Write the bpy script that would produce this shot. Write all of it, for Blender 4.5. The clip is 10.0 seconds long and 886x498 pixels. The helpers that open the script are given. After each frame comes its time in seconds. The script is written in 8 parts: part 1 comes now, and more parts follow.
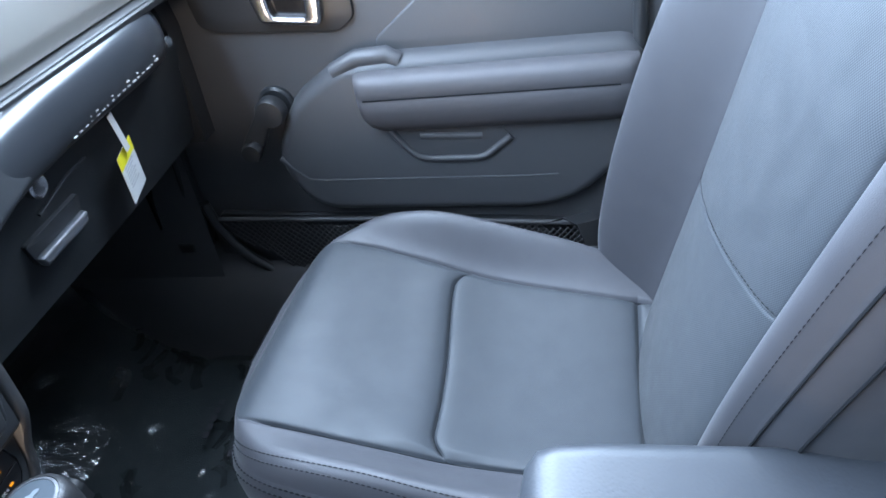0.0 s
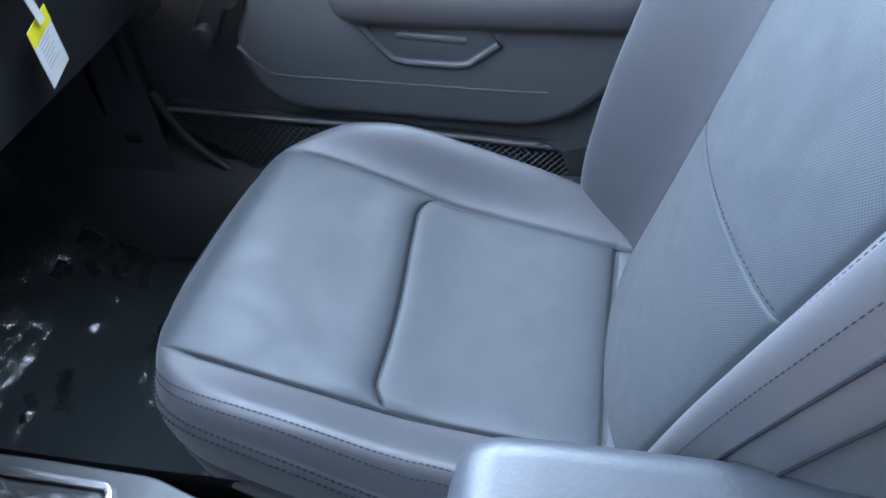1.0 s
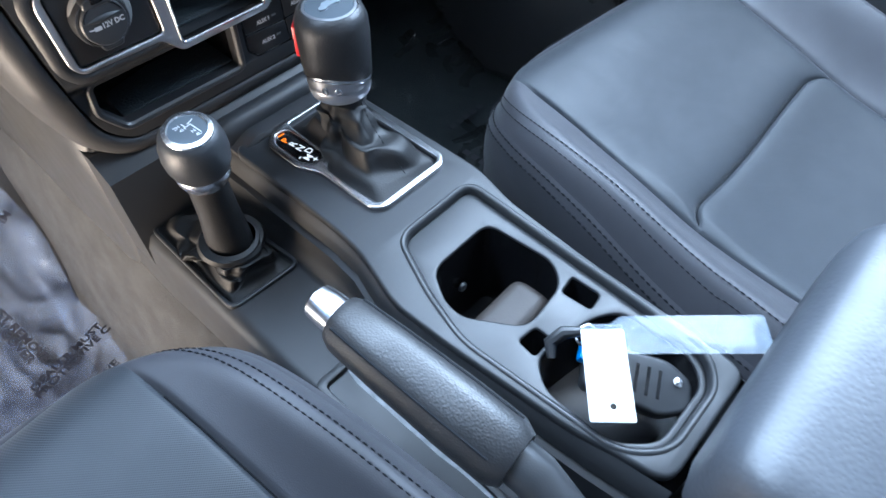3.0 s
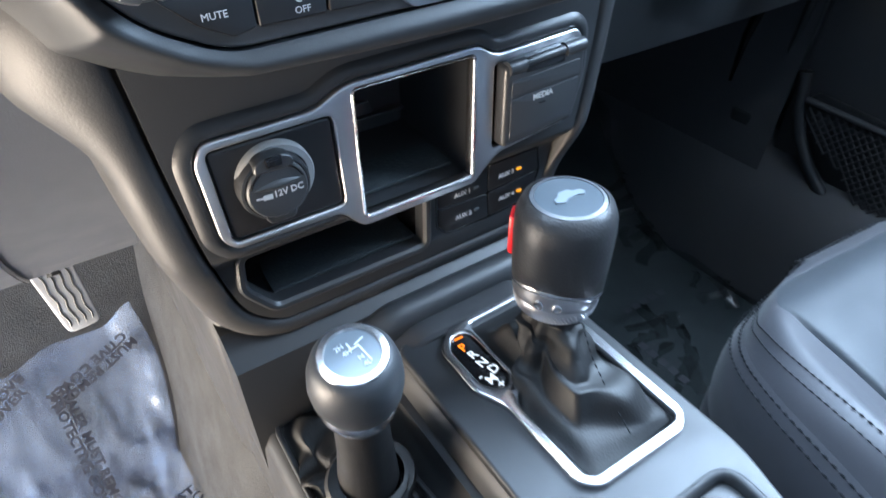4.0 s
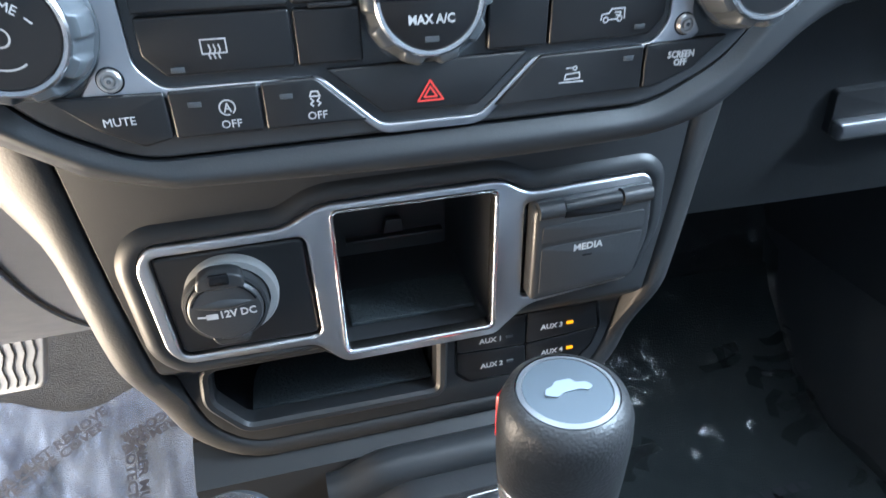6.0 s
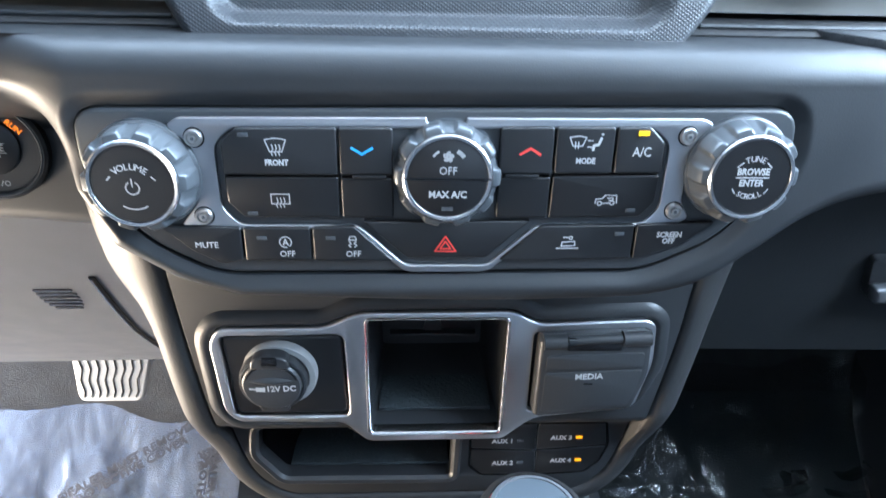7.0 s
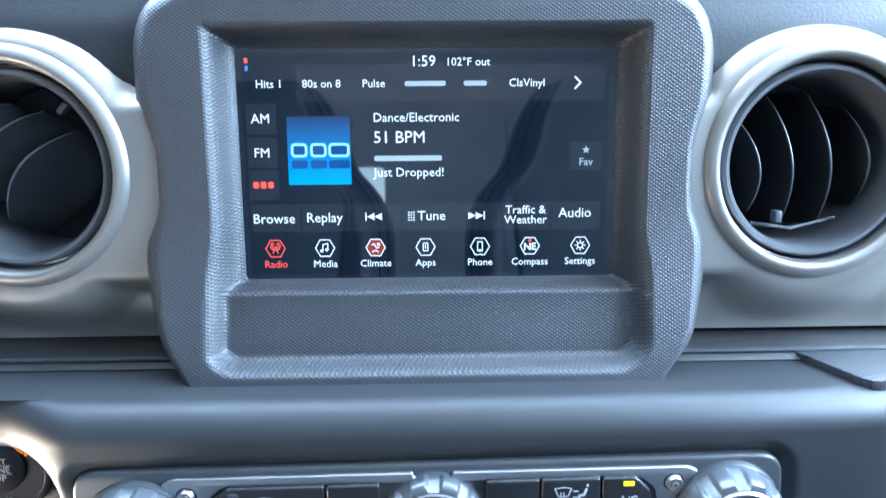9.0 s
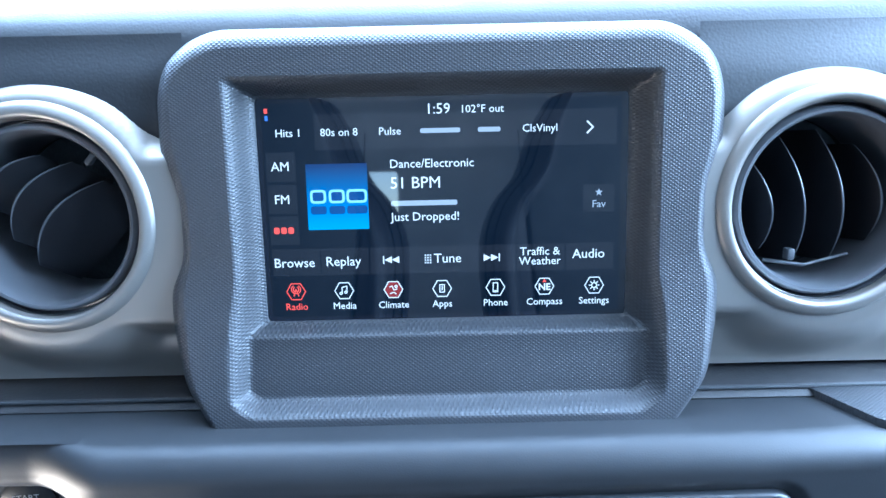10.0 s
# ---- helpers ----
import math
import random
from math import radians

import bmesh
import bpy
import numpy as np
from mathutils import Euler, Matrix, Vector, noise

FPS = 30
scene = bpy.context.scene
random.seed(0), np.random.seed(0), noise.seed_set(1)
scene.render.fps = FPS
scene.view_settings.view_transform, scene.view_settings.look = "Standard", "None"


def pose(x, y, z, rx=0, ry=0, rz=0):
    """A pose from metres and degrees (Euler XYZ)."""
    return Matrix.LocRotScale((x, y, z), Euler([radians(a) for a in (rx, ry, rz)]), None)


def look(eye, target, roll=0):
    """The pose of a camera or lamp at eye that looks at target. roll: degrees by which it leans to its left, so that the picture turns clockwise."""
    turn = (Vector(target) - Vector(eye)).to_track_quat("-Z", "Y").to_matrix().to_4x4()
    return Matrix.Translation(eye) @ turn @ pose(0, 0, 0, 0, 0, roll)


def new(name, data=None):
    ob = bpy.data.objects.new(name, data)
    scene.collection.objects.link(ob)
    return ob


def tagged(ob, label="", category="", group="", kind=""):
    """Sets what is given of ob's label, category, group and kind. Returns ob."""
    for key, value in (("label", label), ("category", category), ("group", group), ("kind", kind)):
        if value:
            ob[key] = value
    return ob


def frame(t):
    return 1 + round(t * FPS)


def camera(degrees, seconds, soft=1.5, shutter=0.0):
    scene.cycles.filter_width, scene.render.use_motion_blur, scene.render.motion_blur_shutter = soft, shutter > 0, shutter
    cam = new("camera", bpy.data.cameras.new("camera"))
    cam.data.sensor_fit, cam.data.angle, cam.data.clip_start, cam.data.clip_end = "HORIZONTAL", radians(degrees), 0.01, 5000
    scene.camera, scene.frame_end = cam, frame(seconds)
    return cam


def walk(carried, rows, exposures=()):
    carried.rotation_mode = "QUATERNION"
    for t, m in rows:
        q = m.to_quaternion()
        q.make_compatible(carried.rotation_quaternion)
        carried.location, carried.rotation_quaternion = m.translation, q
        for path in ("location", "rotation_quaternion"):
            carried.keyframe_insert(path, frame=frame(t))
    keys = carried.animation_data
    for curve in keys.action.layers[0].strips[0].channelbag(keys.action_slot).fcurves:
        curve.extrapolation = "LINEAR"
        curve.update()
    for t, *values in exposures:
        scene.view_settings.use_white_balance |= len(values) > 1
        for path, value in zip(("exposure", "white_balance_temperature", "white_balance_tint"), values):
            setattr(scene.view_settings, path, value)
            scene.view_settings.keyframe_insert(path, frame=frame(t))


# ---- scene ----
cam = camera(70.0, 10.0, soft=1.5, shutter=0.25)
PATH = [
    (0, (-0.151, 0.16, 1.057), (1.387, 0.503, -0.175), -9.4),
    (0.5, (-0.093, 0.151, 1.04), (1.34, 0.451, -0.323), -8.8),
    (1, (-0.072, 0.15, 1.027), (1.255, 0.437, -0.442), -4.3),
    (1.5, (-0.081, 0.15, 1.004), (1.118, 0.592, -0.534), -1.1),
    (2, (-0.145, 0.173, 0.963), (0.923, 0.826, -0.598), 0.2),
    (2.2, (-0.17, 0.18, 0.953), (0.845, 0.888, -0.618), 0.4),
    (3.3, (-0.198, 0.221, 0.909), (0.726, 1.142, -0.607), 0.6),
    (3.5, (-0.193, 0.261, 0.897), (0.73, 1.269, -0.563), 0.9),
    (4, (-0.149, 0.338, 0.871), (0.697, 1.63, -0.4), -0.8),
    (4.5, (-0.122, 0.392, 0.821), (0.691, 1.808, -0.335), -2.1),
    (5, (-0.113, 0.409, 0.805), (0.653, 1.898, -0.288), -2.6),
    (5.5, (-0.085, 0.388, 0.83), (0.54, 1.954, -0.245), -2.0),
    (6.8, (-0.011, 0.333, 0.904), (0.12, 2.083, -0.055), 1.2),
    (7, (-0.014, 0.33, 0.913), (0.091, 2.107, 0.002), 1.6),
    (7.5, (-0.016, 0.324, 0.924), (0.064, 2.145, 0.101), 1.0),
    (8, (-0.011, 0.327, 0.93), (0.062, 2.171, 0.159), -0.0),
    (8.5, (-0.011, 0.342, 0.968), (0.07, 2.222, 0.292), 0.0),
    (9, (0.0, 0.357, 1.002), (0.041, 2.268, 0.413), -0.3),
    (9.5, (0.002, 0.364, 1.022), (0.008, 2.273, 0.425), -0.9),
    (10, (-0.001, 0.357, 1.022), (-0.002, 2.267, 0.427), -1.3),
]
EXPOSURES = [(0.0, 3.40, 5950, 6), (1.0, 3.42, 5900, 6), (2.0, 3.24, 5750, 5), (3.5, 3.38, 5700, 3), (4.0, 3.64, 5700, 2), (4.5, 3.80, 6000, 4), (5.5, 3.94, 6100, 1), (7.0, 3.83, 5900, 2), (8.5, 3.84, 5850, 2), (9.0, 3.76, 5450, 2), (10.0, 3.60, 5000, 2)]
walk(cam, [(t, look(eye, target, roll)) for t, eye, target, roll in PATH], EXPOSURES)

# ---- light: a clear early afternoon sky, sun high behind the car, driver's door open ----
SUN_ELEVATION, SUN_ROTATION = radians(66), radians(185)
world = bpy.data.worlds.new("world")
scene.world = world
world.use_nodes = True
wn = world.node_tree
wn.nodes.clear()
sky = wn.nodes.new("ShaderNodeTexSky")
sky.sky_type, sky.sun_disc = "NISHITA", False
sky.sun_elevation, sky.sun_rotation = SUN_ELEVATION, SUN_ROTATION
background = wn.nodes.new("ShaderNodeBackground")
background.inputs["Strength"].default_value = 0.15
world_out = wn.nodes.new("ShaderNodeOutputWorld")
wn.links.new(sky.outputs[0], background.inputs[0])
wn.links.new(background.outputs[0], world_out.inputs[0])

sun = bpy.data.lights.new("sun", "SUN")
sun.energy, sun.angle, sun.color = 5.0, radians(0.53), (1.0, 0.93, 0.84)
sun_ob = new("sun", sun)
sun_way = Vector((math.cos(SUN_ELEVATION) * math.sin(SUN_ROTATION), math.cos(SUN_ELEVATION) * math.cos(SUN_ROTATION), math.sin(SUN_ELEVATION)))
sun_ob.matrix_world = look(sun_way * 20, (0, 0, 0))


def window_light(name, where, to, width, height, watts, colour=(0.72, 0.84, 1.0), spread=180):
    data = bpy.data.lights.new(name, "AREA")
    data.spread = radians(spread)
    data.shape, data.size, data.size_y, data.energy, data.color = "RECTANGLE", width, height, watts, colour
    ob = new(name, data)
    ob.matrix_world = look(where, to)
    return ob


window_light("windscreen_skylight", (0, 0.87, 1.35), (0, 0.11, 0.70), 1.30, 0.68, 7.0)
window_light("passenger_window_skylight", (0.80, 0.53, 1.27), (0.10, 0.52, 0.70), 0.86, 0.46, 5.4)
# added warm lamp, aimed low, in place of bounce off the sunlit paving
window_light("driver_door_bounce_lamp", (-1.05, 0.52, 0.34), (-0.20, 0.72, 0.41), 0.80, 0.42, 2.0, (1.0, 0.74, 0.53), 92)


# ---- materials ----
def nodes_of(m):
    return m.node_tree.nodes, m.node_tree.links


def material(name, colour, rough=0.6, metal=0.0, grain=900.0, bump=0.15, spread=0.25, stain=6.0, coat=0.0, spec=0.5, kind="noise", depth=0.0004, vary=0.1):
    """A surface with fine grain relief, slow tone changes and uneven gloss."""
    m = bpy.data.materials.new(name)
    m.use_nodes = True
    n, l = nodes_of(m)
    b = n["Principled BSDF"]
    vary = 0.0 if rough < 0.36 else vary  # smooth skins keep an even gloss
    b.inputs["Metallic"].default_value = metal
    b.inputs["Coat Weight"].default_value = coat
    b.inputs["Coat Roughness"].default_value = 0.15
    b.inputs["Specular IOR Level"].default_value = spec
    co = n.new("ShaderNodeTexCoord")
    slow = n.new("ShaderNodeTexNoise")
    slow.inputs["Scale"].default_value, slow.inputs["Detail"].default_value = stain, 5
    l.new(co.outputs["Object"], slow.inputs["Vector"])
    ramp = n.new("ShaderNodeMix")
    ramp.data_type = "RGBA"
    ramp.inputs[6].default_value = (*[c * (1 - spread) for c in colour], 1)
    ramp.inputs[7].default_value = (*[min(1, c * (1 + spread)) for c in colour], 1)
    l.new(slow.outputs["Fac"], ramp.inputs[0])
    l.new(ramp.outputs[2], b.inputs["Base Color"])
    gloss = n.new("ShaderNodeMapRange")
    gloss.inputs[1].default_value, gloss.inputs[2].default_value = 0.3, 0.7
    gloss.inputs[3].default_value, gloss.inputs[4].default_value = rough * (1 - vary), min(1, rough * (1 + vary))
    mid = n.new("ShaderNodeTexNoise")
    mid.inputs["Scale"].default_value, mid.inputs["Detail"].default_value = stain * 7, 3
    l.new(co.outputs["Object"], mid.inputs["Vector"])
    l.new(mid.outputs["Fac"], gloss.inputs[0])
    l.new(gloss.outputs[0], b.inputs["Roughness"])
    if bump:
        if kind == "voronoi":
            fine = n.new("ShaderNodeTexVoronoi")
            fine.feature = "SMOOTH_F1"
            fine.inputs["Scale"].default_value = grain
            out = fine.outputs["Distance"]
        elif kind == "weave":
            # fine twill: diagonal ribs crossed with threads
            sep = n.new("ShaderNodeSeparateXYZ")
            l.new(co.outputs["Object"], sep.inputs[0])
            total = n.new("ShaderNodeMath")
            total.operation = "ADD"
            l.new(sep.outputs[1], total.inputs[0])
            l.new(sep.outputs[2], total.inputs[1])
            outs = []
            for sign in (1, -1):
                mix = n.new("ShaderNodeMath")
                mix.operation, mix.inputs[2].default_value = "MULTIPLY_ADD", 0.0
                mix.inputs[1].default_value = sign * 1.0
                l.new(total.outputs[0], mix.inputs[0])
                add = n.new("ShaderNodeMath")
                add.operation = "ADD"
                l.new(mix.outputs[0], add.inputs[0])
                l.new(sep.outputs[0], add.inputs[1])
                mul = n.new("ShaderNodeMath")
                mul.operation, mul.inputs[1].default_value = "MULTIPLY", grain
                l.new(add.outputs[0], mul.inputs[0])
                sine = n.new("ShaderNodeMath")
                sine.operation = "SINE"
                l.new(mul.outputs[0], sine.inputs[0])
                outs.append(sine.outputs[0])
            join = n.new("ShaderNodeMath")
            join.operation = "ADD"
            weft = n.new("ShaderNodeMath")
            weft.operation, weft.inputs[1].default_value = "MULTIPLY", 0.5
            l.new(outs[1], weft.inputs[0])
            l.new(outs[0], join.inputs[0])
            l.new(weft.outputs[0], join.inputs[1])
            half = n.new("ShaderNodeMath")
            half.operation, half.inputs[1].default_value = "MULTIPLY", 0.4
            l.new(join.outputs[0], half.inputs[0])
            out = half.outputs[0]
            # lighter warp thread over a darker weft
            tone, tint = n.new("ShaderNodeMapRange"), n.new("ShaderNodeMix")
            tone.inputs[1].default_value, tone.inputs[2].default_value = -0.6, 0.6
            tone.inputs[3].default_value, tone.inputs[4].default_value = 0.74, 1.26
            tint.data_type, tint.blend_type = "RGBA", "MULTIPLY"
            tint.inputs[0].default_value = 1.0
            l.new(out, tone.inputs[0])
            l.new(ramp.outputs[2], tint.inputs[6])
            l.new(tone.outputs[0], tint.inputs[7])
            l.new(tint.outputs[2], b.inputs["Base Color"])
        else:
            fine = n.new("ShaderNodeTexNoise")
            fine.inputs["Scale"].default_value, fine.inputs["Detail"].default_value = grain, 2
            out = fine.outputs["Fac"]
        if kind != "weave":
            l.new(co.outputs["Object"], fine.inputs["Vector"])
        bp = n.new("ShaderNodeBump")
        bp.inputs["Strength"].default_value, bp.inputs["Distance"].default_value = bump, depth
        l.new(out, bp.inputs["Height"])
        l.new(bp.outputs[0], b.inputs["Normal"])
    return m


def glowing(name, colour, strength):
    m = bpy.data.materials.new(name)
    m.use_nodes = True
    n, _ = nodes_of(m)
    b = n["Principled BSDF"]
    b.inputs["Base Color"].default_value = (*[c * 0.06 for c in colour], 1)
    b.inputs["Emission Color"].default_value = (*colour, 1)
    b.inputs["Emission Strength"].default_value = strength
    b.inputs["Roughness"].default_value = 0.03
    return m


def clear_film(name, tint, rough, amount, wrinkle=0.35, crisp=False):
    """Thin clear plastic: see-through with a glossy, wrinkled skin."""
    m = bpy.data.materials.new(name)
    m.use_nodes = True
    n, l = nodes_of(m)
    b = n["Principled BSDF"]
    b.inputs["Base Color"].default_value, b.inputs["Roughness"].default_value = (*tint, 1), rough
    b.inputs["Specular IOR Level"].default_value = 0.8
    co, ns, bp = n.new("ShaderNodeTexCoord"), n.new("ShaderNodeTexNoise"), n.new("ShaderNodeBump")
    ns.inputs["Scale"].default_value, ns.inputs["Detail"].default_value, ns.inputs["Distortion"].default_value = 22, 4, 1.6
    if crisp:  # sharp creases
        ns.noise_type = "RIDGED_MULTIFRACTAL"
        ns.inputs["Scale"].default_value, ns.inputs["Detail"].default_value = 10, 2
    bp.inputs["Strength"].default_value, bp.inputs["Distance"].default_value = wrinkle, 0.014 if crisp else 0.006
    l.new(co.outputs["Object"], ns.inputs["Vector"])
    l.new(ns.outputs["Fac"], bp.inputs["Height"])
    l.new(bp.outputs[0], b.inputs["Normal"])
    clear, mix = n.new("ShaderNodeBsdfTransparent"), n.new("ShaderNodeMixShader")
    mix.inputs[0].default_value = amount
    l.new(clear.outputs[0], mix.inputs[1])
    l.new(b.outputs[0], mix.inputs[2])
    l.new(mix.outputs[0], n["Material Output"].inputs[0])
    return m


PLASTIC = material("soft_touch_black", (0.023, 0.024, 0.026), 0.43, grain=1400, bump=0.12, spread=0.12, spec=0.40)
GRAINED = material("grained_black", (0.024, 0.026, 0.029), 0.48, grain=900, bump=0.20, kind="voronoi", spread=0.12)
# lighter copy of the grained black: window light on the lid as colour
GRAINED_LIT = material("grained_black_lit", (0.046, 0.049, 0.053), 0.48, grain=900, bump=0.2, kind="voronoi", spread=0.12)
HARD = material("hard_dark_plastic", (0.024, 0.025, 0.027), 0.38, grain=1100, bump=0.15, spread=0.15)
# pale bluish base stands in for skylight, against the warm door lamp
KNEE = material("sky_tinted_knee_plastic", (0.135, 0.148, 0.18), 0.55, grain=900, bump=0.25, spread=0.08)
BASE = material("grey_panel_plastic", (0.040, 0.043, 0.047), 0.36, grain=1400, bump=0.08, spread=0.08)
BLACK = material("piano_black", (0.006, 0.006, 0.007), 0.22, bump=0.0, spread=0.2)
BUTTON = material("button_black", (0.010, 0.010, 0.011), 0.36, bump=0.05, spread=0.15)
FASCIA = material("soft_dash_skin", (0.019, 0.0205, 0.023), 0.49, grain=1400, bump=0.12, spread=0.12, spec=0.42)
DOORSKIN = material("grey_door_plastic", (0.064, 0.065, 0.070), 0.46, grain=700, bump=0.35, kind="voronoi", spread=0.12)
RAIL = material("grained_rail", (0.030, 0.030, 0.031), 0.50, grain=1000, bump=0.3, spread=0.1, spec=0.4)
MEDIA = material("grey_flap_plastic", (0.028, 0.029, 0.031), 0.36, grain=900, bump=0.2, spread=0.08)
GLOSS = material("gloss_grey_plastic", (0.024, 0.026, 0.030), 0.28, grain=1400, bump=0.05, spread=0.1)
DIVIDER = material("brown_rubber", (0.024, 0.018, 0.015), 0.6, grain=600, bump=0.3)
RUBBER = material("rubber_mat", (0.014, 0.014, 0.016), 0.75, grain=600, bump=0.3)
CHROME = material("satin_chrome", (0.60, 0.60, 0.62), 0.24, metal=1.0, grain=1800, bump=0.03, spread=0.06)
FRAME = material("satin_trim_metal", (0.62, 0.62, 0.64), 0.36, metal=1.0, grain=1800, bump=0.04, spread=0.05)
SATIN = material("brushed_silver", (0.52, 0.52, 0.54), 0.33, metal=1.0, grain=1800, bump=0.05, spread=0.06)
VANE = material("vent_blade", (0.016, 0.017, 0.021), 0.34, bump=0.0, spread=0.1)
BEZEL = material("vent_grey", (0.085, 0.088, 0.095), 0.33, grain=1400, bump=0.06, spread=0.08)
SCREW = material("matt_screw_steel", (0.55, 0.53, 0.51), 0.30, metal=0.95, bump=0.0, spread=0.05)
DISC = material("blue_grey_cap", (0.085, 0.10, 0.115), 0.24, metal=0.3, bump=0.0, spread=0.08)
EMBLEM = material("pale_emblem", (0.15, 0.17, 0.19), 0.35, bump=0.0, spread=0.05)
NET = material("elastic_net", (0.058, 0.057, 0.060), 0.6, bump=0.0)
RING = material("knob_grey", (0.075, 0.082, 0.090), 0.30, metal=0.25, bump=0.05, spread=0.1)
# warm cast of reflections is mixed into the silver base
SILVER = material("silver_paint", (0.255, 0.238, 0.217), 0.41, metal=0.6, vary=0.0, bump=0.0, spread=0.05)
SEATING = material("grey_seat_cloth", (0.0172, 0.0208, 0.0262), 0.56, grain=3300, bump=0.30, kind="weave", spread=0.08, spec=0.5)
BOLSTER = material("grey_bolster_cloth", (0.032, 0.032, 0.038), 0.55, grain=1500, bump=0.3, spread=0.08, spec=0.52)
for cloth in (SEATING, BOLSTER):
    cloth.node_tree.nodes["Principled BSDF"].inputs["Sheen Weight"].default_value = 0.12
    cloth.node_tree.nodes["Principled BSDF"].inputs["Sheen Roughness"].default_value = 0.45
THREAD = material("thread", (0.008, 0.009, 0.011), 0.9, bump=0.0, spec=0.2)
LEATHER = material("black_leather", (0.012, 0.012, 0.013), 0.55, grain=900, bump=0.4, kind="voronoi", depth=0.0003)
BOOT = material("gaiter_leather", (0.008, 0.008, 0.0085), 0.55, spec=0.4, grain=900, bump=0.4, kind="voronoi", depth=0.0003)
GRIP = material("grip_leather", (0.019, 0.019, 0.020), 0.42, grain=880, bump=0.42, kind="voronoi", depth=0.0004)
PADDED = material("soft_grey_door_vinyl", (0.072, 0.070, 0.076), 0.60, grain=600, bump=0.3, kind="voronoi", depth=0.0003, spread=0.1)
ARMREST = material("armrest_vinyl", (0.029, 0.032, 0.038), 0.46, grain=500, bump=0.3, kind="voronoi", depth=0.0004)
CARPET = material("dark_carpet", (0.048, 0.050, 0.054), 0.95, spec=0.1, grain=900, bump=1.0, depth=0.003, spread=0.4, stain=30)
MAT_DARK = material("black_floor_mat", (0.027, 0.035, 0.039), 0.7, spec=0.4, grain=500, bump=0.6, depth=0.002)
WHITE = material("white_print", (0.42, 0.43, 0.44), 0.5, bump=0.0, spread=0.03)
PAPER = material("white_paper", (0.56, 0.56, 0.55), 0.6, grain=400, bump=0.1, spread=0.04)
YELLOW = material("yellow_print", (0.75, 0.66, 0.02), 0.5, bump=0.0, spread=0.05)
RED = material("red_plastic", (0.55, 0.01, 0.015), 0.35, bump=0.0)
BLUE = material("blue_plastic", (0.01, 0.22, 0.65), 0.35, bump=0.0)
BLUE_PRINT = material("blue_print", (0.05, 0.35, 0.75), 0.4, bump=0.0)
RED_PRINT = material("red_print", (0.70, 0.06, 0.05), 0.4, bump=0.0)
INK = material("dark_ink", (0.014, 0.014, 0.022), 0.6, bump=0.0)
METAL = material("pedal_steel", (0.27, 0.285, 0.32), 0.55, metal=0.1, grain=500, bump=0.1)
WHITE_RING = material("white_collar", (0.22, 0.22, 0.22), 0.45, bump=0.0, spread=0.05)
# kept pale so that the unseen roof bounces light onto the dash crest
BODY = material("roof_lining", (0.50, 0.51, 0.53), 0.9, grain=300, bump=0.3)
AMBER = glowing("amber_lamp", (1.0, 0.36, 0.01), 0.13)
YELLOW_LAMP = glowing("yellow_lamp", (1.0, 0.60, 0.02), 0.17)
ORANGE = glowing("orange_lamp", (1.0, 0.22, 0.01), 0.17)
# blue in this film's tint replaces skylight that the warm door lamp lacks
FILM = clear_film("clear_floor_film", (0.17, 0.215, 0.31), 0.24, 0.45, 0.20)
FILM_THIN = clear_film("clear_carpet_film", (0.010, 0.013, 0.015), 0.15, 0.26, 0.75, True)
FILM_FOLD = clear_film("folded_floor_film", (0.02, 0.022, 0.024), 0.09, 0.42, 0.5, True)
FILM_HAZE = clear_film("hazy_plastic_strip", (0.22, 0.27, 0.32), 0.16, 0.24)


def knurled(name="knurled_dark_plastic", across=2):
    """Moulded diamond knurl in the plane of the dash."""
    m = material(name, (0.035, 0.037, 0.041), 0.42, bump=0.0, spread=0.08)
    n, l = nodes_of(m)
    co, sep = n.new("ShaderNodeTexCoord"), n.new("ShaderNodeSeparateXYZ")
    l.new(co.outputs["Object"], sep.inputs[0])
    waves = []
    for sign in (1.0, -1.0):
        tall = n.new("ShaderNodeMath")
        tall.operation, tall.inputs[1].default_value = "MULTIPLY", sign * 1.45
        l.new(sep.outputs[across], tall.inputs[0])
        add = n.new("ShaderNodeMath")
        add.operation = "ADD"
        l.new(sep.outputs[0], add.inputs[0])
        l.new(tall.outputs[0], add.inputs[1])
        mul = n.new("ShaderNodeMath")
        mul.operation, mul.inputs[1].default_value = "MULTIPLY", 1450.0
        l.new(add.outputs[0], mul.inputs[0])
        sine = n.new("ShaderNodeMath")
        sine.operation = "SINE"
        l.new(mul.outputs[0], sine.inputs[0])
        edge = n.new("ShaderNodeMath")
        edge.operation = "MULTIPLY"
        l.new(sine.outputs[0], edge.inputs[0])
        l.new(sine.outputs[0], edge.inputs[1])
        waves.append(edge)
    low = n.new("ShaderNodeMath")
    low.operation = "MULTIPLY"  # pyramids between crossing grooves
    l.new(waves[0].outputs[0], low.inputs[0])
    l.new(waves[1].outputs[0], low.inputs[1])
    bp = n.new("ShaderNodeBump")
    bp.inputs["Strength"].default_value, bp.inputs["Distance"].default_value = 1.0, 0.00017
    l.new(low.outputs[0], bp.inputs["Height"])
    l.new(bp.outputs[0], n["Principled BSDF"].inputs["Normal"])
    return m


KNURL = knurled()
KNURL_FLAT = knurled("knurled_tray_rubber", 1)


# ---- mesh helpers ----
def finish(bm, name, mats, angle=35):
    me = bpy.data.meshes.new(name)
    bmesh.ops.recalc_face_normals(bm, faces=bm.faces)
    for f in bm.faces:
        f.smooth = True
    bm.to_mesh(me)
    bm.free()
    me.set_sharp_from_angle(angle=radians(angle))
    for m in mats if isinstance(mats, (list, tuple)) else (mats,):
        me.materials.append(m)
    return me


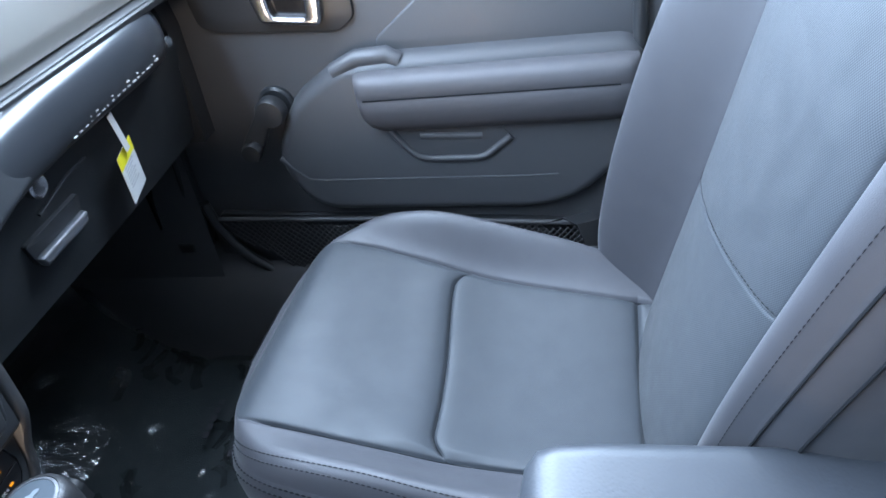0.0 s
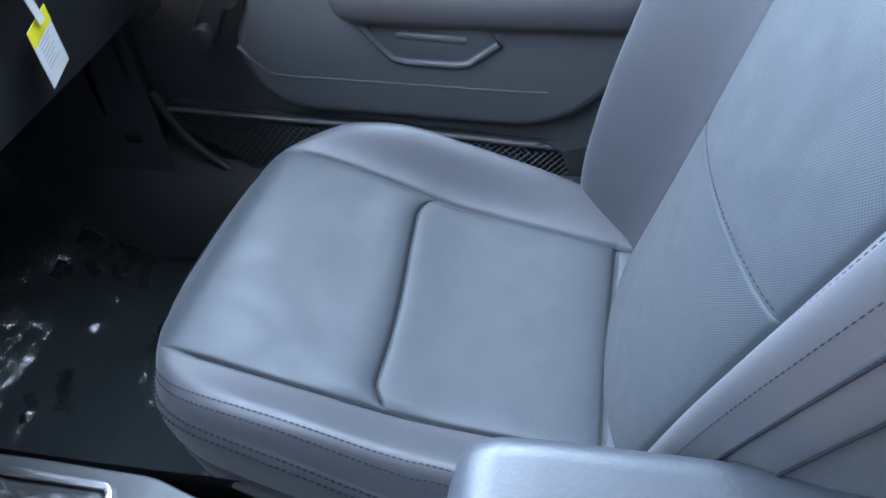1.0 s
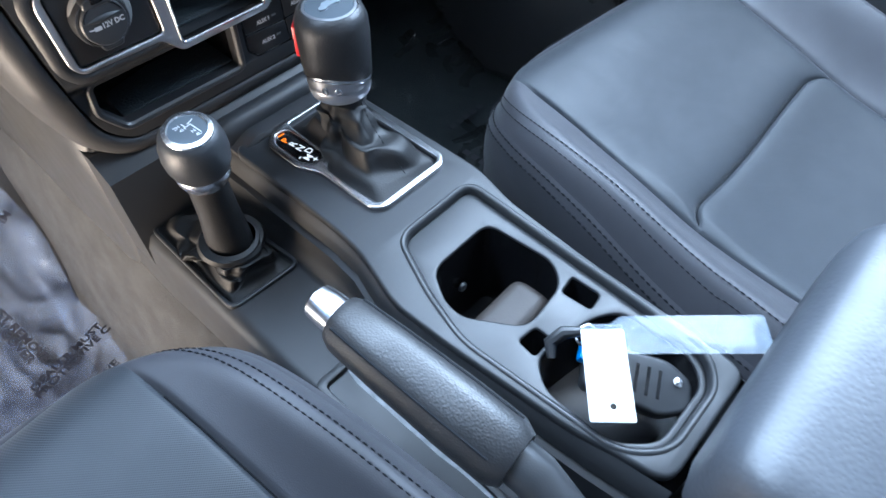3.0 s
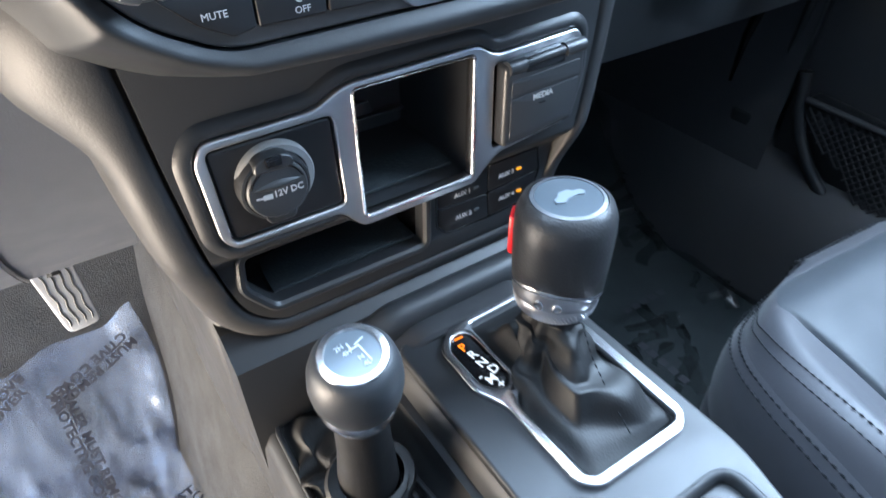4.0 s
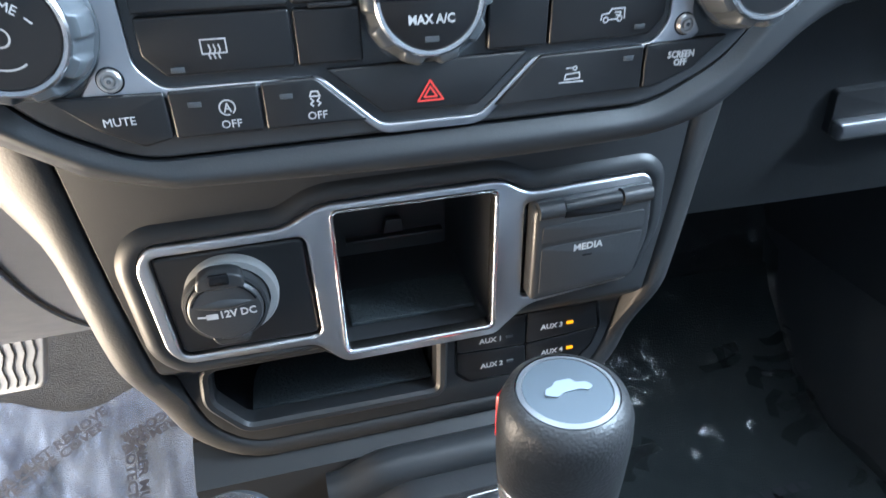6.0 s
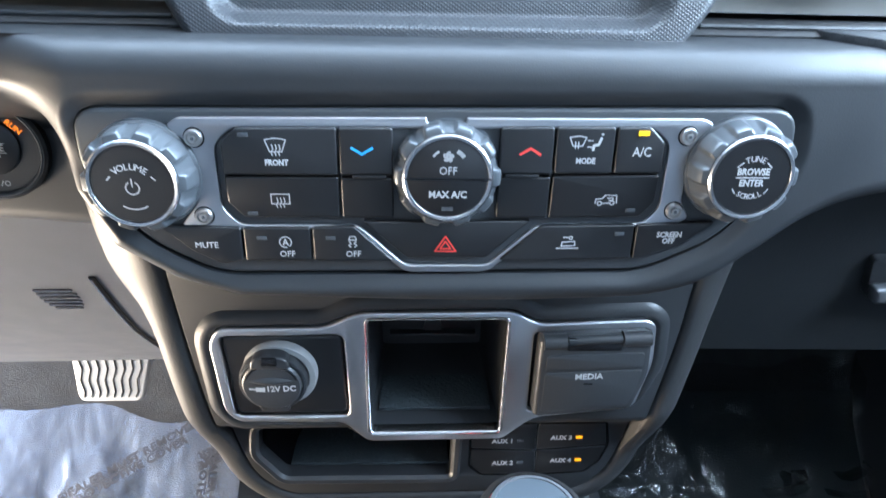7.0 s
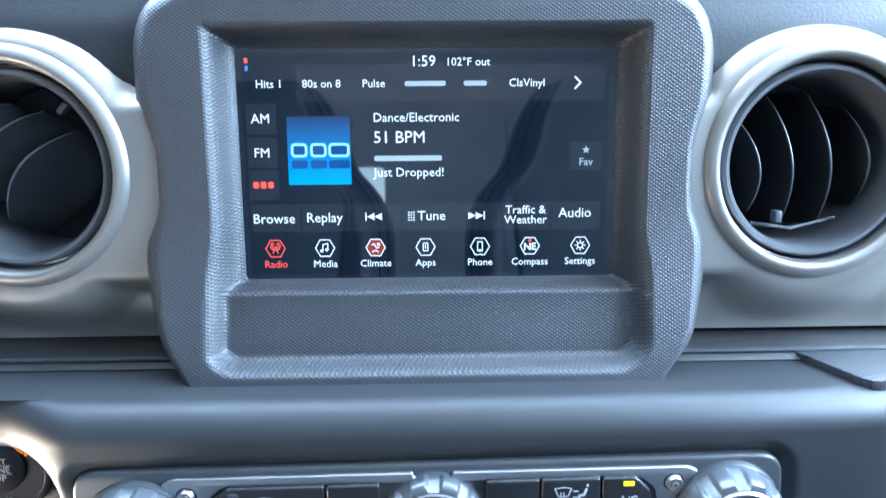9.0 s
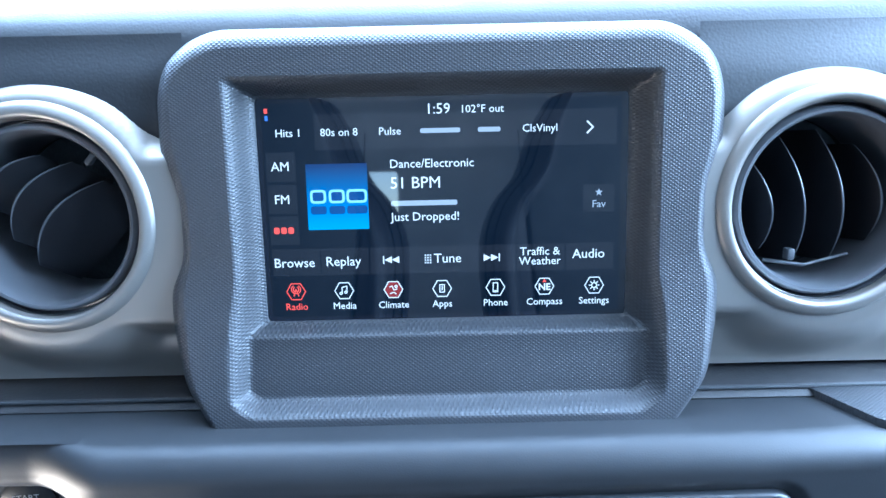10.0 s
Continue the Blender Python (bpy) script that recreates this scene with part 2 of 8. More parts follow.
def part(name, bm, mat, parent, label="", m=None, angle=35):
    """One mesh object under a thing or under a part."""
    if m is not None:
        bm.transform(m)
    ob = new(name, finish(bm, name, mat, angle))
    ob.parent = parent
    return tagged(ob, label)


def thing(name, label, category, group="", kind="", at=None):
    ob = new(name)
    ob.empty_display_size = 0.02
    if at is not None:
        ob.matrix_world = at
    return tagged(ob, label, category, group, kind)


def solid(name, bm, mat, label, category, kind="", m=None, group="", angle=35):
    if m is not None:
        bm.transform(m)
    return tagged(new(name, finish(bm, name, mat, angle)), label, category, group, kind)


def frame_of(o, up, right=(1, 0, 0)):
    """Local x to the right, y up along the surface, z out of it."""
    r, u = Vector(right).normalized(), Vector(up).normalized()
    w = r.cross(u)
    m = Matrix((r, u, w)).transposed().to_4x4()
    m.translation = o
    return m


def rounded(points, radius, steps=5):
    """A polygon with its corners rounded."""
    out, count = [], len(points)
    for i, p in enumerate(points):
        p, a, b = Vector(p), Vector(points[i - 1]), Vector(points[(i + 1) % count])
        r = min(radius, (a - p).length * 0.45, (b - p).length * 0.45)
        s, e = p + (a - p).normalized() * r, p + (b - p).normalized() * r
        for k in range(steps + 1):
            t = k / steps
            out.append((1 - t) ** 2 * s + 2 * t * (1 - t) * p + t * t * e)
    return out


def rect(x0, y0, x1, y1, r=0.0, steps=4):
    pts = [(x0, y0), (x1, y0), (x1, y1), (x0, y1)]
    return rounded(pts, r, steps) if r else [Vector(p) for p in pts]


def disc(cx, cy, r, count=48):
    return [Vector((cx + r * math.cos(2 * math.pi * k / count), cy + r * math.sin(2 * math.pi * k / count))) for k in range(count)]


def plate(outlines, w0, w1, bevel=0.0, steps=1):
    """A flat piece between heights w0 and w1; the first outline is its edge, the others are holes."""
    cu = bpy.data.curves.new("plate", "CURVE")
    cu.dimensions, cu.fill_mode = "2D", "BOTH"
    for pts in outlines:
        sp = cu.splines.new("POLY")
        sp.points.add(len(pts) - 1)
        for q, p in zip(sp.points, pts):
            q.co = (p[0], p[1], 0, 1)
        sp.use_cyclic_u = True
    cu.extrude, cu.bevel_depth, cu.bevel_resolution, cu.offset = max(1e-5, (w1 - w0) / 2 - bevel), bevel, steps, -bevel
    ob = bpy.data.objects.new("plate", cu)
    scene.collection.objects.link(ob)
    me = bpy.data.meshes.new_from_object(ob)
    bm = bmesh.new()
    bm.from_mesh(me)
    bpy.data.objects.remove(ob)
    bpy.data.curves.remove(cu)
    bpy.data.meshes.remove(me)
    bmesh.ops.remove_doubles(bm, verts=bm.verts, dist=1e-6)
    bmesh.ops.translate(bm, verts=bm.verts, vec=(0, 0, (w0 + w1) / 2))
    return bm


def loft(loops, closed=True, cap0=False, cap1=False):
    """Skin between loops of one length."""
    bm = bmesh.new()
    rows = [[bm.verts.new(p) for p in loop] for loop in loops]
    count = len(rows[0])
    for a, b in zip(rows, rows[1:]):
        for i in range(count if closed else count - 1):
            j = (i + 1) % count
            bm.faces.new((a[i], a[j], b[j], b[i]))
    if cap0:
        bm.faces.new(rows[0])
    if cap1:
        bm.faces.new(rows[-1])
    return bm


def lathe(profile, count=48, squash=1.0):
    """A turned form round z from (radius, height) pairs."""
    loops = [[(r * math.cos(2 * math.pi * k / count), r * math.sin(2 * math.pi * k / count) * squash, z) for k in range(count)] for r, z in profile]
    return loft(loops)


def offset(pts, d):
    """A closed outline moved outwards by d (counter-clockwise outlines)."""
    out, count = [], len(pts)
    area = sum(pts[i - 1][0] * pts[i][1] - pts[i][0] * pts[i - 1][1] for i in range(count))
    s = 1 if area > 0 else -1
    for i in range(count):
        a, b = Vector(pts[i - 1]).to_2d(), Vector(pts[(i + 1) % count]).to_2d()
        t = (b - a).normalized()
        out.append(Vector(pts[i]).to_2d() + Vector((t.y, -t.x)) * d * s)
    return out


def rays(pts, centre, count=180, squeeze=1.0):
    """An outline resampled along rays from a centre."""
    out, c = [], Vector(centre)
    for k in range(count):
        a = 2 * math.pi * k / count
        w = Vector((math.cos(a) / squeeze, math.sin(a)))
        best = 0.0
        for i in range(len(pts)):
            p, q = Vector(pts[i - 1]).to_2d() - c, Vector(pts[i]).to_2d() - c
            e = q - p
            den = w.x * e.y - w.y * e.x
            if abs(den) > 1e-12:
                t, s = (p.x * e.y - p.y * e.x) / den, (p.x * w.y - p.y * w.x) / den
                if -1e-6 <= s <= 1 + 1e-6 and t > best:
                    best = t
        out.append(c + w * best)
    return out


def at_height(loop, w):
    return [(p[0], p[1], w) for p in loop]


def box(x0, y0, z0, x1, y1, z1, bevel=0.0, seg=2):
    bm = bmesh.new()
    bmesh.ops.create_cube(bm, size=1)
    bmesh.ops.scale(bm, vec=(x1 - x0, y1 - y0, z1 - z0), verts=bm.verts)
    bmesh.ops.translate(bm, vec=((x0 + x1) / 2, (y0 + y1) / 2, (z0 + z1) / 2), verts=bm.verts)
    if bevel:
        bmesh.ops.bevel(bm, geom=list(bm.edges), offset=bevel, segments=seg, affect="EDGES", profile=0.5)
    return bm


def tube(points, radius, count=12, radii=None, cap=True):
    """A round rod along points; radii may vary."""
    pts = [Vector(p) for p in points]
    loops, side = [], None
    for i, p in enumerate(pts):
        way = (pts[min(i + 1, len(pts) - 1)] - pts[max(i - 1, 0)]).normalized()
        if side is None:
            side = way.orthogonal().normalized()
        side = (side - way * side.dot(way)).normalized()
        other, r = way.cross(side), radii[i] if radii else radius
        loops.append([p + (side * math.cos(2 * math.pi * k / count) + other * math.sin(2 * math.pi * k / count)) * r for k in range(count)])
    return loft(loops, True, cap, cap)


def merged(parts_):
    bm = bmesh.new()
    for b in parts_:
        me = bpy.data.meshes.new("m")
        b.to_mesh(me)
        b.free()
        bm.from_mesh(me)
        bpy.data.meshes.remove(me)
    return bm


def surface(f, nu, nv):
    """A grid of f(u, v), both 0..1."""
    bm = bmesh.new()
    v = [[bm.verts.new(f(i / nu, j / nv)) for j in range(nv + 1)] for i in range(nu + 1)]
    for i in range(nu):
        for j in range(nv):
            bm.faces.new((v[i][j], v[i + 1][j], v[i + 1][j + 1], v[i][j + 1]))
    return bm


def writing(words, size, m, mat, parent, name="lettering", x=0.0, y=0.0, turn=0.0, lift=0.0002, wide=1.0, align="CENTER", thick=0.00008, bold=0.0):
    """Raised words in the built-in font on a surface m."""
    cu = bpy.data.curves.new("words", "FONT")
    cu.body, cu.size, cu.extrude, cu.align_x, cu.align_y, cu.resolution_u = words, size, thick, align, "CENTER", 2
    cu.offset, cu.space_line = bold, 0.85
    ob = bpy.data.objects.new("words", cu)
    scene.collection.objects.link(ob)
    me = bpy.data.meshes.new_from_object(ob)
    bm = bmesh.new()
    bm.from_mesh(me)
    bpy.data.objects.remove(ob)
    bpy.data.curves.remove(cu)
    bpy.data.meshes.remove(me)
    bm.transform(m @ Matrix.Translation((x, y, lift)) @ Matrix.Rotation(radians(turn), 4, "Z") @ Matrix.Diagonal((wide, 1, 1, 1)))
    return part(name, bm, mat, parent)


def strokes(lines, width, m, mat, parent, name="symbol", x=0.0, y=0.0, scale=1.0, lift=0.0002):
    """A drawn symbol: polylines of flat raised strokes, in millimetres times scale."""
    bms = []
    for line in lines:
        pts = [Vector((x + p[0] * scale * 0.001, y + p[1] * scale * 0.001)) for p in line]
        for a, b in zip(pts, pts[1:]):
            t = (b - a).normalized() if (b - a).length > 0 else Vector((1, 0))
            n2 = Vector((-t.y, t.x)) * width / 2
            a2, b2 = a - t * width * 0.3, b + t * width * 0.3
            bm = bmesh.new()
            bm.faces.new([bm.verts.new((*p, lift)) for p in (a2 - n2, b2 - n2, b2 + n2, a2 + n2)])
            bms.append(bm)
    return part(name, merged(bms), mat, parent, m=m)


def arc(cx, cy, r, a0, a1, count=14):
    return [(cx + r * math.cos(radians(a0 + (a1 - a0) * k / count)), cy + r * math.sin(radians(a0 + (a1 - a0) * k / count))) for k in range(count + 1)]


def stitches(path, length, gap, radius, lift=(0, 0, 0)):
    """A run of thread stitches along a path."""
    pts, bms, way = [Vector(p) + Vector(lift) for p in path], [], 0.0
    run = [0.0]
    for a, b in zip(pts, pts[1:]):
        run.append(run[-1] + (b - a).length)

    def spot(s):
        for i in range(len(pts) - 1):
            if s <= run[i + 1]:
                k = (s - run[i]) / max(1e-9, run[i + 1] - run[i])
                return pts[i].lerp(pts[i + 1], k)
        return pts[-1]

    while way + length < run[-1]:
        bms.append(tube([spot(way), spot(way + length / 2) + Vector((0, 0, radius * 0.3)), spot(way + length)], radius, 5, [radius * 0.5, radius, radius * 0.5]))
        way += length + gap
    return merged(bms)


def sink(z, w, at):
    """A smooth groove of depth 1 and width w at a distance."""
    return math.exp(-((at / w) ** 2)) * z


def flow(table, x):
    """A gentle curve through rows of (x, value)."""
    if x <= table[0][0]:
        return table[0][1]
    if x >= table[-1][0]:
        return table[-1][1]
    n = len(table)
    slope = [(table[min(i + 1, n - 1)][1] - table[max(i - 1, 0)][1]) / (table[min(i + 1, n - 1)][0] - table[max(i - 1, 0)][0]) for i in range(n)]
    for i in range(n - 1):
        (x0, v0), (x1, v1) = table[i], table[i + 1]
        if x <= x1:
            h, t = x1 - x0, (x - x0) / (x1 - x0)
            return (1 + 2 * t) * (1 - t) ** 2 * v0 + t * (1 - t) ** 2 * h * slope[i] + t * t * (3 - 2 * t) * v1 + t * t * (t - 1) * h * slope[i + 1]


def smooth(a, b, x):
    t = max(0.0, min(1.0, (x - a) / (b - a)))
    return t * t * (3 - 2 * t)


def bend(table, x):
    """Smooth value from rows of (x, value)."""
    if x <= table[0][0]:
        return table[0][1]
    for (x0, v0), (x1, v1) in zip(table, table[1:]):
        if x <= x1:
            return v0 + (v1 - v0) * smooth(x0, x1, x)
    return table[-1][1]


SCREEN = frame_of((0, 0.618, 0.922), (0, math.sin(radians(8.5)), math.cos(radians(8.5))))
PANEL = frame_of((0, 0.567, 0.81), (0, 0.05, 1))
STACK = frame_of((0, 0.590, 0.71), (0, 0, 1))
AUX = frame_of((0, 0.605, 0.64), (0, 0, 1))
TOP = frame_of((0, 0.45, 0.585), (0, 1, -0.03))
DECK = frame_of((0, 0.45, 0.520), (0, 1, 0))


# ---- structure: car shell ----
def wall(name, bm, mat, label, category):
    return solid(name, bm, mat, label, category, kind="structure")


def shell():
    wall("roof", box(-0.80, -1.25, 1.62, 0.80, 0.62, 1.66, 0.01), BODY, "unseen grey cloth headlining, pale to bounce light onto the dash", "ceiling")
    back = plate([rect(-0.80, 0.20, 0.80, 1.62), rect(-0.36, 1.05, -0.15, 1.20, 0.02)], -0.02, 0.02)
    wall("wall_rear", back, BODY, "plain rear wall with a small clear gap of back window", "wall").matrix_world = frame_of((0, -1.27, 0), (0, 0, 1))
    wall("wall_east_front", box(0.665, 0.60, 0.15, 0.70, 1.18, 0.95), HARD, "black body side in front of the door", "wall")
    wall("wall_cowl", box(-0.80, 1.16, 0.10, 0.80, 1.20, 1.05), HARD, "black bulkhead in front of the footwells", "wall")
    for s, n in ((1, "pillar_east"), (-1, "pillar_west")):
        bm = tube([(0.70 * s, 1.12, 1.00), (0.70 * s, 0.62, 1.64)], 0.035, 10)
        wall(n, bm, HARD, "dark windscreen pillar trim", "pillar")
        bm = box(0.70 * s - 0.035, -0.42, 0.70, 0.70 * s + 0.035, -0.02, 1.64, 0.012)
        wall("pillar_rear_" + n[7:], bm, HARD, "dark pillar trim behind the front door", "pillar")
    # full-height rear sides, added unseen to shut out light from behind
    bm = box(0.72, -1.25, 0.20, 0.76, -0.42, 1.62)
    wall("east_rear_light_block", bm, HARD, "unseen dark wall added to block rear side window light", "wall")
    bm = box(-0.76, -1.25, 0.20, -0.72, -0.42, 1.62)
    wall("west_rear_light_block", bm, HARD, "unseen dark wall added to block rear side window light", "wall")
    # added out of view to keep side sky off the dash and seats
    wall("west_light_block", box(-0.80, -0.42, 0.57, -0.76, 0.68, 1.64), HARD, "unseen dark panel added to block sky from the driver side", "wall")
    # paved lot that reaches the horizon
    bm = box(-900, -900, -0.62, 900, 900, -0.60)
    asphalt = material("paving", (0.34, 0.30, 0.26), 0.9, grain=40, bump=0.4, depth=0.01, spread=0.3, stain=0.4)
    wall("ground", bm, asphalt, "sunlit pale dealership paving outside the car", "ground")


shell()


# ---- dashboard ----
def dash_upper():
    """Padded top, silver face with the round vents, leather ledge."""
    dash = thing("dashboard", "black padded dashboard with silver face and stitched ledge", "dashboard")
    prof = [(0.643, 1.014), (0.637, 1.017), (0.637, 1.026), (0.642, 1.037), (0.655, 1.047), (0.69, 1.056), (0.80, 1.062), (1.00, 1.05), (1.18, 1.03), (1.18, 0.96), (0.69, 0.96), (0.66, 1.0)]
    stations = [-0.74 + 1.48 * k / 24 for k in range(25)]
    part("dash_pad", loft([[(x, y, z) for y, z in prof] for x in stations], True, True, True), GRAINED, dash)
    vents = ((-0.1690, -0.0228), (0.1610, -0.0228))
    face = frame_of((0, 0.627, 0.98), (0, 0.11, 1))

    def silver(u, v):
        x = -0.70 + 1.40 * u
        y = -0.0985 + 0.1505 * v
        w = 0.002 * math.sin(math.pi * v)
        raised = 0.0
        for cx, cy in vents:
            inward = abs(x) < abs(cx)
            d = math.hypot(x - cx, (y - cy - 0.003) * (1.0 if y > cy else 0.86)) - 0.0495
            if inward:  # the web between the ring and the screen
                d = min(d, y - 0.002 + max(0.0, -0.045 - y) * 3)
            wide = 0.0085 if y > cy else 0.018
            raised = max(raised, 1 - smooth(-0.002, wide, d))
        w += 0.0100 * raised
        w -= 0.007 * smooth(0.80, 1.0, v) + 0.004 * smooth(0.12, 0.0, v)
        return face @ Vector((x, y, w))

    bm = surface(silver, 420, 70)
    gone = []
    for f in bm.faces:
        c = face.inverted() @ f.calc_center_median()
        if abs(c.x) < 0.108 or any(math.hypot(c.x - cx, c.y - cy) < 0.0458 for cx, cy in vents):
            gone.append(f)
    bmesh.ops.delete(bm, geom=gone, context="FACES")
    for cx, cy in vents:
        hood = [(0.0418, 0.004), (0.0420, 0.0120), (0.0424, 0.0137), (0.0436, 0.0145), (0.0452, 0.0144), (0.0468, 0.0136), (0.0484, 0.0124), (0.0492, 0.0100)]
        part("vent_hood", lathe(hood, 128), SILVER, dash, "raised silver ring round the vent", m=face @ Matrix.Translation((cx, cy, 0)), angle=70)
    part("silver_face", bm, SILVER, dash, "matt silver painted panel round the vents", angle=60)

    def lip(u, v):
        # rises out from behind the crest of the silver panel and runs up under the pad
        y = -0.004 + 0.056 * v
        return face @ Vector((-0.70 + 1.40 * u, y, -0.006 + 0.0105 * smooth(-0.004, 0.016, y) - 0.004 * smooth(0.030, 0.052, y)))

    bm = surface(lip, 420, 16)
    gone = []
    for f in bm.faces:
        c = face.inverted() @ f.calc_center_median()
        if abs(c.x) < 0.108 or any(math.hypot(c.x - cx, c.y - cy) < 0.0440 for cx, cy in vents):
            gone.append(f)
    bmesh.ops.delete(bm, geom=gone, context="FACES")
    part("dash_lip", bm, GRAINED, dash, "dark soft lip above the silver panel", angle=60)
    # the leather ledge under the silver face
    prof = [(0.655, 0.8795), (0.616, 0.8788), (0.6055, 0.8775), (0.6015, 0.8748), (0.6030, 0.868), (0.655, 0.866)]
    part("ledge", loft([[(x, y, z) for y, z in prof] for x in [-0.70 + 1.4 * k / 60 for k in range(61)]], True, True, True), LEATHER, dash, "grained black leather ledge")
    seam = [(x, 0.6050, 0.8778) for x in [-0.69 + 0.01 * k for k in range(59)]]
    part("piping", tube(seam, 0.0011, 8), GRAINED, dash, "raised ledge piping")
    seam = [(x, 0.6050, 0.8778) for x in [0.108 + 0.01 * k for k in range(58)]]
    part("piping", tube(seam, 0.0011, 8), GRAINED, dash, "raised ledge piping")
    # knurled grip mat in the passenger tray
    pts = [(0.154, 0.613), (0.174, 0.576), (0.215, 0.584), (0.262, 0.606), (0.42, 0.611), (0.42, 0.628), (0.176, 0.629)]
    bm = plate([rounded(pts, 0.006)], 0.8715, 0.8775, 0.001)
    part("tray_mat", bm, KNURL_FLAT, dash, "grained black rubber tray mat")
    return dash, vents, face


DASH, VENTS, FACE = dash_upper()


def air_vent(cx, cy, tilt, shut):
    vent = thing("air_vent", "round dashboard air vent with satin ring and black vanes", "air vent", "dash vents")
    m = FACE @ Matrix.Translation((cx, cy, 0.0))
    part("ring", lathe([(0.0409, 0.002), (0.0410, 0.0094), (0.0413, 0.0102), (0.0417, 0.0098), (0.0418, 0.006)], 96), CHROME, vent, "thin bright inner line", m=m)
    inner = [(0.0404, 0.001), (0.0402, 0.0070), (0.0396, 0.0096), (0.0385, 0.0108), (0.0373, 0.0106), (0.0363, 0.0088), (0.0357, 0.0055), (0.0354, 0.000), (0.0352, -0.03)]
    part("bezel", lathe(inner, 96), BEZEL, vent, "dark grey inner ring", m=m)
    part("duct", lathe([(0.0357, 0.002), (0.0354, -0.034), (0.0001, -0.0341)], 64), MAT_DARK, vent, m=m)
    turn = Matrix.Rotation(radians(tilt), 4, "Z")
    for x in (-0.0255, -0.0135, 0.0015) if shut else (-0.024, -0.010, 0.0065, 0.023):
        half = math.sqrt(max(0.0, 0.0335**2 - x * x)) * (0.74 if shut else 0.90)

        def vane(u, v, x=x, half=half):
            q = u * 2 - 1
            if shut:
                reach = min(0.026, 0.031 - x)
                return Vector((x - 0.007 * (1 - q * q) + 0.004 + reach * v * (1 - 0.45 * q * q), q * half, 0.002 - 0.012 * v - 0.006 * q * q))
            return Vector((x - 0.010 * v + 0.0040 * (1 - q * q) - 0.0030 * q, q * half, 0.002 - 0.024 * v - 0.009 * q * q))

        bm = surface(vane, 24, 6)
        bmesh.ops.solidify(bm, geom=list(bm.faces), thickness=0.0010)
        part("vane", bm, VANE, vent, m=m @ turn)
        part("vane_edge", tube([vane(k / 24, 0.0) for k in range(25)], 0.0005, 8, [0.0001 + 0.0004 * math.sin(math.pi * k / 24) for k in range(25)]), BEZEL, vent, "rounded grey vane edge", m=m @ turn)
    if shut:
        part("tab", box(-0.0045, 0.0270, -0.004, -0.0020, 0.0325, 0.000, 0.0006), BEZEL, vent, "pale thumb tab", m=m @ turn)
    else:
        part("tab", box(-0.0105, -0.0265, -0.004, -0.0075, -0.0215, 0.001, 0.0006), BEZEL, vent, "pale thumb tab", m=m)
        part("link", tube([(-0.018, -0.0275, -0.006), (0.0, -0.0300, -0.005), (0.020, -0.0255, -0.006)], 0.0008, 8), BEZEL, vent, "thin vane link", m=m)
    return vent


air_vent(*VENTS[0], -42, True)
air_vent(*VENTS[1], 4, False)


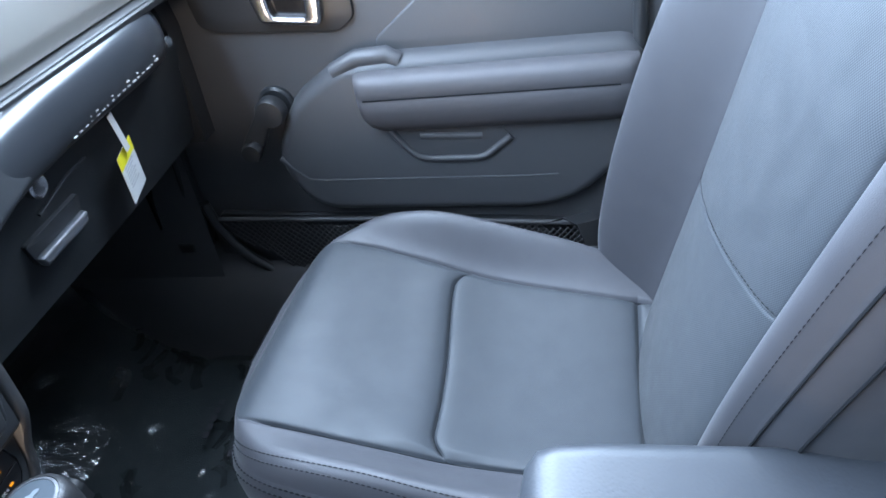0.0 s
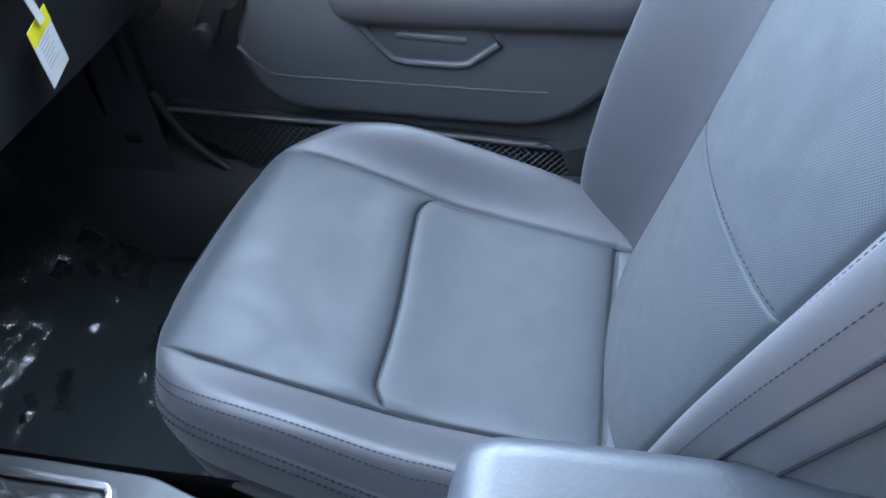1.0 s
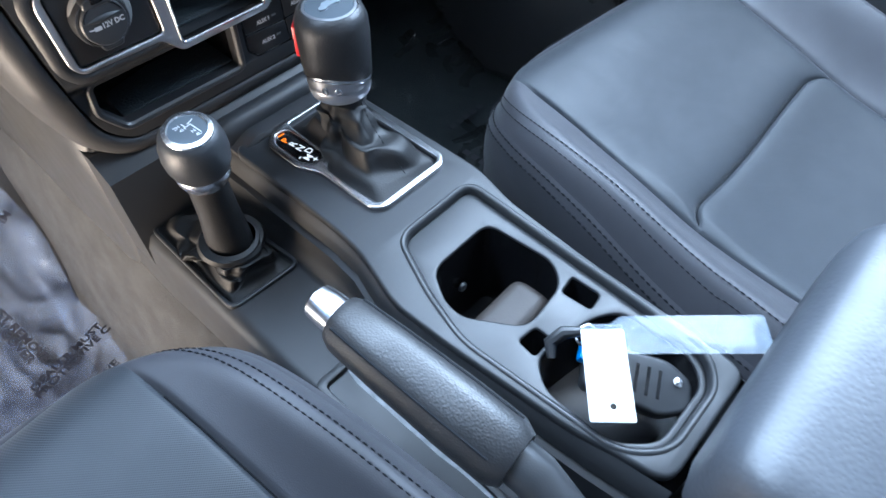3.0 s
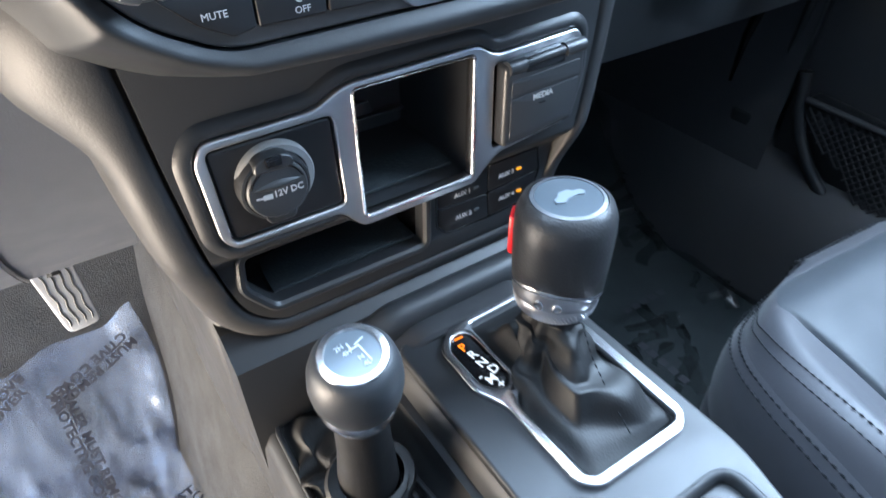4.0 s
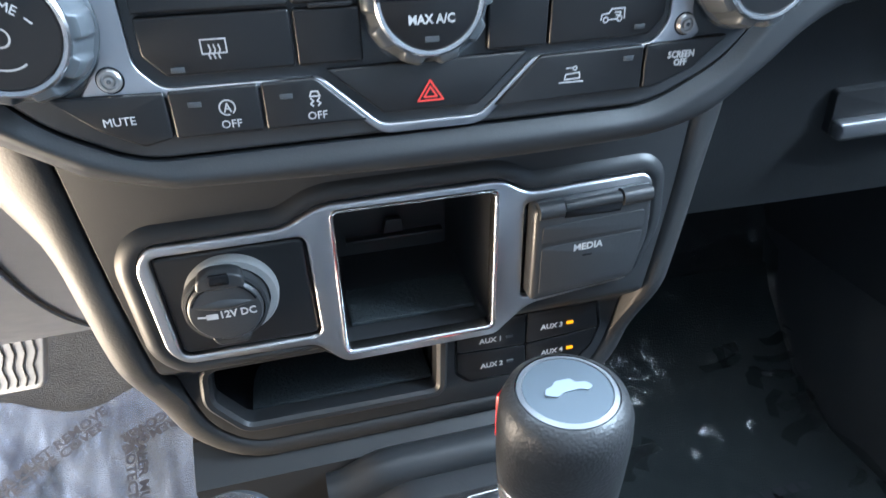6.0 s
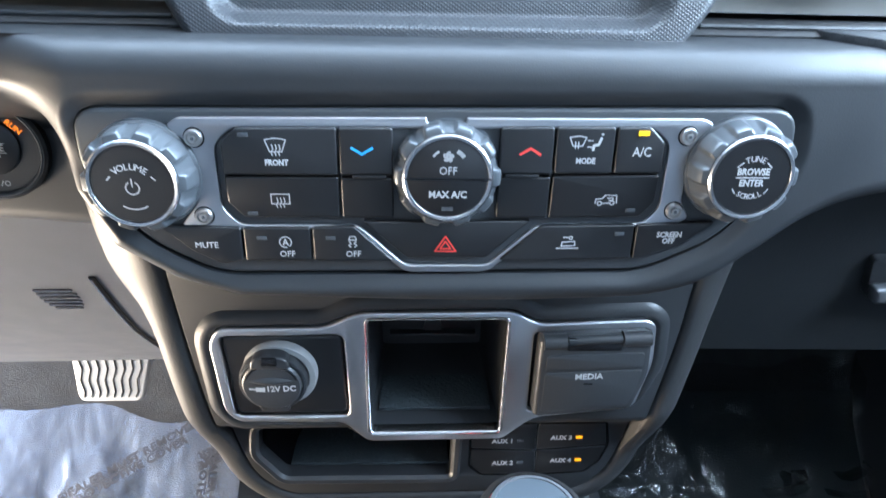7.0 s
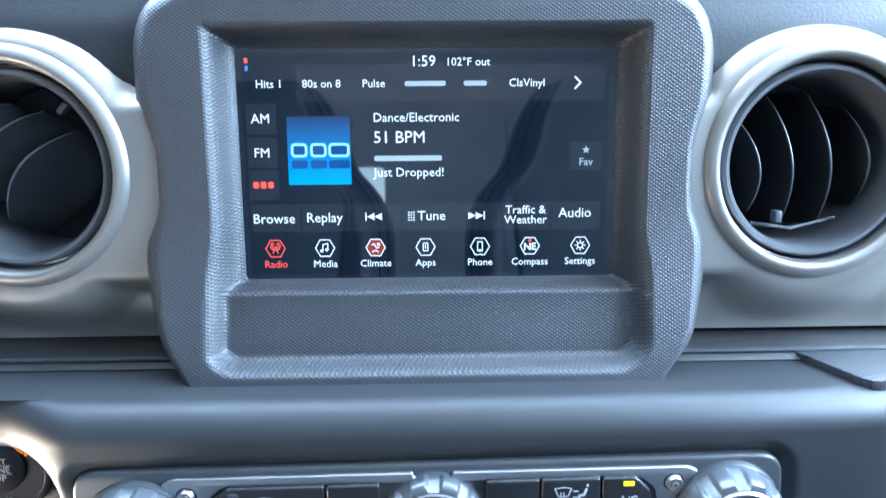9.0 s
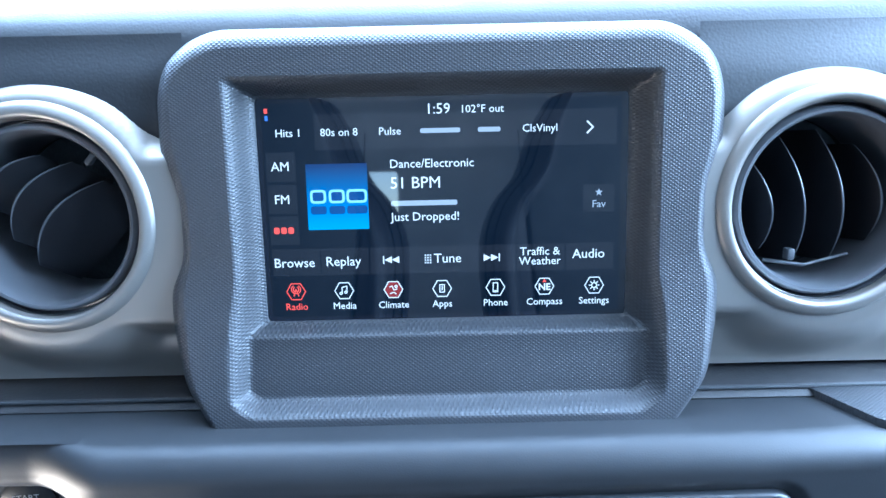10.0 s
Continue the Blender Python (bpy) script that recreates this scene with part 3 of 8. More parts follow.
# ---- touch screen and its knurled housing ----
def screen_unit():
    unit = thing("screen_housing", "knurled dark grey housing round a lit radio touch screen", "screen housing")
    outer = [(-0.119, 0.086), (-0.115, 0.099), (-0.106, 0.107), (-0.094, 0.112), (0.093, 0.112), (0.106, 0.106), (0.114, 0.097), (0.118, 0.083), (0.118, 0.062), (0.1115, 0.045), (0.1115, 0.018),
             (0.118, 0.004), (0.117, -0.012), (0.111, -0.038), (0.093, -0.060), (-0.099, -0.060), (-0.113, -0.037), (-0.119, -0.012), (-0.120, 0.003), (-0.1135, 0.018), (-0.1135, 0.043), (-0.120, 0.060)]
    outer = [p for p in reversed(outer)]
    back = rays(rounded(outer, 0.006), (0, 0.02), 480)
    # front edge: evened sides
    rim = [(-0.110, 0.084), (-0.105, 0.095), (-0.090, 0.1025), (0.089, 0.1025), (0.104, 0.095), (0.109, 0.084), (0.109, 0.062), (0.1045, 0.045), (0.1045, 0.018), (0.109, 0.004), (0.1055, -0.034), (0.090, -0.0575), (-0.095, -0.0575), (-0.1070, -0.033), (-0.110, 0.004), (-0.1055, 0.018), (-0.1055, 0.045), (-0.110, 0.062)]
    rim = rays(rounded([p for p in reversed(rim)], 0.008), (0, 0.02), 480)
    floor_ = rays(rect(-0.0790, -0.0125, 0.0785, 0.0835, 0.0015, 3), (0, 0.02), 480)

    def flange(y):
        # the face leans out towards the bottom
        return 0.0140 + 0.010 * smooth(0.02, -0.06, y)

    def front(loop, drop):
        return [(p[0], p[1], flange(p[1]) - drop) for p in loop]

    def ease(t):
        t = max(0.0, min(1.0, t))
        return t + 0.16 * math.sin(2 * math.pi * t) * -0.5

    def relief(x, y):
        """Slanted walls round the glass, a shallow pocket with rounded ends under it."""
        top = flange(y)
        wide = 0.0885 + 0.0030 * smooth(0.012, -0.014, y)
        side = (abs(x) - 0.0788) / (wide - 0.0788)
        glass_wall = 0.0012 + (top - 0.0012) * ease(max(side, (y - 0.0833) / 0.0080))
        if y >= -0.0123:
            return min(top, glass_wall)
        # signed distance to the pocket's rounded edge
        qx, qy = abs(x + 0.001) - 0.0915 + 0.014, abs(y + 0.018) - 0.0310 + 0.014
        d = math.hypot(max(qx, 0.0), max(qy, 0.0)) + min(max(qx, qy), 0.0) - 0.014
        floor_w = 0.0105 + 0.0030 * smooth(-0.018, -0.046, y)
        pocket = floor_w + (top - floor_w) * smooth(-0.0065, 0.0005, d)
        pocket = 0.0012 + (pocket - 0.0012) * ease((-0.0123 - y) / 0.0055)
        return min(top, max(glass_wall, pocket)) if d < 0.0005 else top

    def mixed(a, b, k):
        return [a[i].lerp(b[i], k) for i in range(len(a))]

    loops = [at_height(back, -0.03), at_height(back, -0.004), front(mixed(back, rim, 0.05), 0.012), front(mixed(back, rim, 0.3), 0.0055), front(mixed(back, rim, 0.65), 0.0015), front(rim, 0.0)]
    for k in range(1, 73):
        loops.append([(p[0], p[1], relief(p[0], p[1])) for p in mixed(rim, floor_, k / 72)])
    loops.append(at_height(floor_, -0.004))
    part("bezel", loft(loops, True, True, False), KNURL, unit, "diamond-knurled dark grey bezel", m=SCREEN, angle=70)
    glass = material("screen_glass", (0.004, 0.006, 0.012), 0.02, bump=0.0, spread=0.05, spec=0.6)
    part("glass", plate([rect(-0.0800, -0.0145, 0.0795, 0.0845)], -0.002, 0.0008), glass, unit, "glossy black screen glass", m=SCREEN)
    w0 = 0.0009
    text = glowing("screen_white", (0.80, 0.90, 1.0), 0.105)
    dim = glowing("screen_grey", (0.35, 0.42, 0.52), 0.11)
    tile = glowing("screen_tile", (0.020, 0.028, 0.045), 0.055)
    deep = glowing("screen_field", (0.002, 0.010, 0.026), 0.05)
    hot = glowing("screen_red", (1.0, 0.10, 0.08), 0.11)
    hotdim = glowing("screen_dim_red", (0.42, 0.05, 0.05), 0.06)

    def tileat(x0, y0, x1, y1, mat=tile, lift=0.0):
        part("tile", plate([rect(x0, y0, x1, y1)], w0 + lift, w0 + lift + 0.00006), mat, unit, m=SCREEN)

    tileat(-0.0765, -0.0105, 0.0755, 0.0815, deep, -0.00005)
    tileat(-0.0545, 0.0618, 0.0735, 0.0768)
    for k in range(7):
        tileat(-0.0755 + k * 0.0213, 0.0078, -0.0755 + k * 0.0213 + 0.0207, 0.0196)
    for y in (0.0487, 0.0350, 0.0215):
        tileat(-0.0757, y, -0.0632, y + 0.0125)
    tileat(0.0595, 0.0330, 0.0730, 0.0448)
    # station picture: blue fade with light outline letters
    art = bpy.data.materials.new("station_picture")
    art.use_nodes = True
    n, l = nodes_of(art)
    b = n["Principled BSDF"]
    co, sp, mr = n.new("ShaderNodeTexCoord"), n.new("ShaderNodeSeparateXYZ"), n.new("ShaderNodeMapRange")
    cr = n.new("ShaderNodeValToRGB")
    mr.inputs[1].default_value, mr.inputs[2].default_value = 0.949, 0.978
    l.new(co.outputs["Object"], sp.inputs[0])
    l.new(sp.outputs[2], mr.inputs[0])
    l.new(mr.outputs[0], cr.inputs[0])
    cr.color_ramp.elements[0].color, cr.color_ramp.elements[1].color = (0.02, 0.36, 0.80, 1), (0.005, 0.02, 0.10, 1)
    e = cr.color_ramp.elements.new(0.30)
    e.color = (0.01, 0.22, 0.62, 1)
    l.new(cr.outputs[0], b.inputs["Emission Color"])
    b.inputs["Base Color"].default_value, b.inputs["Emission Strength"].default_value = (0.0, 0.002, 0.005, 1), 0.11
    part("station_picture", plate([rect(-0.0590, 0.0278, -0.0328, 0.0560)], w0, w0 + 0.00008), art, unit, "blue station picture", m=SCREEN)
    cyan = glowing("screen_cyan", (0.35, 0.75, 1.0), 0.11)
    shade = glowing("screen_deep_blue", (0.01, 0.07, 0.25), 0.10)
    # plain rounded shapes stand for the station's mark, with a dim mirror image below
    for k, wide in ((-1, 0.0034), (0, 0.0034), (1, 0.0044)):
        x = -0.0462 + k * 0.0080 + (0.0006 if k == 1 else 0.0)
        ring_ = rounded([(x - wide, 0.0392), (x + wide, 0.0392), (x + wide, 0.0450), (x - wide, 0.0450)], 0.0018)
        hole_ = rounded([(x - wide + 0.0010, 0.0402), (x + wide - 0.0010, 0.0402), (x + wide - 0.0010, 0.0440), (x - wide + 0.0010, 0.0440)], 0.0010)
        part("mark", plate([ring_, hole_], w0 + 0.0001, w0 + 0.0003), cyan, unit, m=SCREEN)
        part("mark", plate([hole_], w0 + 0.0001, w0 + 0.0002), shade, unit, m=SCREEN)
        part("mark", plate([rect(x - wide, 0.0345, x + wide, 0.0380, 0.0012)], w0 + 0.0001, w0 + 0.0002), shade, unit, m=SCREEN)

    def say(words, x, y, size, mat=text, align="CENTER", bold=0.0):
        writing(words, size, SCREEN, mat, unit, x=x, y=y, lift=w0 + 0.0002, align=align, bold=bold)

    say("1:59", -0.002, 0.0778, 0.0062)
    say("102°F out", 0.0165, 0.0775, 0.0046)
    for words, x in (("Hits 1", -0.0655), ("80s on 8", -0.0440), ("Pulse", -0.0225), ("ClsVinyl", 0.0410)):
        say(words, x, 0.0690, 0.0046)
    strokes([[(-1.2, 2.4), (1.2, 0), (-1.2, -2.4)]], 0.0007, SCREEN, text, unit, x=0.0622, y=0.0690, lift=w0 + 0.0002)
    for x, w in ((-0.0012, 0.0085), (0.0195, 0.0048)):
        part("text_bar", plate([rect(x - w, 0.0680, x + w, 0.0700, 0.0008)], w0 + 0.0002, w0 + 0.0003), dim, unit, m=SCREEN)
    say("AM", -0.0697, 0.0550, 0.0055)
    say("FM", -0.0697, 0.0410, 0.0055)
    for k in (-1, 0, 1):
        part("mark", plate([rect(-0.0697 + k * 0.0031 - 0.0012, 0.0264, -0.0697 + k * 0.0031 + 0.0012, 0.0292, 0.0008)], w0 + 0.0002, w0 + 0.0003), hot, unit, m=SCREEN)
    say("Dance/Electronic", -0.0232, 0.0552, 0.0052, text, "LEFT")
    say("51 BPM", -0.0232, 0.0470, 0.0070, text, "LEFT")
    part("text_bar", plate([rect(-0.0230, 0.0374, 0.0055, 0.0396, 0.0009)], w0 + 0.0002, w0 + 0.0003), dim, unit, m=SCREEN)
    say("Just Dropped!", -0.0232, 0.0325, 0.0052, text, "LEFT")
    say("Fav", 0.0663, 0.0363, 0.0045, dim)
    star = [(1.7 * math.sin(radians(36 * k)) * (1 if k % 2 == 0 else 0.42), 1.7 * math.cos(radians(36 * k)) * (1 if k % 2 == 0 else 0.42)) for k in range(10)]
    part("star", plate([[Vector((0.0663 + x * 0.001, 0.0414 + y * 0.001)) for x, y in star]], w0 + 0.0001, w0 + 0.0003), dim, unit, m=SCREEN)
    say("Browse", -0.0660, 0.0133, 0.0058)
    say("Replay", -0.0447, 0.0136, 0.0058)
    say("Tune", 0.0008, 0.0140, 0.0058)
    for i in range(3):
        for j in range(4):
            strokes([[(0, 0), (0.25, 0)]], 0.0006, SCREEN, text, unit, name="dot", x=-0.0090 + i * 0.0011, y=0.0157 - j * 0.0011, lift=w0 + 0.0002)
    say("Traffic &\nWeather", 0.0410, 0.0141, 0.0050)
    say("Audio", 0.0622, 0.0147, 0.0058)
    for x, s in ((-0.0235, -1), (0.0197, 1)):
        tri = []
        for k in (-1.6, 1.6):
            q = [(k - 1.6 * s, 1.5), (k - 1.6 * s, -1.5), (k + 1.6 * s, 0)]
            tri.append(plate([[Vector((x + a * 0.001, 0.0140 + b_ * 0.001)) for a, b_ in q]], w0 + 0.0001, w0 + 0.0003))
        part("skip_sign", merged(tri), text, unit, m=SCREEN)
        strokes([[(3.6 * s, 1.6), (3.6 * s, -1.6)]], 0.0005, SCREEN, text, unit, x=x, y=0.0140, lift=w0 + 0.0002)
    hexagon = [(4.1 * math.cos(radians(60 * k)), 4.1 * math.sin(radians(60 * k))) for k in range(7)]
    icons = {
        "Radio": (-0.0660, hot, [[(-1.1, -2), (0, 1), (1.1, -2)], [(-0.6, -0.8), (0.6, -0.8)], arc(0, 1, 1.2, 120, 240, 5), arc(0, 1, 1.2, -60, 60, 5), arc(0, 1, 2.0, 125, 235, 5), arc(0, 1, 2.0, -55, 55, 5)]),
        "Media": (-0.0449, text, [[(-0.9, -1.2), (-0.9, 1.5), (1.2, 2.0), (1.2, -0.7)], arc(-1.4, -1.2, 0.5, 0, 360, 8), arc(0.7, -0.7, 0.5, 0, 360, 8)]),
        "Climate": (-0.0233, text, [[(-1.6, 1.2), (-0.6, 1.6), (0.3, -0.2), (1.6, 0.2)], [(-1.5, -1.8), (0.2, -1.2), (1.2, -2)], arc(1.2, 1.4, 0.5, 0, 360, 8)]),
        "Apps": (-0.0019, text, [[(-1, 1.5), (-1, -1.6), (1, -1.6), (1, 1.5)], [(-1, 1.7), (1, 1.7)], [(0, -0.6), (0, 1.0)]]),
        "Phone": (0.0215, text, [[(-1, -2), (-1, 2), (1, 2), (1, -2), (-1, -2)], [(-0.4, -1.5), (0.4, -1.5)]]),
        "Compass": (0.0430, text, []),
        "Settings": (0.0648, text, [arc(0, 0, 1.1, 0, 360, 12)] + [[(1.5 * math.cos(radians(45 * k)), 1.5 * math.sin(radians(45 * k))), (2.2 * math.cos(radians(45 * k)), 2.2 * math.sin(radians(45 * k)))] for k in range(8)]),
    }
    for word, (x, mat, lines) in icons.items():
        if word == "Climate":
            part("hexagon_fill", plate([[Vector((x + a * 0.001, 0.0007 + b_ * 0.001)) for a, b_ in hexagon[:6]]], w0 + 0.00005, w0 + 0.0001), hotdim, unit, m=SCREEN)
        strokes([hexagon] + lines, 0.00042, SCREEN, mat, unit, name="icon", x=x, y=0.0007, lift=w0 + 0.0002)
        say(word, x, -0.0062, 0.0043, mat)
    say("NE", 0.0430, 0.0003, 0.0042, text, bold=0.0001)
    part("needle", plate([[Vector((0.0430, 0.0041)), Vector((0.0422, 0.0026)), Vector((0.0438, 0.0026))]], w0 + 0.0001, w0 + 0.0003), hot, unit, m=SCREEN)
    tileat(-0.0752, 0.0775, -0.0738, 0.0795, hot, 0.0001)
    tileat(-0.0750, 0.0745, -0.0738, 0.0765, glowing("screen_blue", (0.1, 0.25, 0.9), 0.1), 0.0001)
    return unit


screen_unit()


# ---- centre stack: brow, climate panel, lower panel ----
CLIMATE_EDGE = rounded([(-0.139, 0.014), (-0.118, -0.013), (-0.092, -0.027), (0.084, -0.026), (0.113, -0.012), (0.1385, 0.018), (0.1365, 0.043), (-0.1385, 0.040)], 0.010, 6)


def brow():
    """One padded skin: flat shelf under the screen, its rolled front, the surround of the climate panel and the set-back driver side."""
    hole = np.array([(p[0], p[1]) for p in offset(CLIMATE_EDGE, 0.0008)])
    pad = np.array([(-0.147, 0.20), (-0.1485, 0.030), (-0.147, 0.006), (-0.136, -0.018), (-0.112, -0.033), (-0.085, -0.043), (0.5, -0.08), (0.5, 0.20)])

    def nearest(poly, p):
        a, b = poly, np.roll(poly, -1, 0)
        ab = b - a
        k = np.clip(((p[:, None] - a) * ab).sum(2) / (ab * ab).sum(1), 0, 1)
        q = a + ab * k[..., None]
        d = np.hypot(*np.moveaxis(p[:, None] - q, 2, 0))
        best = d.argmin(1)
        rows_ = np.arange(len(p))
        cross = ((a[:, 1] > p[:, None, 1]) != (b[:, 1] > p[:, None, 1])) & (p[:, None, 0] < a[:, 0] + (p[:, None, 1] - a[:, 1]) * ab[:, 0] / np.where(ab[:, 1] == 0, 1e-12, ab[:, 1]))
        inside = cross.sum(1) % 2 == 1
        return q[rows_, best], np.where(inside, -1, 1) * d[rows_, best]

    def ease(a, b, v):
        k = np.clip((v - a) / (b - a), 0, 1)
        return k * k * (3 - 2 * k)

    radius, turn0 = 0.0135, 0.0505
    quarter = radius * math.pi / 2
    xs = np.concatenate([np.linspace(-0.62, -0.20, 16)[:-1], np.linspace(-0.20, 0.20, 331)[:-1], np.linspace(0.20, 0.285, 30)])
    low = np.array([flow([(-0.62, -0.030), (-0.22, -0.030), (-0.16, -0.034), (-0.12, -0.0405), (-0.08, -0.0420), (0.075, -0.0410), (0.108, -0.0350), (0.130, -0.0210), (0.150, -0.0060), (0.172, 0.0030), (0.21, 0.0065), (0.30, 0.0065)], x) for x in xs])
    back = np.array([flow([(-0.62, 0.008), (-0.34, 0.008), (-0.18, 0.0), (0.11, 0.0), (0.15, 0.0012), (0.18, 0.0035), (0.21, 0.0098), (0.25, 0.0220), (0.285, 0.034)], x) for x in xs])
    rise = np.concatenate([np.linspace(0, 1, 82)[:-1], 1 + np.linspace(0, 1, 25)[:-1], 2 + np.linspace(0, 1, 9)])
    X, R = np.meshgrid(xs, rise, indexing="ij")
    L, B = low[:, None] + 0 * R, back[:, None] + 0 * R
    s_ = np.where(R <= 1, L + (turn0 - L) * R, turn0 + np.clip(R - 1, 0, 1) * quarter + np.clip(R - 2, 0, 1) * 0.038)
    flat = np.stack([X.ravel(), s_.ravel()], 1)
    on, d_in = nearest(hole, flat)
    count = len(rise)
    keep = []
    for i in range(len(xs) - 1):
        for j in range(count - 1):
            f = (i * count + j, (i + 1) * count + j, (i + 1) * count + j + 1, i * count + j + 1)
            if sum(d_in[k] for k in f) > 0:
                keep.append(f)
    # vertices round the opening move onto its outline
    uses = {}
    for f in keep:
        for a, b in zip(f, f[1:] + f[:1]):
            e = (min(a, b), max(a, b))
            uses[e] = uses.get(e, 0) + 1
    rim = {k for e, n in uses.items() if n == 1 for k in e if abs(d_in[k]) < 0.003}
    for k in rim:
        flat[k] = on[k]
    d_in = np.maximum(0.0, nearest(hole, flat)[1])
    d_pad = nearest(pad, flat)[1]
    x, s_, B, L = flat[:, 0], flat[:, 1], B.ravel(), L.ravel()
    a = np.clip((s_ - turn0) / radius, 0, math.pi / 2)
    front = 0.5585 + (np.minimum(s_, turn0) + 0.03) * 0.085
    y = front + radius * (1 - np.cos(a)) + np.maximum(0, s_ - turn0 - quarter) + B
    z = np.where(s_ < turn0, 0.81 + s_, 0.81 + turn0 + radius * np.sin(a))
    y += 0.0034 * (1 - ease(-0.001, 0.0062, d_in))
    y += (0.0125 + 0.0430 * ease(0.859, 0.825, z)) * ease(-0.011, 0.026, d_pad) * np.where(s_ < turn0, 1, np.cos(a) ** 0.5)
    under = np.clip(1 - (s_ - L) / 0.0095, 0, 1)
    y += 0.0110 * (1 - np.sqrt(np.maximum(0.0, 1 - under**2)))
    bm = bmesh.new()
    used = sorted({k for f in keep for k in f})
    vs = {k: bm.verts.new((x[k], y[k], z[k])) for k in used}
    for f in keep:
        bm.faces.new([vs[k] for k in f])
    # the opening's wall and the underside turn back into the dash
    for a_, b_ in [e for e, n in uses.items() if n == 1]:
        if a_ in rim and b_ in rim:
            shift = Vector((0, 0.018, 0))
        elif a_ % count == 0 and b_ % count == 0:
            shift = Vector((0, 0.050, -0.002))
        else:
            continue
        far = [bm.verts.new(vs[k].co + shift) for k in (b_, a_)]
        bm.faces.new([vs[a_], vs[b_]] + far)
    bmesh.ops.remove_doubles(bm, verts=bm.verts, dist=2e-5)
    bmesh.ops.recalc_face_normals(bm, faces=bm.faces)
    part("brow", bm, FASCIA, DASH, "soft black padded shelf and surround of the climate controls", angle=50)


brow()


def star_knob(name, x, y, r, depth, lobes, label, facelabel, base=0.0, tilt=0.0):
    """A rotary knob: lobed grey collar, chrome rim, black face."""
    knob = thing(name, label, "knob", "climate panel knobs")
    m = PANEL @ Matrix.Translation((x, y, base))

    def ring(rad, w, lobe):
        out = []
        for k in range(240):
            a = 2 * math.pi * k / 240
            wave = smooth(0.18, 0.62, 0.5 + 0.5 * math.cos(a * lobes))
            q = rad - lobe * (1 - wave)
            out.append((q * math.cos(a), q * math.sin(a), w))
        return out

    part("skirt", loft([ring(r * 1.24, 0.0, 0), ring(r * 1.235, depth * 0.18, 0), ring(r * 1.20, depth * 0.34, 0), ring(r * 1.12, depth * 0.40, 0), ring(r * 0.95, depth * 0.44, 0)]), RING, knob, "grey knob skirt", m=m)
    part("grip", loft([ring(r * 1.17, depth * 0.34, r * 0.02), ring(r * 1.165, depth * 0.46, r * 0.04), ring(r * 1.155, depth * 0.64, r * 0.09), ring(r * 1.13, depth * 0.80, r * 0.12), ring(r * 1.08, depth * 0.89, r * 0.10), ring(r * 0.99, depth * 0.93, r * 0.02), ring(r * 0.94, depth * 0.93, 0)], True, False, False), RING, knob, "lobed grey grip", m=m)
    part("rim", lathe([(r * 0.955, depth * 0.86), (r * 0.955, depth * 0.96), (r * 0.92, depth * 1.0), (r * 0.86, depth * 0.99), (r * 0.84, depth * 0.95)], 72), CHROME, knob, "satin chrome rim", m=m)
    part("face", lathe([(r * 0.845, depth * 0.90), (r * 0.845, depth * 0.955), (r * 0.825, depth * 0.975), (0.0001, depth * 0.985)], 64), BUTTON, knob, facelabel, m=m)
    return knob, m @ Matrix.Translation((0, 0, depth * 0.986))


def tipped(y0, k):
    """A key face leaning back about a line at y0."""
    return Matrix(((1, 0, 0, 0), (0, 1, 0, 0), (0, -k, 1, k * y0), (0, 0, 0, 1)))


TIP_UP, TIP_LOW = tipped(0.0245, 0.06), tipped(0.0045, -0.05)
# the keys stand proud of the trim plate
BUTTONS = PANEL @ Matrix.Translation((0, 0.0025, 0.0055)) @ Matrix.Diagonal((0.972, 0.96, 1, 1))


def arc_writing(words, size, m, mat, parent, radius, y, spread, under=False, bold=0.0):
    """Words bent round a circle of the given radius about (0, y)."""
    count = len(words)
    for k, c in enumerate(words):
        a = radians(spread * (k / (count - 1) - 0.5))
        if under:
            q = m @ Matrix.Translation((math.sin(a) * radius, y - math.cos(a) * radius, 0)) @ Matrix.Rotation(a, 4, "Z")
        else:
            q = m @ Matrix.Translation((math.sin(a) * radius, y + math.cos(a) * radius, 0)) @ Matrix.Rotation(-a, 4, "Z")
        writing(c, size, q, mat, parent, bold=bold)


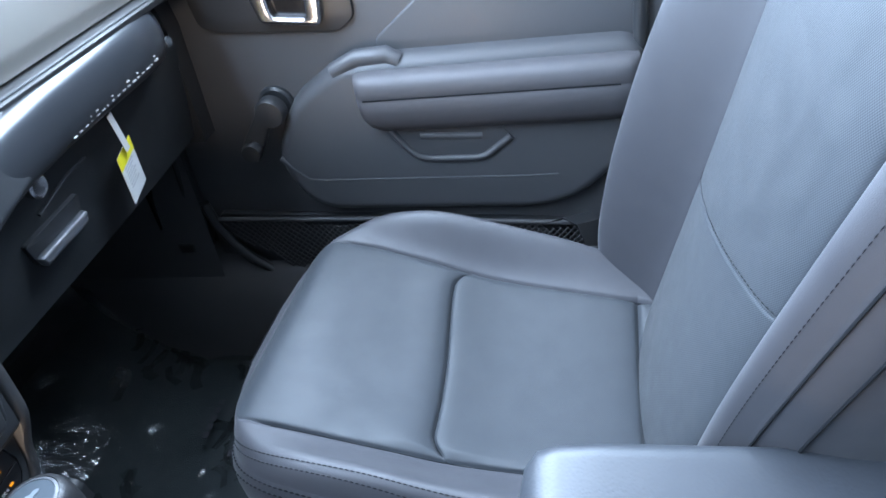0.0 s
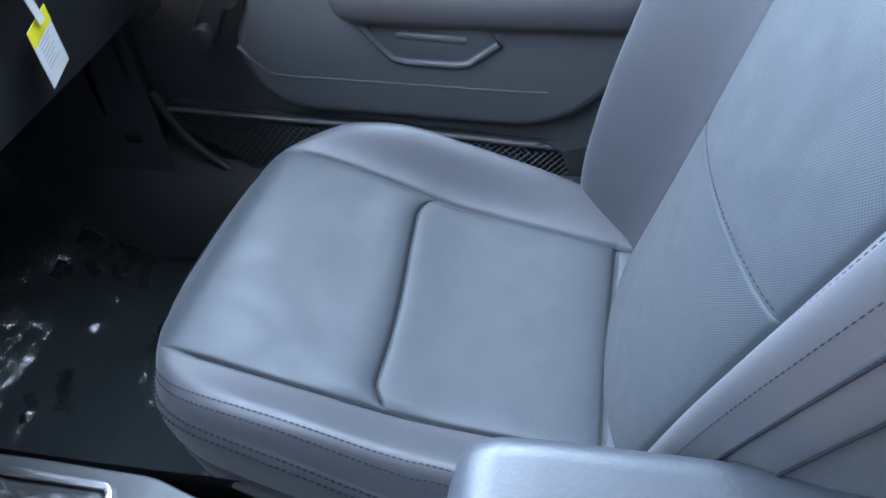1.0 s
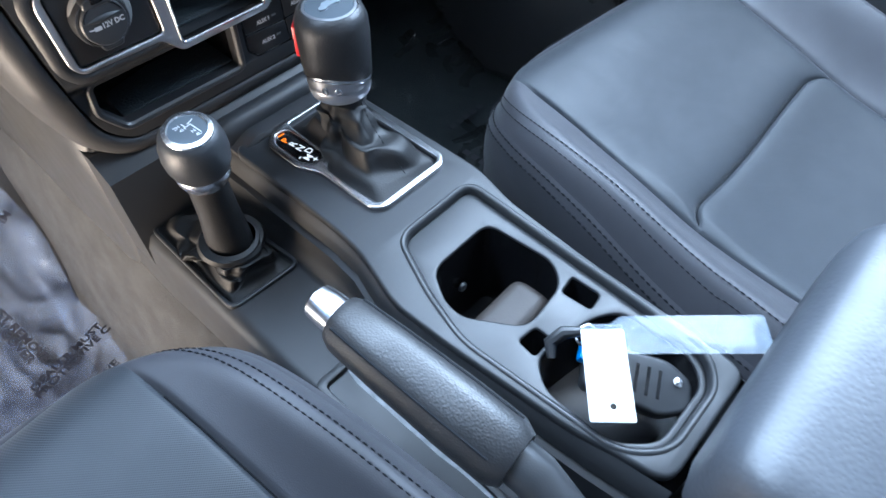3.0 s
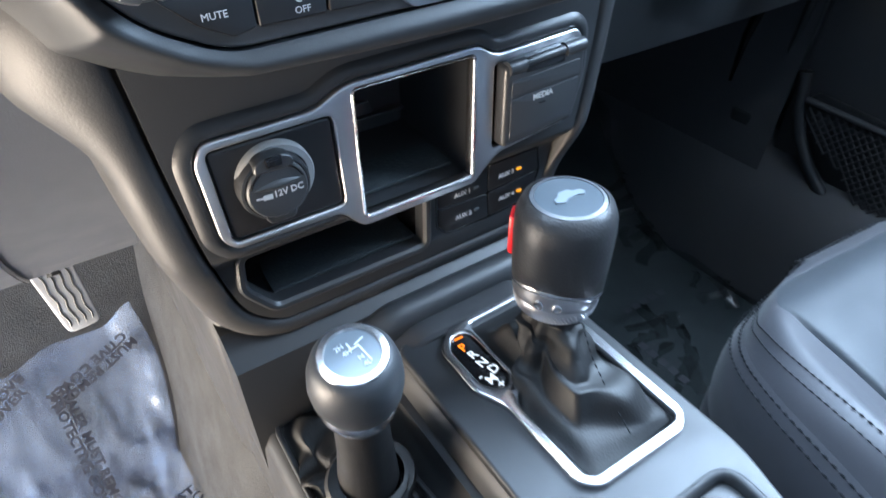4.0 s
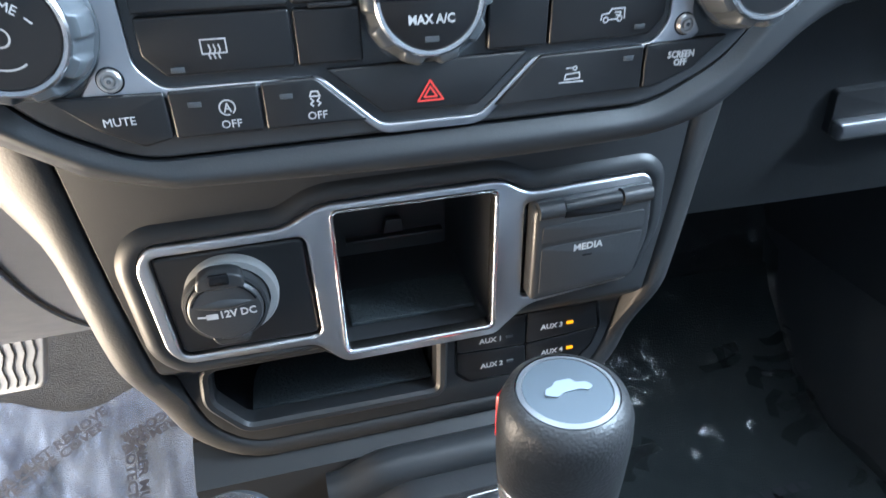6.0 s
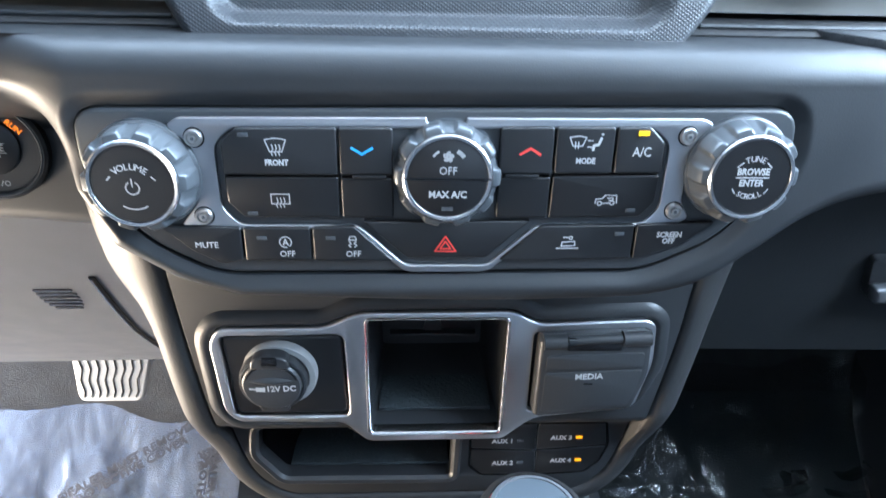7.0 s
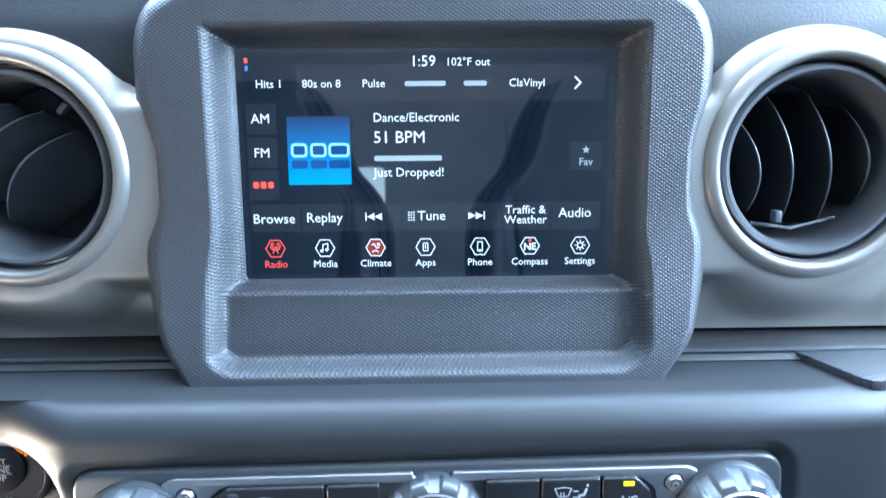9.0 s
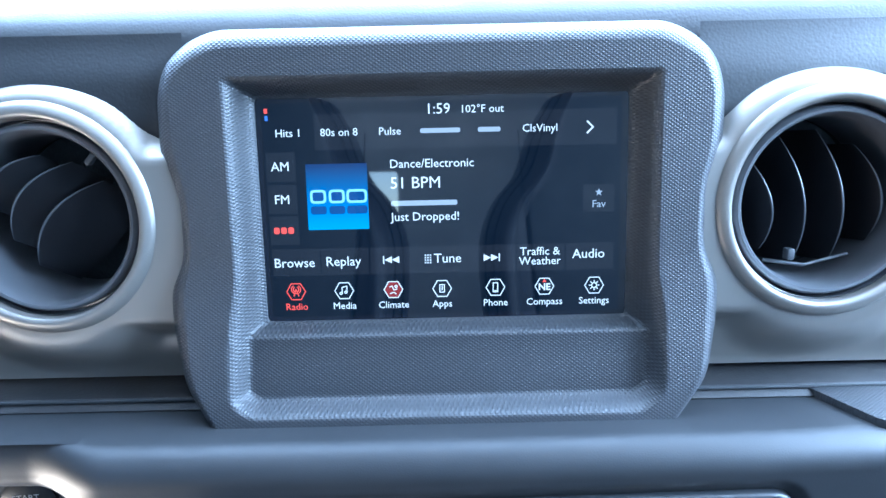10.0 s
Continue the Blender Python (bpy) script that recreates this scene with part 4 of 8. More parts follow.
def climate_panel():
    panel = thing("climate_panel", "black climate and radio control panel with chrome trim plate", "control panel")
    part("base", plate([CLIMATE_EDGE], -0.012, 0.0042, 0.0018, 3), BASE, panel, "grey base plate", m=PANEL)
    edge = [(-0.1045, 0.0345), (-0.1000, 0.0375), (-0.0075, 0.0385), (-0.0075, 0.0365), (0.0075, 0.0365), (0.0075, 0.0385), (0.0990, 0.0392), (0.1035, 0.0370), (0.0950, 0.0260), (0.0960, 0.0050), (0.1000, -0.0015), (0.0940, -0.0055),
            (0.0395, -0.0065), (0.0205, -0.0245), (0.0160, -0.0262), (-0.0145, -0.0262), (-0.0180, -0.0245), (-0.0365, -0.0070), (-0.0985, -0.0080), (-0.1040, -0.0055), (-0.0965, 0.0040), (-0.0955, 0.0250)]
    hole = [(-0.0875, 0.0270), (-0.0810, 0.0335), (0.0805, 0.0350), (0.0870, 0.0290), (0.0870, 0.0030), (0.0815, -0.0038), (0.0372, -0.0048), (0.0182, -0.0228), (-0.0160, -0.0228), (-0.0345, -0.0052), (-0.0810, -0.0050), (-0.0875, 0.0020)]
    part("trim_plate", plate([rounded(edge, 0.0018, 3), rounded(hole, 0.003, 3)], 0.002, 0.0056, 0.0007, 2), SATIN, panel, "brushed silver trim plate", m=PANEL)
    for x, y in ((0.0935, 0.0325), (-0.0945, 0.0300), (-0.0945, -0.0012), (0.0930, 0.0018)):
        bm = lathe([(0.0034, 0.0010), (0.0034, 0.0046), (0.0030, 0.0054), (0.0023, 0.0054), (0.0021, 0.0046), (0.0017, 0.0046), (0.0014, 0.0055), (0.0001, 0.0056)], 32)
        screw = part("screw", bm, SCREW, panel, "silver screw head", m=PANEL @ Matrix.Translation((x, y, 0.0022)))
        part("screw_seat", lathe([(0.0040, 0.0030), (0.0039, 0.0036), (0.0033, 0.0037), (0.0032, 0.0030)], 32), BLACK, screw, "dark ring round the screw", m=PANEL @ Matrix.Translation((x, y, 0.0022)))
        part("drive_recess", lathe([(0.0008, 0.0050), (0.0007, 0.0058), (0.0001, 0.0058)], 6), RING, screw, m=PANEL @ Matrix.Translation((x, y, 0.0022)))
    # buttons: outline in millimetres
    keys = [
        ("upper", [(-87, 14.5), (-87, 27), (-81, 33), (-42.6, 33.5), (-42.6, 14.5), (-83, 14.5)]),
        ("lower", [(-87, 13.6), (-87, 2.5), (-81, -4.2), (-42.6, -4.2), (-42.6, 13.6)]),
        ("upper", [(-41.8, 14.8), (-41.8, 33.5), (-21, 33.7), (-21, 14.8)]),
        ("lower", [(-41.8, 13.2), (-41.8, -4.2), (-21, -4.2), (-21, 13.2)]),
        ("upper", [(42.2, 15.6), (42.2, 34.6), (21, 34.3), (21, 15.6)]),
        ("lower", [(42.2, 14.2), (42.2, -4.2), (21, -4.2), (21, 14.2)]),
        ("upper", [(43.0, 15.8), (43.0, 34.6), (66.4, 34.9), (66.4, 16.0)]),
        ("upper", [(67.2, 16.0), (67.2, 34.9), (80.5, 35.0), (86.6, 29), (86.6, 16.4)]),
        ("lower", [(43.0, 14.8), (43.0, -4.2), (81.0, -3.4), (86.6, 3.2), (86.6, 15.4)]),
        ("strip", [(-115.5, -8.0), (-83.2, -8.6), (-83.2, -23.4), (-92, -25.5), (-104, -19)]),
        ("strip", [(-82.4, -8.6), (-55.2, -8.4), (-55.2, -23.8), (-82.4, -23.8)]),
        ("strip", [(-54.4, -8.4), (-37.3, -8.0), (-21, -23.8), (-54.4, -23.8)]),
        ("hazard", [(-33.6, -6), (35.8, -5.4), (17.8, -22.4), (-15.7, -22.4)]),
        ("strip", [(40.3, -7.6), (80.0, -6.8), (80.0, -22.8), (23.4, -23.6)]),
        ("strip", [(80.8, -6.8), (114.0, -5.5), (101.0, -17.0), (85, -22.8), (80.8, -22.8)]),
    ]
    for kind, pts in keys:
        o = rounded([Vector((x * 0.001, y * 0.001)) for x, y in pts], 0.0012, 3)
        tops = {"upper": 0.0026, "lower": 0.0016, "strip": 0.0015, "hazard": 0.0012}[kind]
        part("button", plate([o], -0.006, tops, 0.0009, 2), BUTTON, panel, m=BUTTONS @ (TIP_UP if kind == "upper" else TIP_LOW if kind == "lower" else Matrix()))
    part("rocker_bar", box(-0.037, 0.0134, 0.001, -0.0235, 0.0148, 0.0034, 0.0004), BUTTON, panel, m=BUTTONS)
    part("rocker_bar", box(0.0235, 0.0142, 0.001, 0.037, 0.0156, 0.0034, 0.0004), BUTTON, panel, m=BUTTONS)
    up, low, row = BUTTONS @ TIP_UP @ Matrix.Translation((0, 0, 0.0026)), BUTTONS @ TIP_LOW @ Matrix.Translation((0, 0, 0.0016)), BUTTONS @ Matrix.Translation((0, 0, 0.0015))
    # demister symbols
    def demist(m, x, y, rear):
        if rear:
            shape = [[(-3.6, -2), (-3.6, 2.2), (3.6, 2.2), (3.6, -2), (-3.6, -2)]]
        else:
            shape = [[(-2.3, -2.2), (-4, 2.4)] + [(-4 + 8 * k / 8, 2.4 + 0.7 * math.sin(math.pi * k / 8)) for k in range(9)] + [(2.3, -2.2)], [(-2.3, -2.2), (2.3, -2.2)]]
        for k in (-1.4, 0, 1.4):
            shape.append([(k, -3.6), (k - 0.35, -2.4), (k + 0.35, -1.0), (k, 0.6)])
        strokes(shape, 0.00042, m, WHITE, panel, x=x, y=y)

    demist(up, -0.0660, 0.0262, False)
    writing("FRONT", 0.0032, up, WHITE, panel, x=-0.0660, y=0.0196, wide=0.86, bold=0.0001)
    demist(low, -0.0660, 0.0040, True)
    strokes([[(-4, 1.2), (0, -1.2), (4, 1.2)]], 0.0010, up, BLUE_PRINT, panel, x=-0.0330, y=0.0245)
    strokes([[(-4, -1.2), (0, 1.2), (4, -1.2)]], 0.0010, up, RED_PRINT, panel, x=0.0330, y=0.0250)
    strokes([[(-5.6, -1.6), (-7, 1.8), (-3.4, 2.4), (-0.4, 1.8), (-1.8, -1.6), (-5.6, -1.6)], [(-4.6, -2.6), (-4.6, 0)], [(-3.4, -2.6), (-3.4, 0)], [(0.3, 0.6), (2.2, 0.6)], [(0.3, -2), (2.2, -2)]], 0.00042, up, WHITE, panel, x=0.0552, y=0.0290)
    strokes([[(5.6, 1.6), (4.6, -1.0), (2.8, -1.4)], [(2.8, -1.4), (2.6, -3.2)], [(5.8, 3.0), (6.0, 3.2)]], 0.0010, up, WHITE, panel, x=0.0552, y=0.0290)
    writing("MODE", 0.0032, up, WHITE, panel, x=0.0552, y=0.0213, wide=0.86, bold=0.0001)
    writing("A/C", 0.0054, up, WHITE, panel, x=0.0776, y=0.0250, wide=0.85)
    part("lamp", box(0.0752, 0.0318, 0.0024, 0.0796, 0.0338, 0.0030, 0.0003), YELLOW_LAMP, panel, "lit amber lamp", m=BUTTONS)
    for x, y, w in ((-0.0780, 0.0306, 0.0026), (-0.0775, -0.0022, 0.0016), (0.0768, -0.0002, 0.0016), (0.0738, -0.0110, 0.0015), (-0.0750, -0.0132, 0.0015), (-0.0470, -0.0132, 0.0015)):
        part("lamp", box(x - 0.0020, y - 0.0008, w, x + 0.0020, y + 0.0008, w + 0.0003, 0.0001), RING, panel, "unlit lamp", m=BUTTONS)
    # recirculation: a car outline
    strokes([[(-4.4, -1.6), (-4.2, 0.2), (-1.6, 0.6), (-0.6, 2.0), (4.2, 2.0), (4.4, -1.4)], arc(-2.6, -1.6, 0.9, 0, 360, 10), arc(2.6, -1.4, 0.9, 0, 360, 10), [(-1.6, -1.6), (1.6, -1.5)], [(0.6, 0.8), (2.8, 0.8), (2.8, -0.2), (1.2, -0.2)]], 0.00045, low, WHITE, panel, x=0.0660, y=0.0045)
    writing("MUTE", 0.0037, row, WHITE, panel, x=-0.0975, y=-0.0165)
    strokes([arc(0, 0, 2.4, -50, 280, 16), [(-1.0, -1.4), (0, 1.4), (1.0, -1.4)], [(-0.6, -0.4), (0.6, -0.4)]], 0.00045, row, WHITE, panel, x=-0.0655, y=-0.0150)
    writing("OFF", 0.0037, row, WHITE, panel, x=-0.0650, y=-0.0205)
    strokes([[(-1.6, 1.0), (-1.0, 2.6), (1.0, 2.6), (1.6, 1.0), (-1.6, 1.0)], [(-1.4, 0.4), (-0.6, -0.6), (-1.6, -1.4), (-0.8, -2.2)], [(1.4, 0.4), (0.6, -0.6), (1.6, -1.4), (0.8, -2.2)]], 0.0005, row, WHITE, panel, x=-0.0380, y=-0.0150)
    writing("OFF", 0.0037, row, WHITE, panel, x=-0.0378, y=-0.0205)
    strokes([[(-4.4, -2.6), (0, 4.2), (4.4, -2.6), (-4.4, -2.6)], [(-2.2, -1.4), (0, 2.0), (2.2, -1.4), (-2.2, -1.4)]], 0.0006, row, RED_PRINT, panel, x=0.0005, y=-0.0165)
    strokes([[(-4.6, -2.6), (4.6, -2.6)], [(-2.6, -1.6), (-2.2, 0.2), (3.0, 0.6), (3.2, -1.4), (-2.6, -1.6)], [(-2.0, 2.4), (0.4, 2.4)], arc(1.2, 2.2, 0.7, 0, 360, 8)], 0.00048, row, WHITE, panel, x=0.0520, y=-0.0150)
    writing("SCREEN\nOFF", 0.0034, row, WHITE, panel, x=0.0952, y=-0.0128, wide=0.9, bold=0.0001)

    k1, m1 = star_knob("volume_knob", -0.1145, 0.0155, 0.0174, 0.0185, 10, "grey rotary volume knob with chrome rim on the climate panel", "black face with white print")
    arc_writing("VOLUME", 0.0035, m1, WHITE, k1, 0.0092, -0.0025, 68)
    strokes([arc(0, 0, 2.4, 120, 420, 16), [(0, 0.6), (0, 3.4)], arc(0, 0, 8.2, 238, 302, 12), [(-8.6, 3.0), (-7.3, 4.3)], [(8.6, 3.0), (7.3, 4.3)]], 0.0005, m1, WHITE, k1, y=-0.0012)
    k2, m2 = star_knob("fan_knob", 0.0005, 0.0165, 0.0181, 0.0125, 10, "grey rotary fan knob with chrome rim on the climate panel", "black split face with white print")
    part("split", box(-0.0168, -0.0004, -0.0006, 0.0168, 0.0004, 0.0003), BLACK, k2, m=m2)
    writing("OFF", 0.0044, m2, WHITE, k2, y=0.0032, wide=0.9)
    strokes([arc(0, 0, 0.8, 0, 360, 8)] + [arc(0.9 * math.cos(radians(72 * k)), 0.9 * math.sin(radians(72 * k)), 0.9, 72 * k, 72 * k + 150, 6) for k in range(5)] + [arc(0, -4, 7.0, 122, 143, 5)], 0.0008, m2, WHITE, k2, y=0.0088)
    strokes([arc(0, -4, 7.0, 37, 58, 6)], 0.0016, m2, WHITE, k2, y=0.0088)
    writing("MAX A/C", 0.0038, m2, WHITE, k2, y=-0.0062, wide=0.95, bold=0.0001)
    part("lamp", box(-0.0022, -0.0128, -0.0003, 0.0022, -0.0112, 0.0002), RING, k2, "unlit lamp", m=m2)
    k3, m3 = star_knob("tuning_knob", 0.1155, 0.0195, 0.0174, 0.0185, 10, "grey rotary tuning knob with chrome rim on the climate panel", "black face with white print")
    arc_writing("TUNE", 0.0032, m3, WHITE, k3, 0.0082, -0.0006, 44)
    writing("BROWSE", 0.0036, m3, WHITE, k3, y=0.0026, wide=0.88, bold=0.0001)
    writing("ENTER", 0.0036, m3, WHITE, k3, y=-0.0018, wide=0.88, bold=0.0001)
    arc_writing("SCROLL", 0.0030, m3, WHITE, k3, 0.0084, 0.0012, 58, True)
    strokes([[(-6.4, 0.4), (6.4, 0.4)], [(-6.6, 4.4), (-4.6, 6.2)], [(6.6, 4.4), (4.6, 6.2)], [(-6.9, -4.2), (-5.8, -5.8)], [(6.9, -4.2), (5.8, -5.8)]], 0.0005, m3, WHITE, k3)


climate_panel()


def start_button():
    m = frame_of((-0.2010, 0.6125, 0.8180), (0, 0.05, 1), (1, 0.08, 0)) @ Matrix.Diagonal((0.77, 0.77, 0.8, 1))
    b = thing("start_button", "round black engine start button with white print beside the climate panel", "button")
    part("cup", lathe([(0.030, -0.02), (0.0300, 0.0015), (0.0285, 0.003), (0.0272, 0.0022), (0.0262, -0.001), (0.0180, -0.002)], 64), PLASTIC, b, m=m)
    part("face", lathe([(0.0255, -0.004), (0.0250, -0.0004), (0.0001, 0.0)], 64), BUTTON, b, m=m)
    part("cap", lathe([(0.0172, -0.001), (0.0170, 0.0012), (0.0155, 0.0022), (0.0001, 0.0025)], 64), BUTTON, b, "black push cap", m=m @ Matrix.Translation((-0.002, 0.002, 0)))
    part("lamp_ring", lathe([(0.0262, 0.0022), (0.0272, 0.0034), (0.0280, 0.0028)], 64), RING, b, m=m)
    t = m @ Matrix.Translation((-0.002, 0.002, 0.0026))
    writing("START", 0.0058, t, WHITE, b, y=0.0050, wide=0.95)
    writing("ENGINE", 0.0058, t, WHITE, b, y=-0.0004, wide=0.9)
    writing("STOP", 0.0058, t, WHITE, b, y=-0.0060, wide=0.95)
    strokes([[(-10, 2.4), (10, 2.4)], [(-10, -3.2), (10, -3.2)]], 0.0004, t, WHITE, b)
    writing("RUN", 0.0048, m @ Matrix.Translation((0.0145, 0.0138, 0.0016)), ORANGE, b, turn=-46)
    strokes([arc(-3, 0, 1.4, 40, 320, 10), [(-0.6, -1.6), (0.8, 1.6)], arc(3, 0, 1.4, 0, 360, 10)], 0.0005, m, WHITE, b, x=0.0, y=-0.0205)


start_button()

STACK_EDGE = [(-0.1300, 0.095), (-0.1265, 0.060), (-0.1232, 0.020), (-0.1180, -0.026), (-0.1100, -0.066), (-0.1035, -0.087), (-0.086, -0.1030), (0.088, -0.1035), (0.1035, -0.088), (0.1095, -0.066), (0.1165, -0.028), (0.1225, 0.020), (0.1245, 0.060), (0.1275, 0.095)]
CHROME_EDGE = [(-0.1115, 0.020), (-0.1065, 0.0285), (-0.0545, 0.0290), (-0.0390, 0.0372), (0.0370, 0.0380), (0.0480, 0.0305), (0.1040, 0.0325), (0.1085, 0.0285), (0.1105, 0.006), (0.1050, -0.0235), (0.0520, -0.0290), (0.0415, -0.0385), (0.0360, -0.0438), (-0.0360, -0.0442), (-0.0420, -0.0380), (-0.0480, -0.0310), (-0.1030, -0.0295), (-0.1090, -0.0220)]
POCKET = rect(-0.0350, -0.0385, 0.0345, 0.0335, 0.003)


def lean(bm):
    """The foot of the stack panel steps back under the chrome."""
    for k in range(12):
        bmesh.ops.bisect_plane(bm, geom=list(bm.verts) + list(bm.edges) + list(bm.faces), plane_co=(0, -0.0335 - 0.0018 * k, 0), plane_no=(0, 1, 0))
    for v in bm.verts:
        v.co.z -= 0.0145 * smooth(-0.033, -0.052, v.co.y)


def lower_stack():
    body = thing("centre_stack", "black lower centre stack with phone pocket, slot tray and side rails", "centre console")
    edge = [p for p in reversed(rounded(STACK_EDGE, 0.014, 6))]
    slot = rounded([(-0.1005, -0.0690), (-0.0870, -0.0880), (0.0105, -0.0892), (0.0115, -0.0500), (-0.0985, -0.0500)], 0.004)
    # inner panel, leaning slightly back to the foot, with pocket and slot cut through
    bm = plate([edge, POCKET, slot], -0.006, 0.0, 0.0006)
    lean(bm)
    part("panel", bm, PLASTIC, body, "black stack panel", m=STACK)
    # side rails
    ring = rays(edge, (0, -0.012), 160)

    def out(d, w, flare=0.0):
        loop = []
        for p in offset(ring, d):
            f = flare * (smooth(0.015, 0.062, p[1])) * (1 if p[0] < 0 else 0.4) * (1 if abs(p[0]) > 0.05 else 0)
            s = -1 if p[0] < 0 else 1
            low = 0.0145 * smooth(-0.030, -0.080, p[1])
            loop.append((p[0] + s * f, p[1], w - low))
        return loop

    rails = [out(0.0014, -0.016), out(0.0016, -0.0030), out(0.0024, -0.0008), out(0.006, 0.0), out(0.0105, -0.0008), out(0.0140, -0.0025, 0.002), out(0.0172, -0.0062, 0.006), out(0.0198, -0.013, 0.012), out(0.0220, -0.026, 0.018), out(0.0240, -0.052, 0.022), out(0.025, -0.16, 0.022), out(0.025, -0.50, 0.022)]
    part("rail", loft(rails), RAIL, body, "rounded black side rail", m=STACK, angle=60)
    # raised bead round the chrome frame
    ch = [p for p in reversed(rounded(CHROME_EDGE, 0.006, 6))]
    def swell(d):
        # the bead thins out under the pocket and the media cover
        far = offset(ch, d)
        return [p.to_2d().lerp(q.to_2d(), 1 - 0.97 * smooth(-0.060, -0.036, p[0]) * smooth(-0.012, -0.025, p[1])) for p, q in zip(ch, far)]

    bead = [at_height(swell(d), w) for d, w in ((0.0088, -0.0008), (0.0076, 0.0005), (0.0062, 0.0017), (0.0046, 0.0026), (0.0029, 0.0030), (0.0014, 0.0030), (-0.0005, 0.0005))]
    part("bead", loft(bead), PLASTIC, body, "raised bead round the chrome frame", m=STACK, angle=60)
    # pocket box
    pk = [Vector(p) for p in POCKET]
    loops = [[(p[0] * (1 - 0.12 * k), p[1] * (1 - 0.08 * k) + 0.003 * k, -0.001 - 0.068 * k) for p in pk] for k in (0, 0.5, 1)]
    part("pocket", loft(loops, True, False, True), HARD, body, "deep black phone pocket", m=STACK)
    part("pocket_mat", box(-0.031, -0.0375, -0.064, 0.031, -0.0350, -0.012, 0.001), MAT_DARK, body, "black rubber pocket mat", m=STACK)
    part("pocket_rib", box(-0.026, -0.0185, -0.062, 0.026, -0.0165, -0.056, 0.0006), HARD, body, m=STACK)
    part("pocket_tab", plate([rounded([(-0.006, -0.0165), (0.006, -0.0165), (0.004, -0.0085), (-0.004, -0.0085)], 0.001)], -0.0625, -0.0595, 0.0005), HARD, body, m=STACK)
    # slot tray
    sl = [Vector(p) for p in slot]
    loops = [[(p[0] * (1 - 0.04 * k), p[1] * (1 - 0.03 * k), -0.0165 - 0.055 * k) for p in sl] for k in (0, 1)]
    part("slot_tray", loft(loops, True, False, True), BLACK, body, "black open slot tray", m=STACK)
    lip = [at_height(offset([p for p in sl], d), w) for d, w in ((0.0054, -0.0155), (0.0050, -0.0128), (0.0036, -0.0116), (0.0012, -0.0120), (-0.0004, -0.0138), (-0.0007, -0.022))]
    for loop in lip:
        for i, p in enumerate(loop):
            loop[i] = (p[0], p[1], p[2] + 0.0)
    part("slot_lip", loft(lip), HARD, body, m=STACK)
    part("slot_mat", box(-0.085, -0.0886, -0.066, 0.0095, -0.0862, -0.022, 0.001), MAT_DARK, body, "dark rubber slot mat", m=STACK)

    frame_ = thing("chrome_frame", "satin chrome trim frame with three windows on the centre stack", "trim frame")
    win1 = rounded([(-0.1062, 0.0240), (-0.0462, 0.0245), (-0.0450, -0.0262), (-0.1035, -0.0257)], 0.0045)
    win2 = rounded([(0.0475, 0.0255), (0.1050, 0.0275), (0.1060, 0.004), (0.1005, -0.0195), (0.0480, -0.0245)], 0.003)
    part("frame", plate([ch, win1, POCKET, win2], -0.002, 0.0042, 0.0014, 3), FRAME, frame_, m=STACK)
    for hole_ in (POCKET,):
        ring_ = [Vector(p).to_2d() for p in hole_]
        part("inner_edge", loft([at_height(offset(ring_, d), w) for d, w in ((0.0014, 0.0040), (0.0008, 0.0047), (-0.0002, 0.0044), (-0.0008, 0.0034), (-0.0009, -0.002))]), CHROME, frame_, "bright rolled inner edge", m=STACK, angle=60)
    part("power_panel", plate([offset(win1, -0.0009)], -0.002, 0.0030, 0.0016, 3), BUTTON, body, "smooth black outlet panel", m=STACK)
    part("media_back", plate([win2], -0.002, 0.0014, 0.0006), BLACK, body, m=STACK)

    plug = thing("power_outlet", "round twelve volt power outlet with hinged black cap and pale collar", "power outlet")
    m = STACK @ Matrix.Translation((-0.0785, 0.0005, 0.0030))
    part("collar", lathe([(0.0186, 0.0), (0.0184, 0.0036), (0.0177, 0.0046), (0.0150, 0.0048)], 64), WHITE_RING, plug, "pale collar", m=m @ Matrix.Translation((0.0002, 0.0022, 0)))
    tip = m @ Matrix.Translation((-0.0022, 0.0012, 0))
    part("socket", lathe([(0.0166, 0.0), (0.0168, 0.006), (0.0162, 0.0088), (0.0150, 0.0092), (0.0145, 0.0082)], 64), HARD, plug, "black socket body", m=tip)
    cap = part("cap", lathe([(0.0144, 0.0080), (0.0144, 0.0100), (0.0136, 0.0110), (0.0118, 0.0113), (0.0001, 0.0114)], 64), GRAINED, plug, "black hinged cap", m=tip)
    part("hinge", plate([rounded([(-0.0095, 0.0105), (0.0095, 0.0105), (0.0085, 0.0158), (0.0040, 0.0180), (-0.0040, 0.0180), (-0.0085, 0.0158)], 0.002)], 0.004, 0.0118, 0.0012, 2), HARD, plug, "black hinge block", m=tip)
    part("hinge_pin", box(-0.0038, 0.0130, 0.0105, 0.0038, 0.0178, 0.0126, 0.0008), BLACK, plug, m=tip)
    part("thumb_tab", plate([rounded([(-0.0085, -0.0130), (0.0085, -0.0130), (0.0060, -0.0180), (-0.0060, -0.0180)], 0.002)], 0.004, 0.0096, 0.0014, 2), HARD, plug, m=tip)

    def ridge(u, v):
        # a lens-shaped grip that stands up from the cap
        x, q = -0.0112 + 0.0224 * u, v * 2 - 1
        half = 0.0024 * math.sin(math.pi * u)
        return Vector((x, 0.0034 + q * half, 0.0113 + 0.0017 * math.sin(math.pi * u) * (1 - q * q)))

    part("finger_ridge", surface(ridge, 24, 8), GRAINED, plug, "lens-shaped finger grip", m=tip)
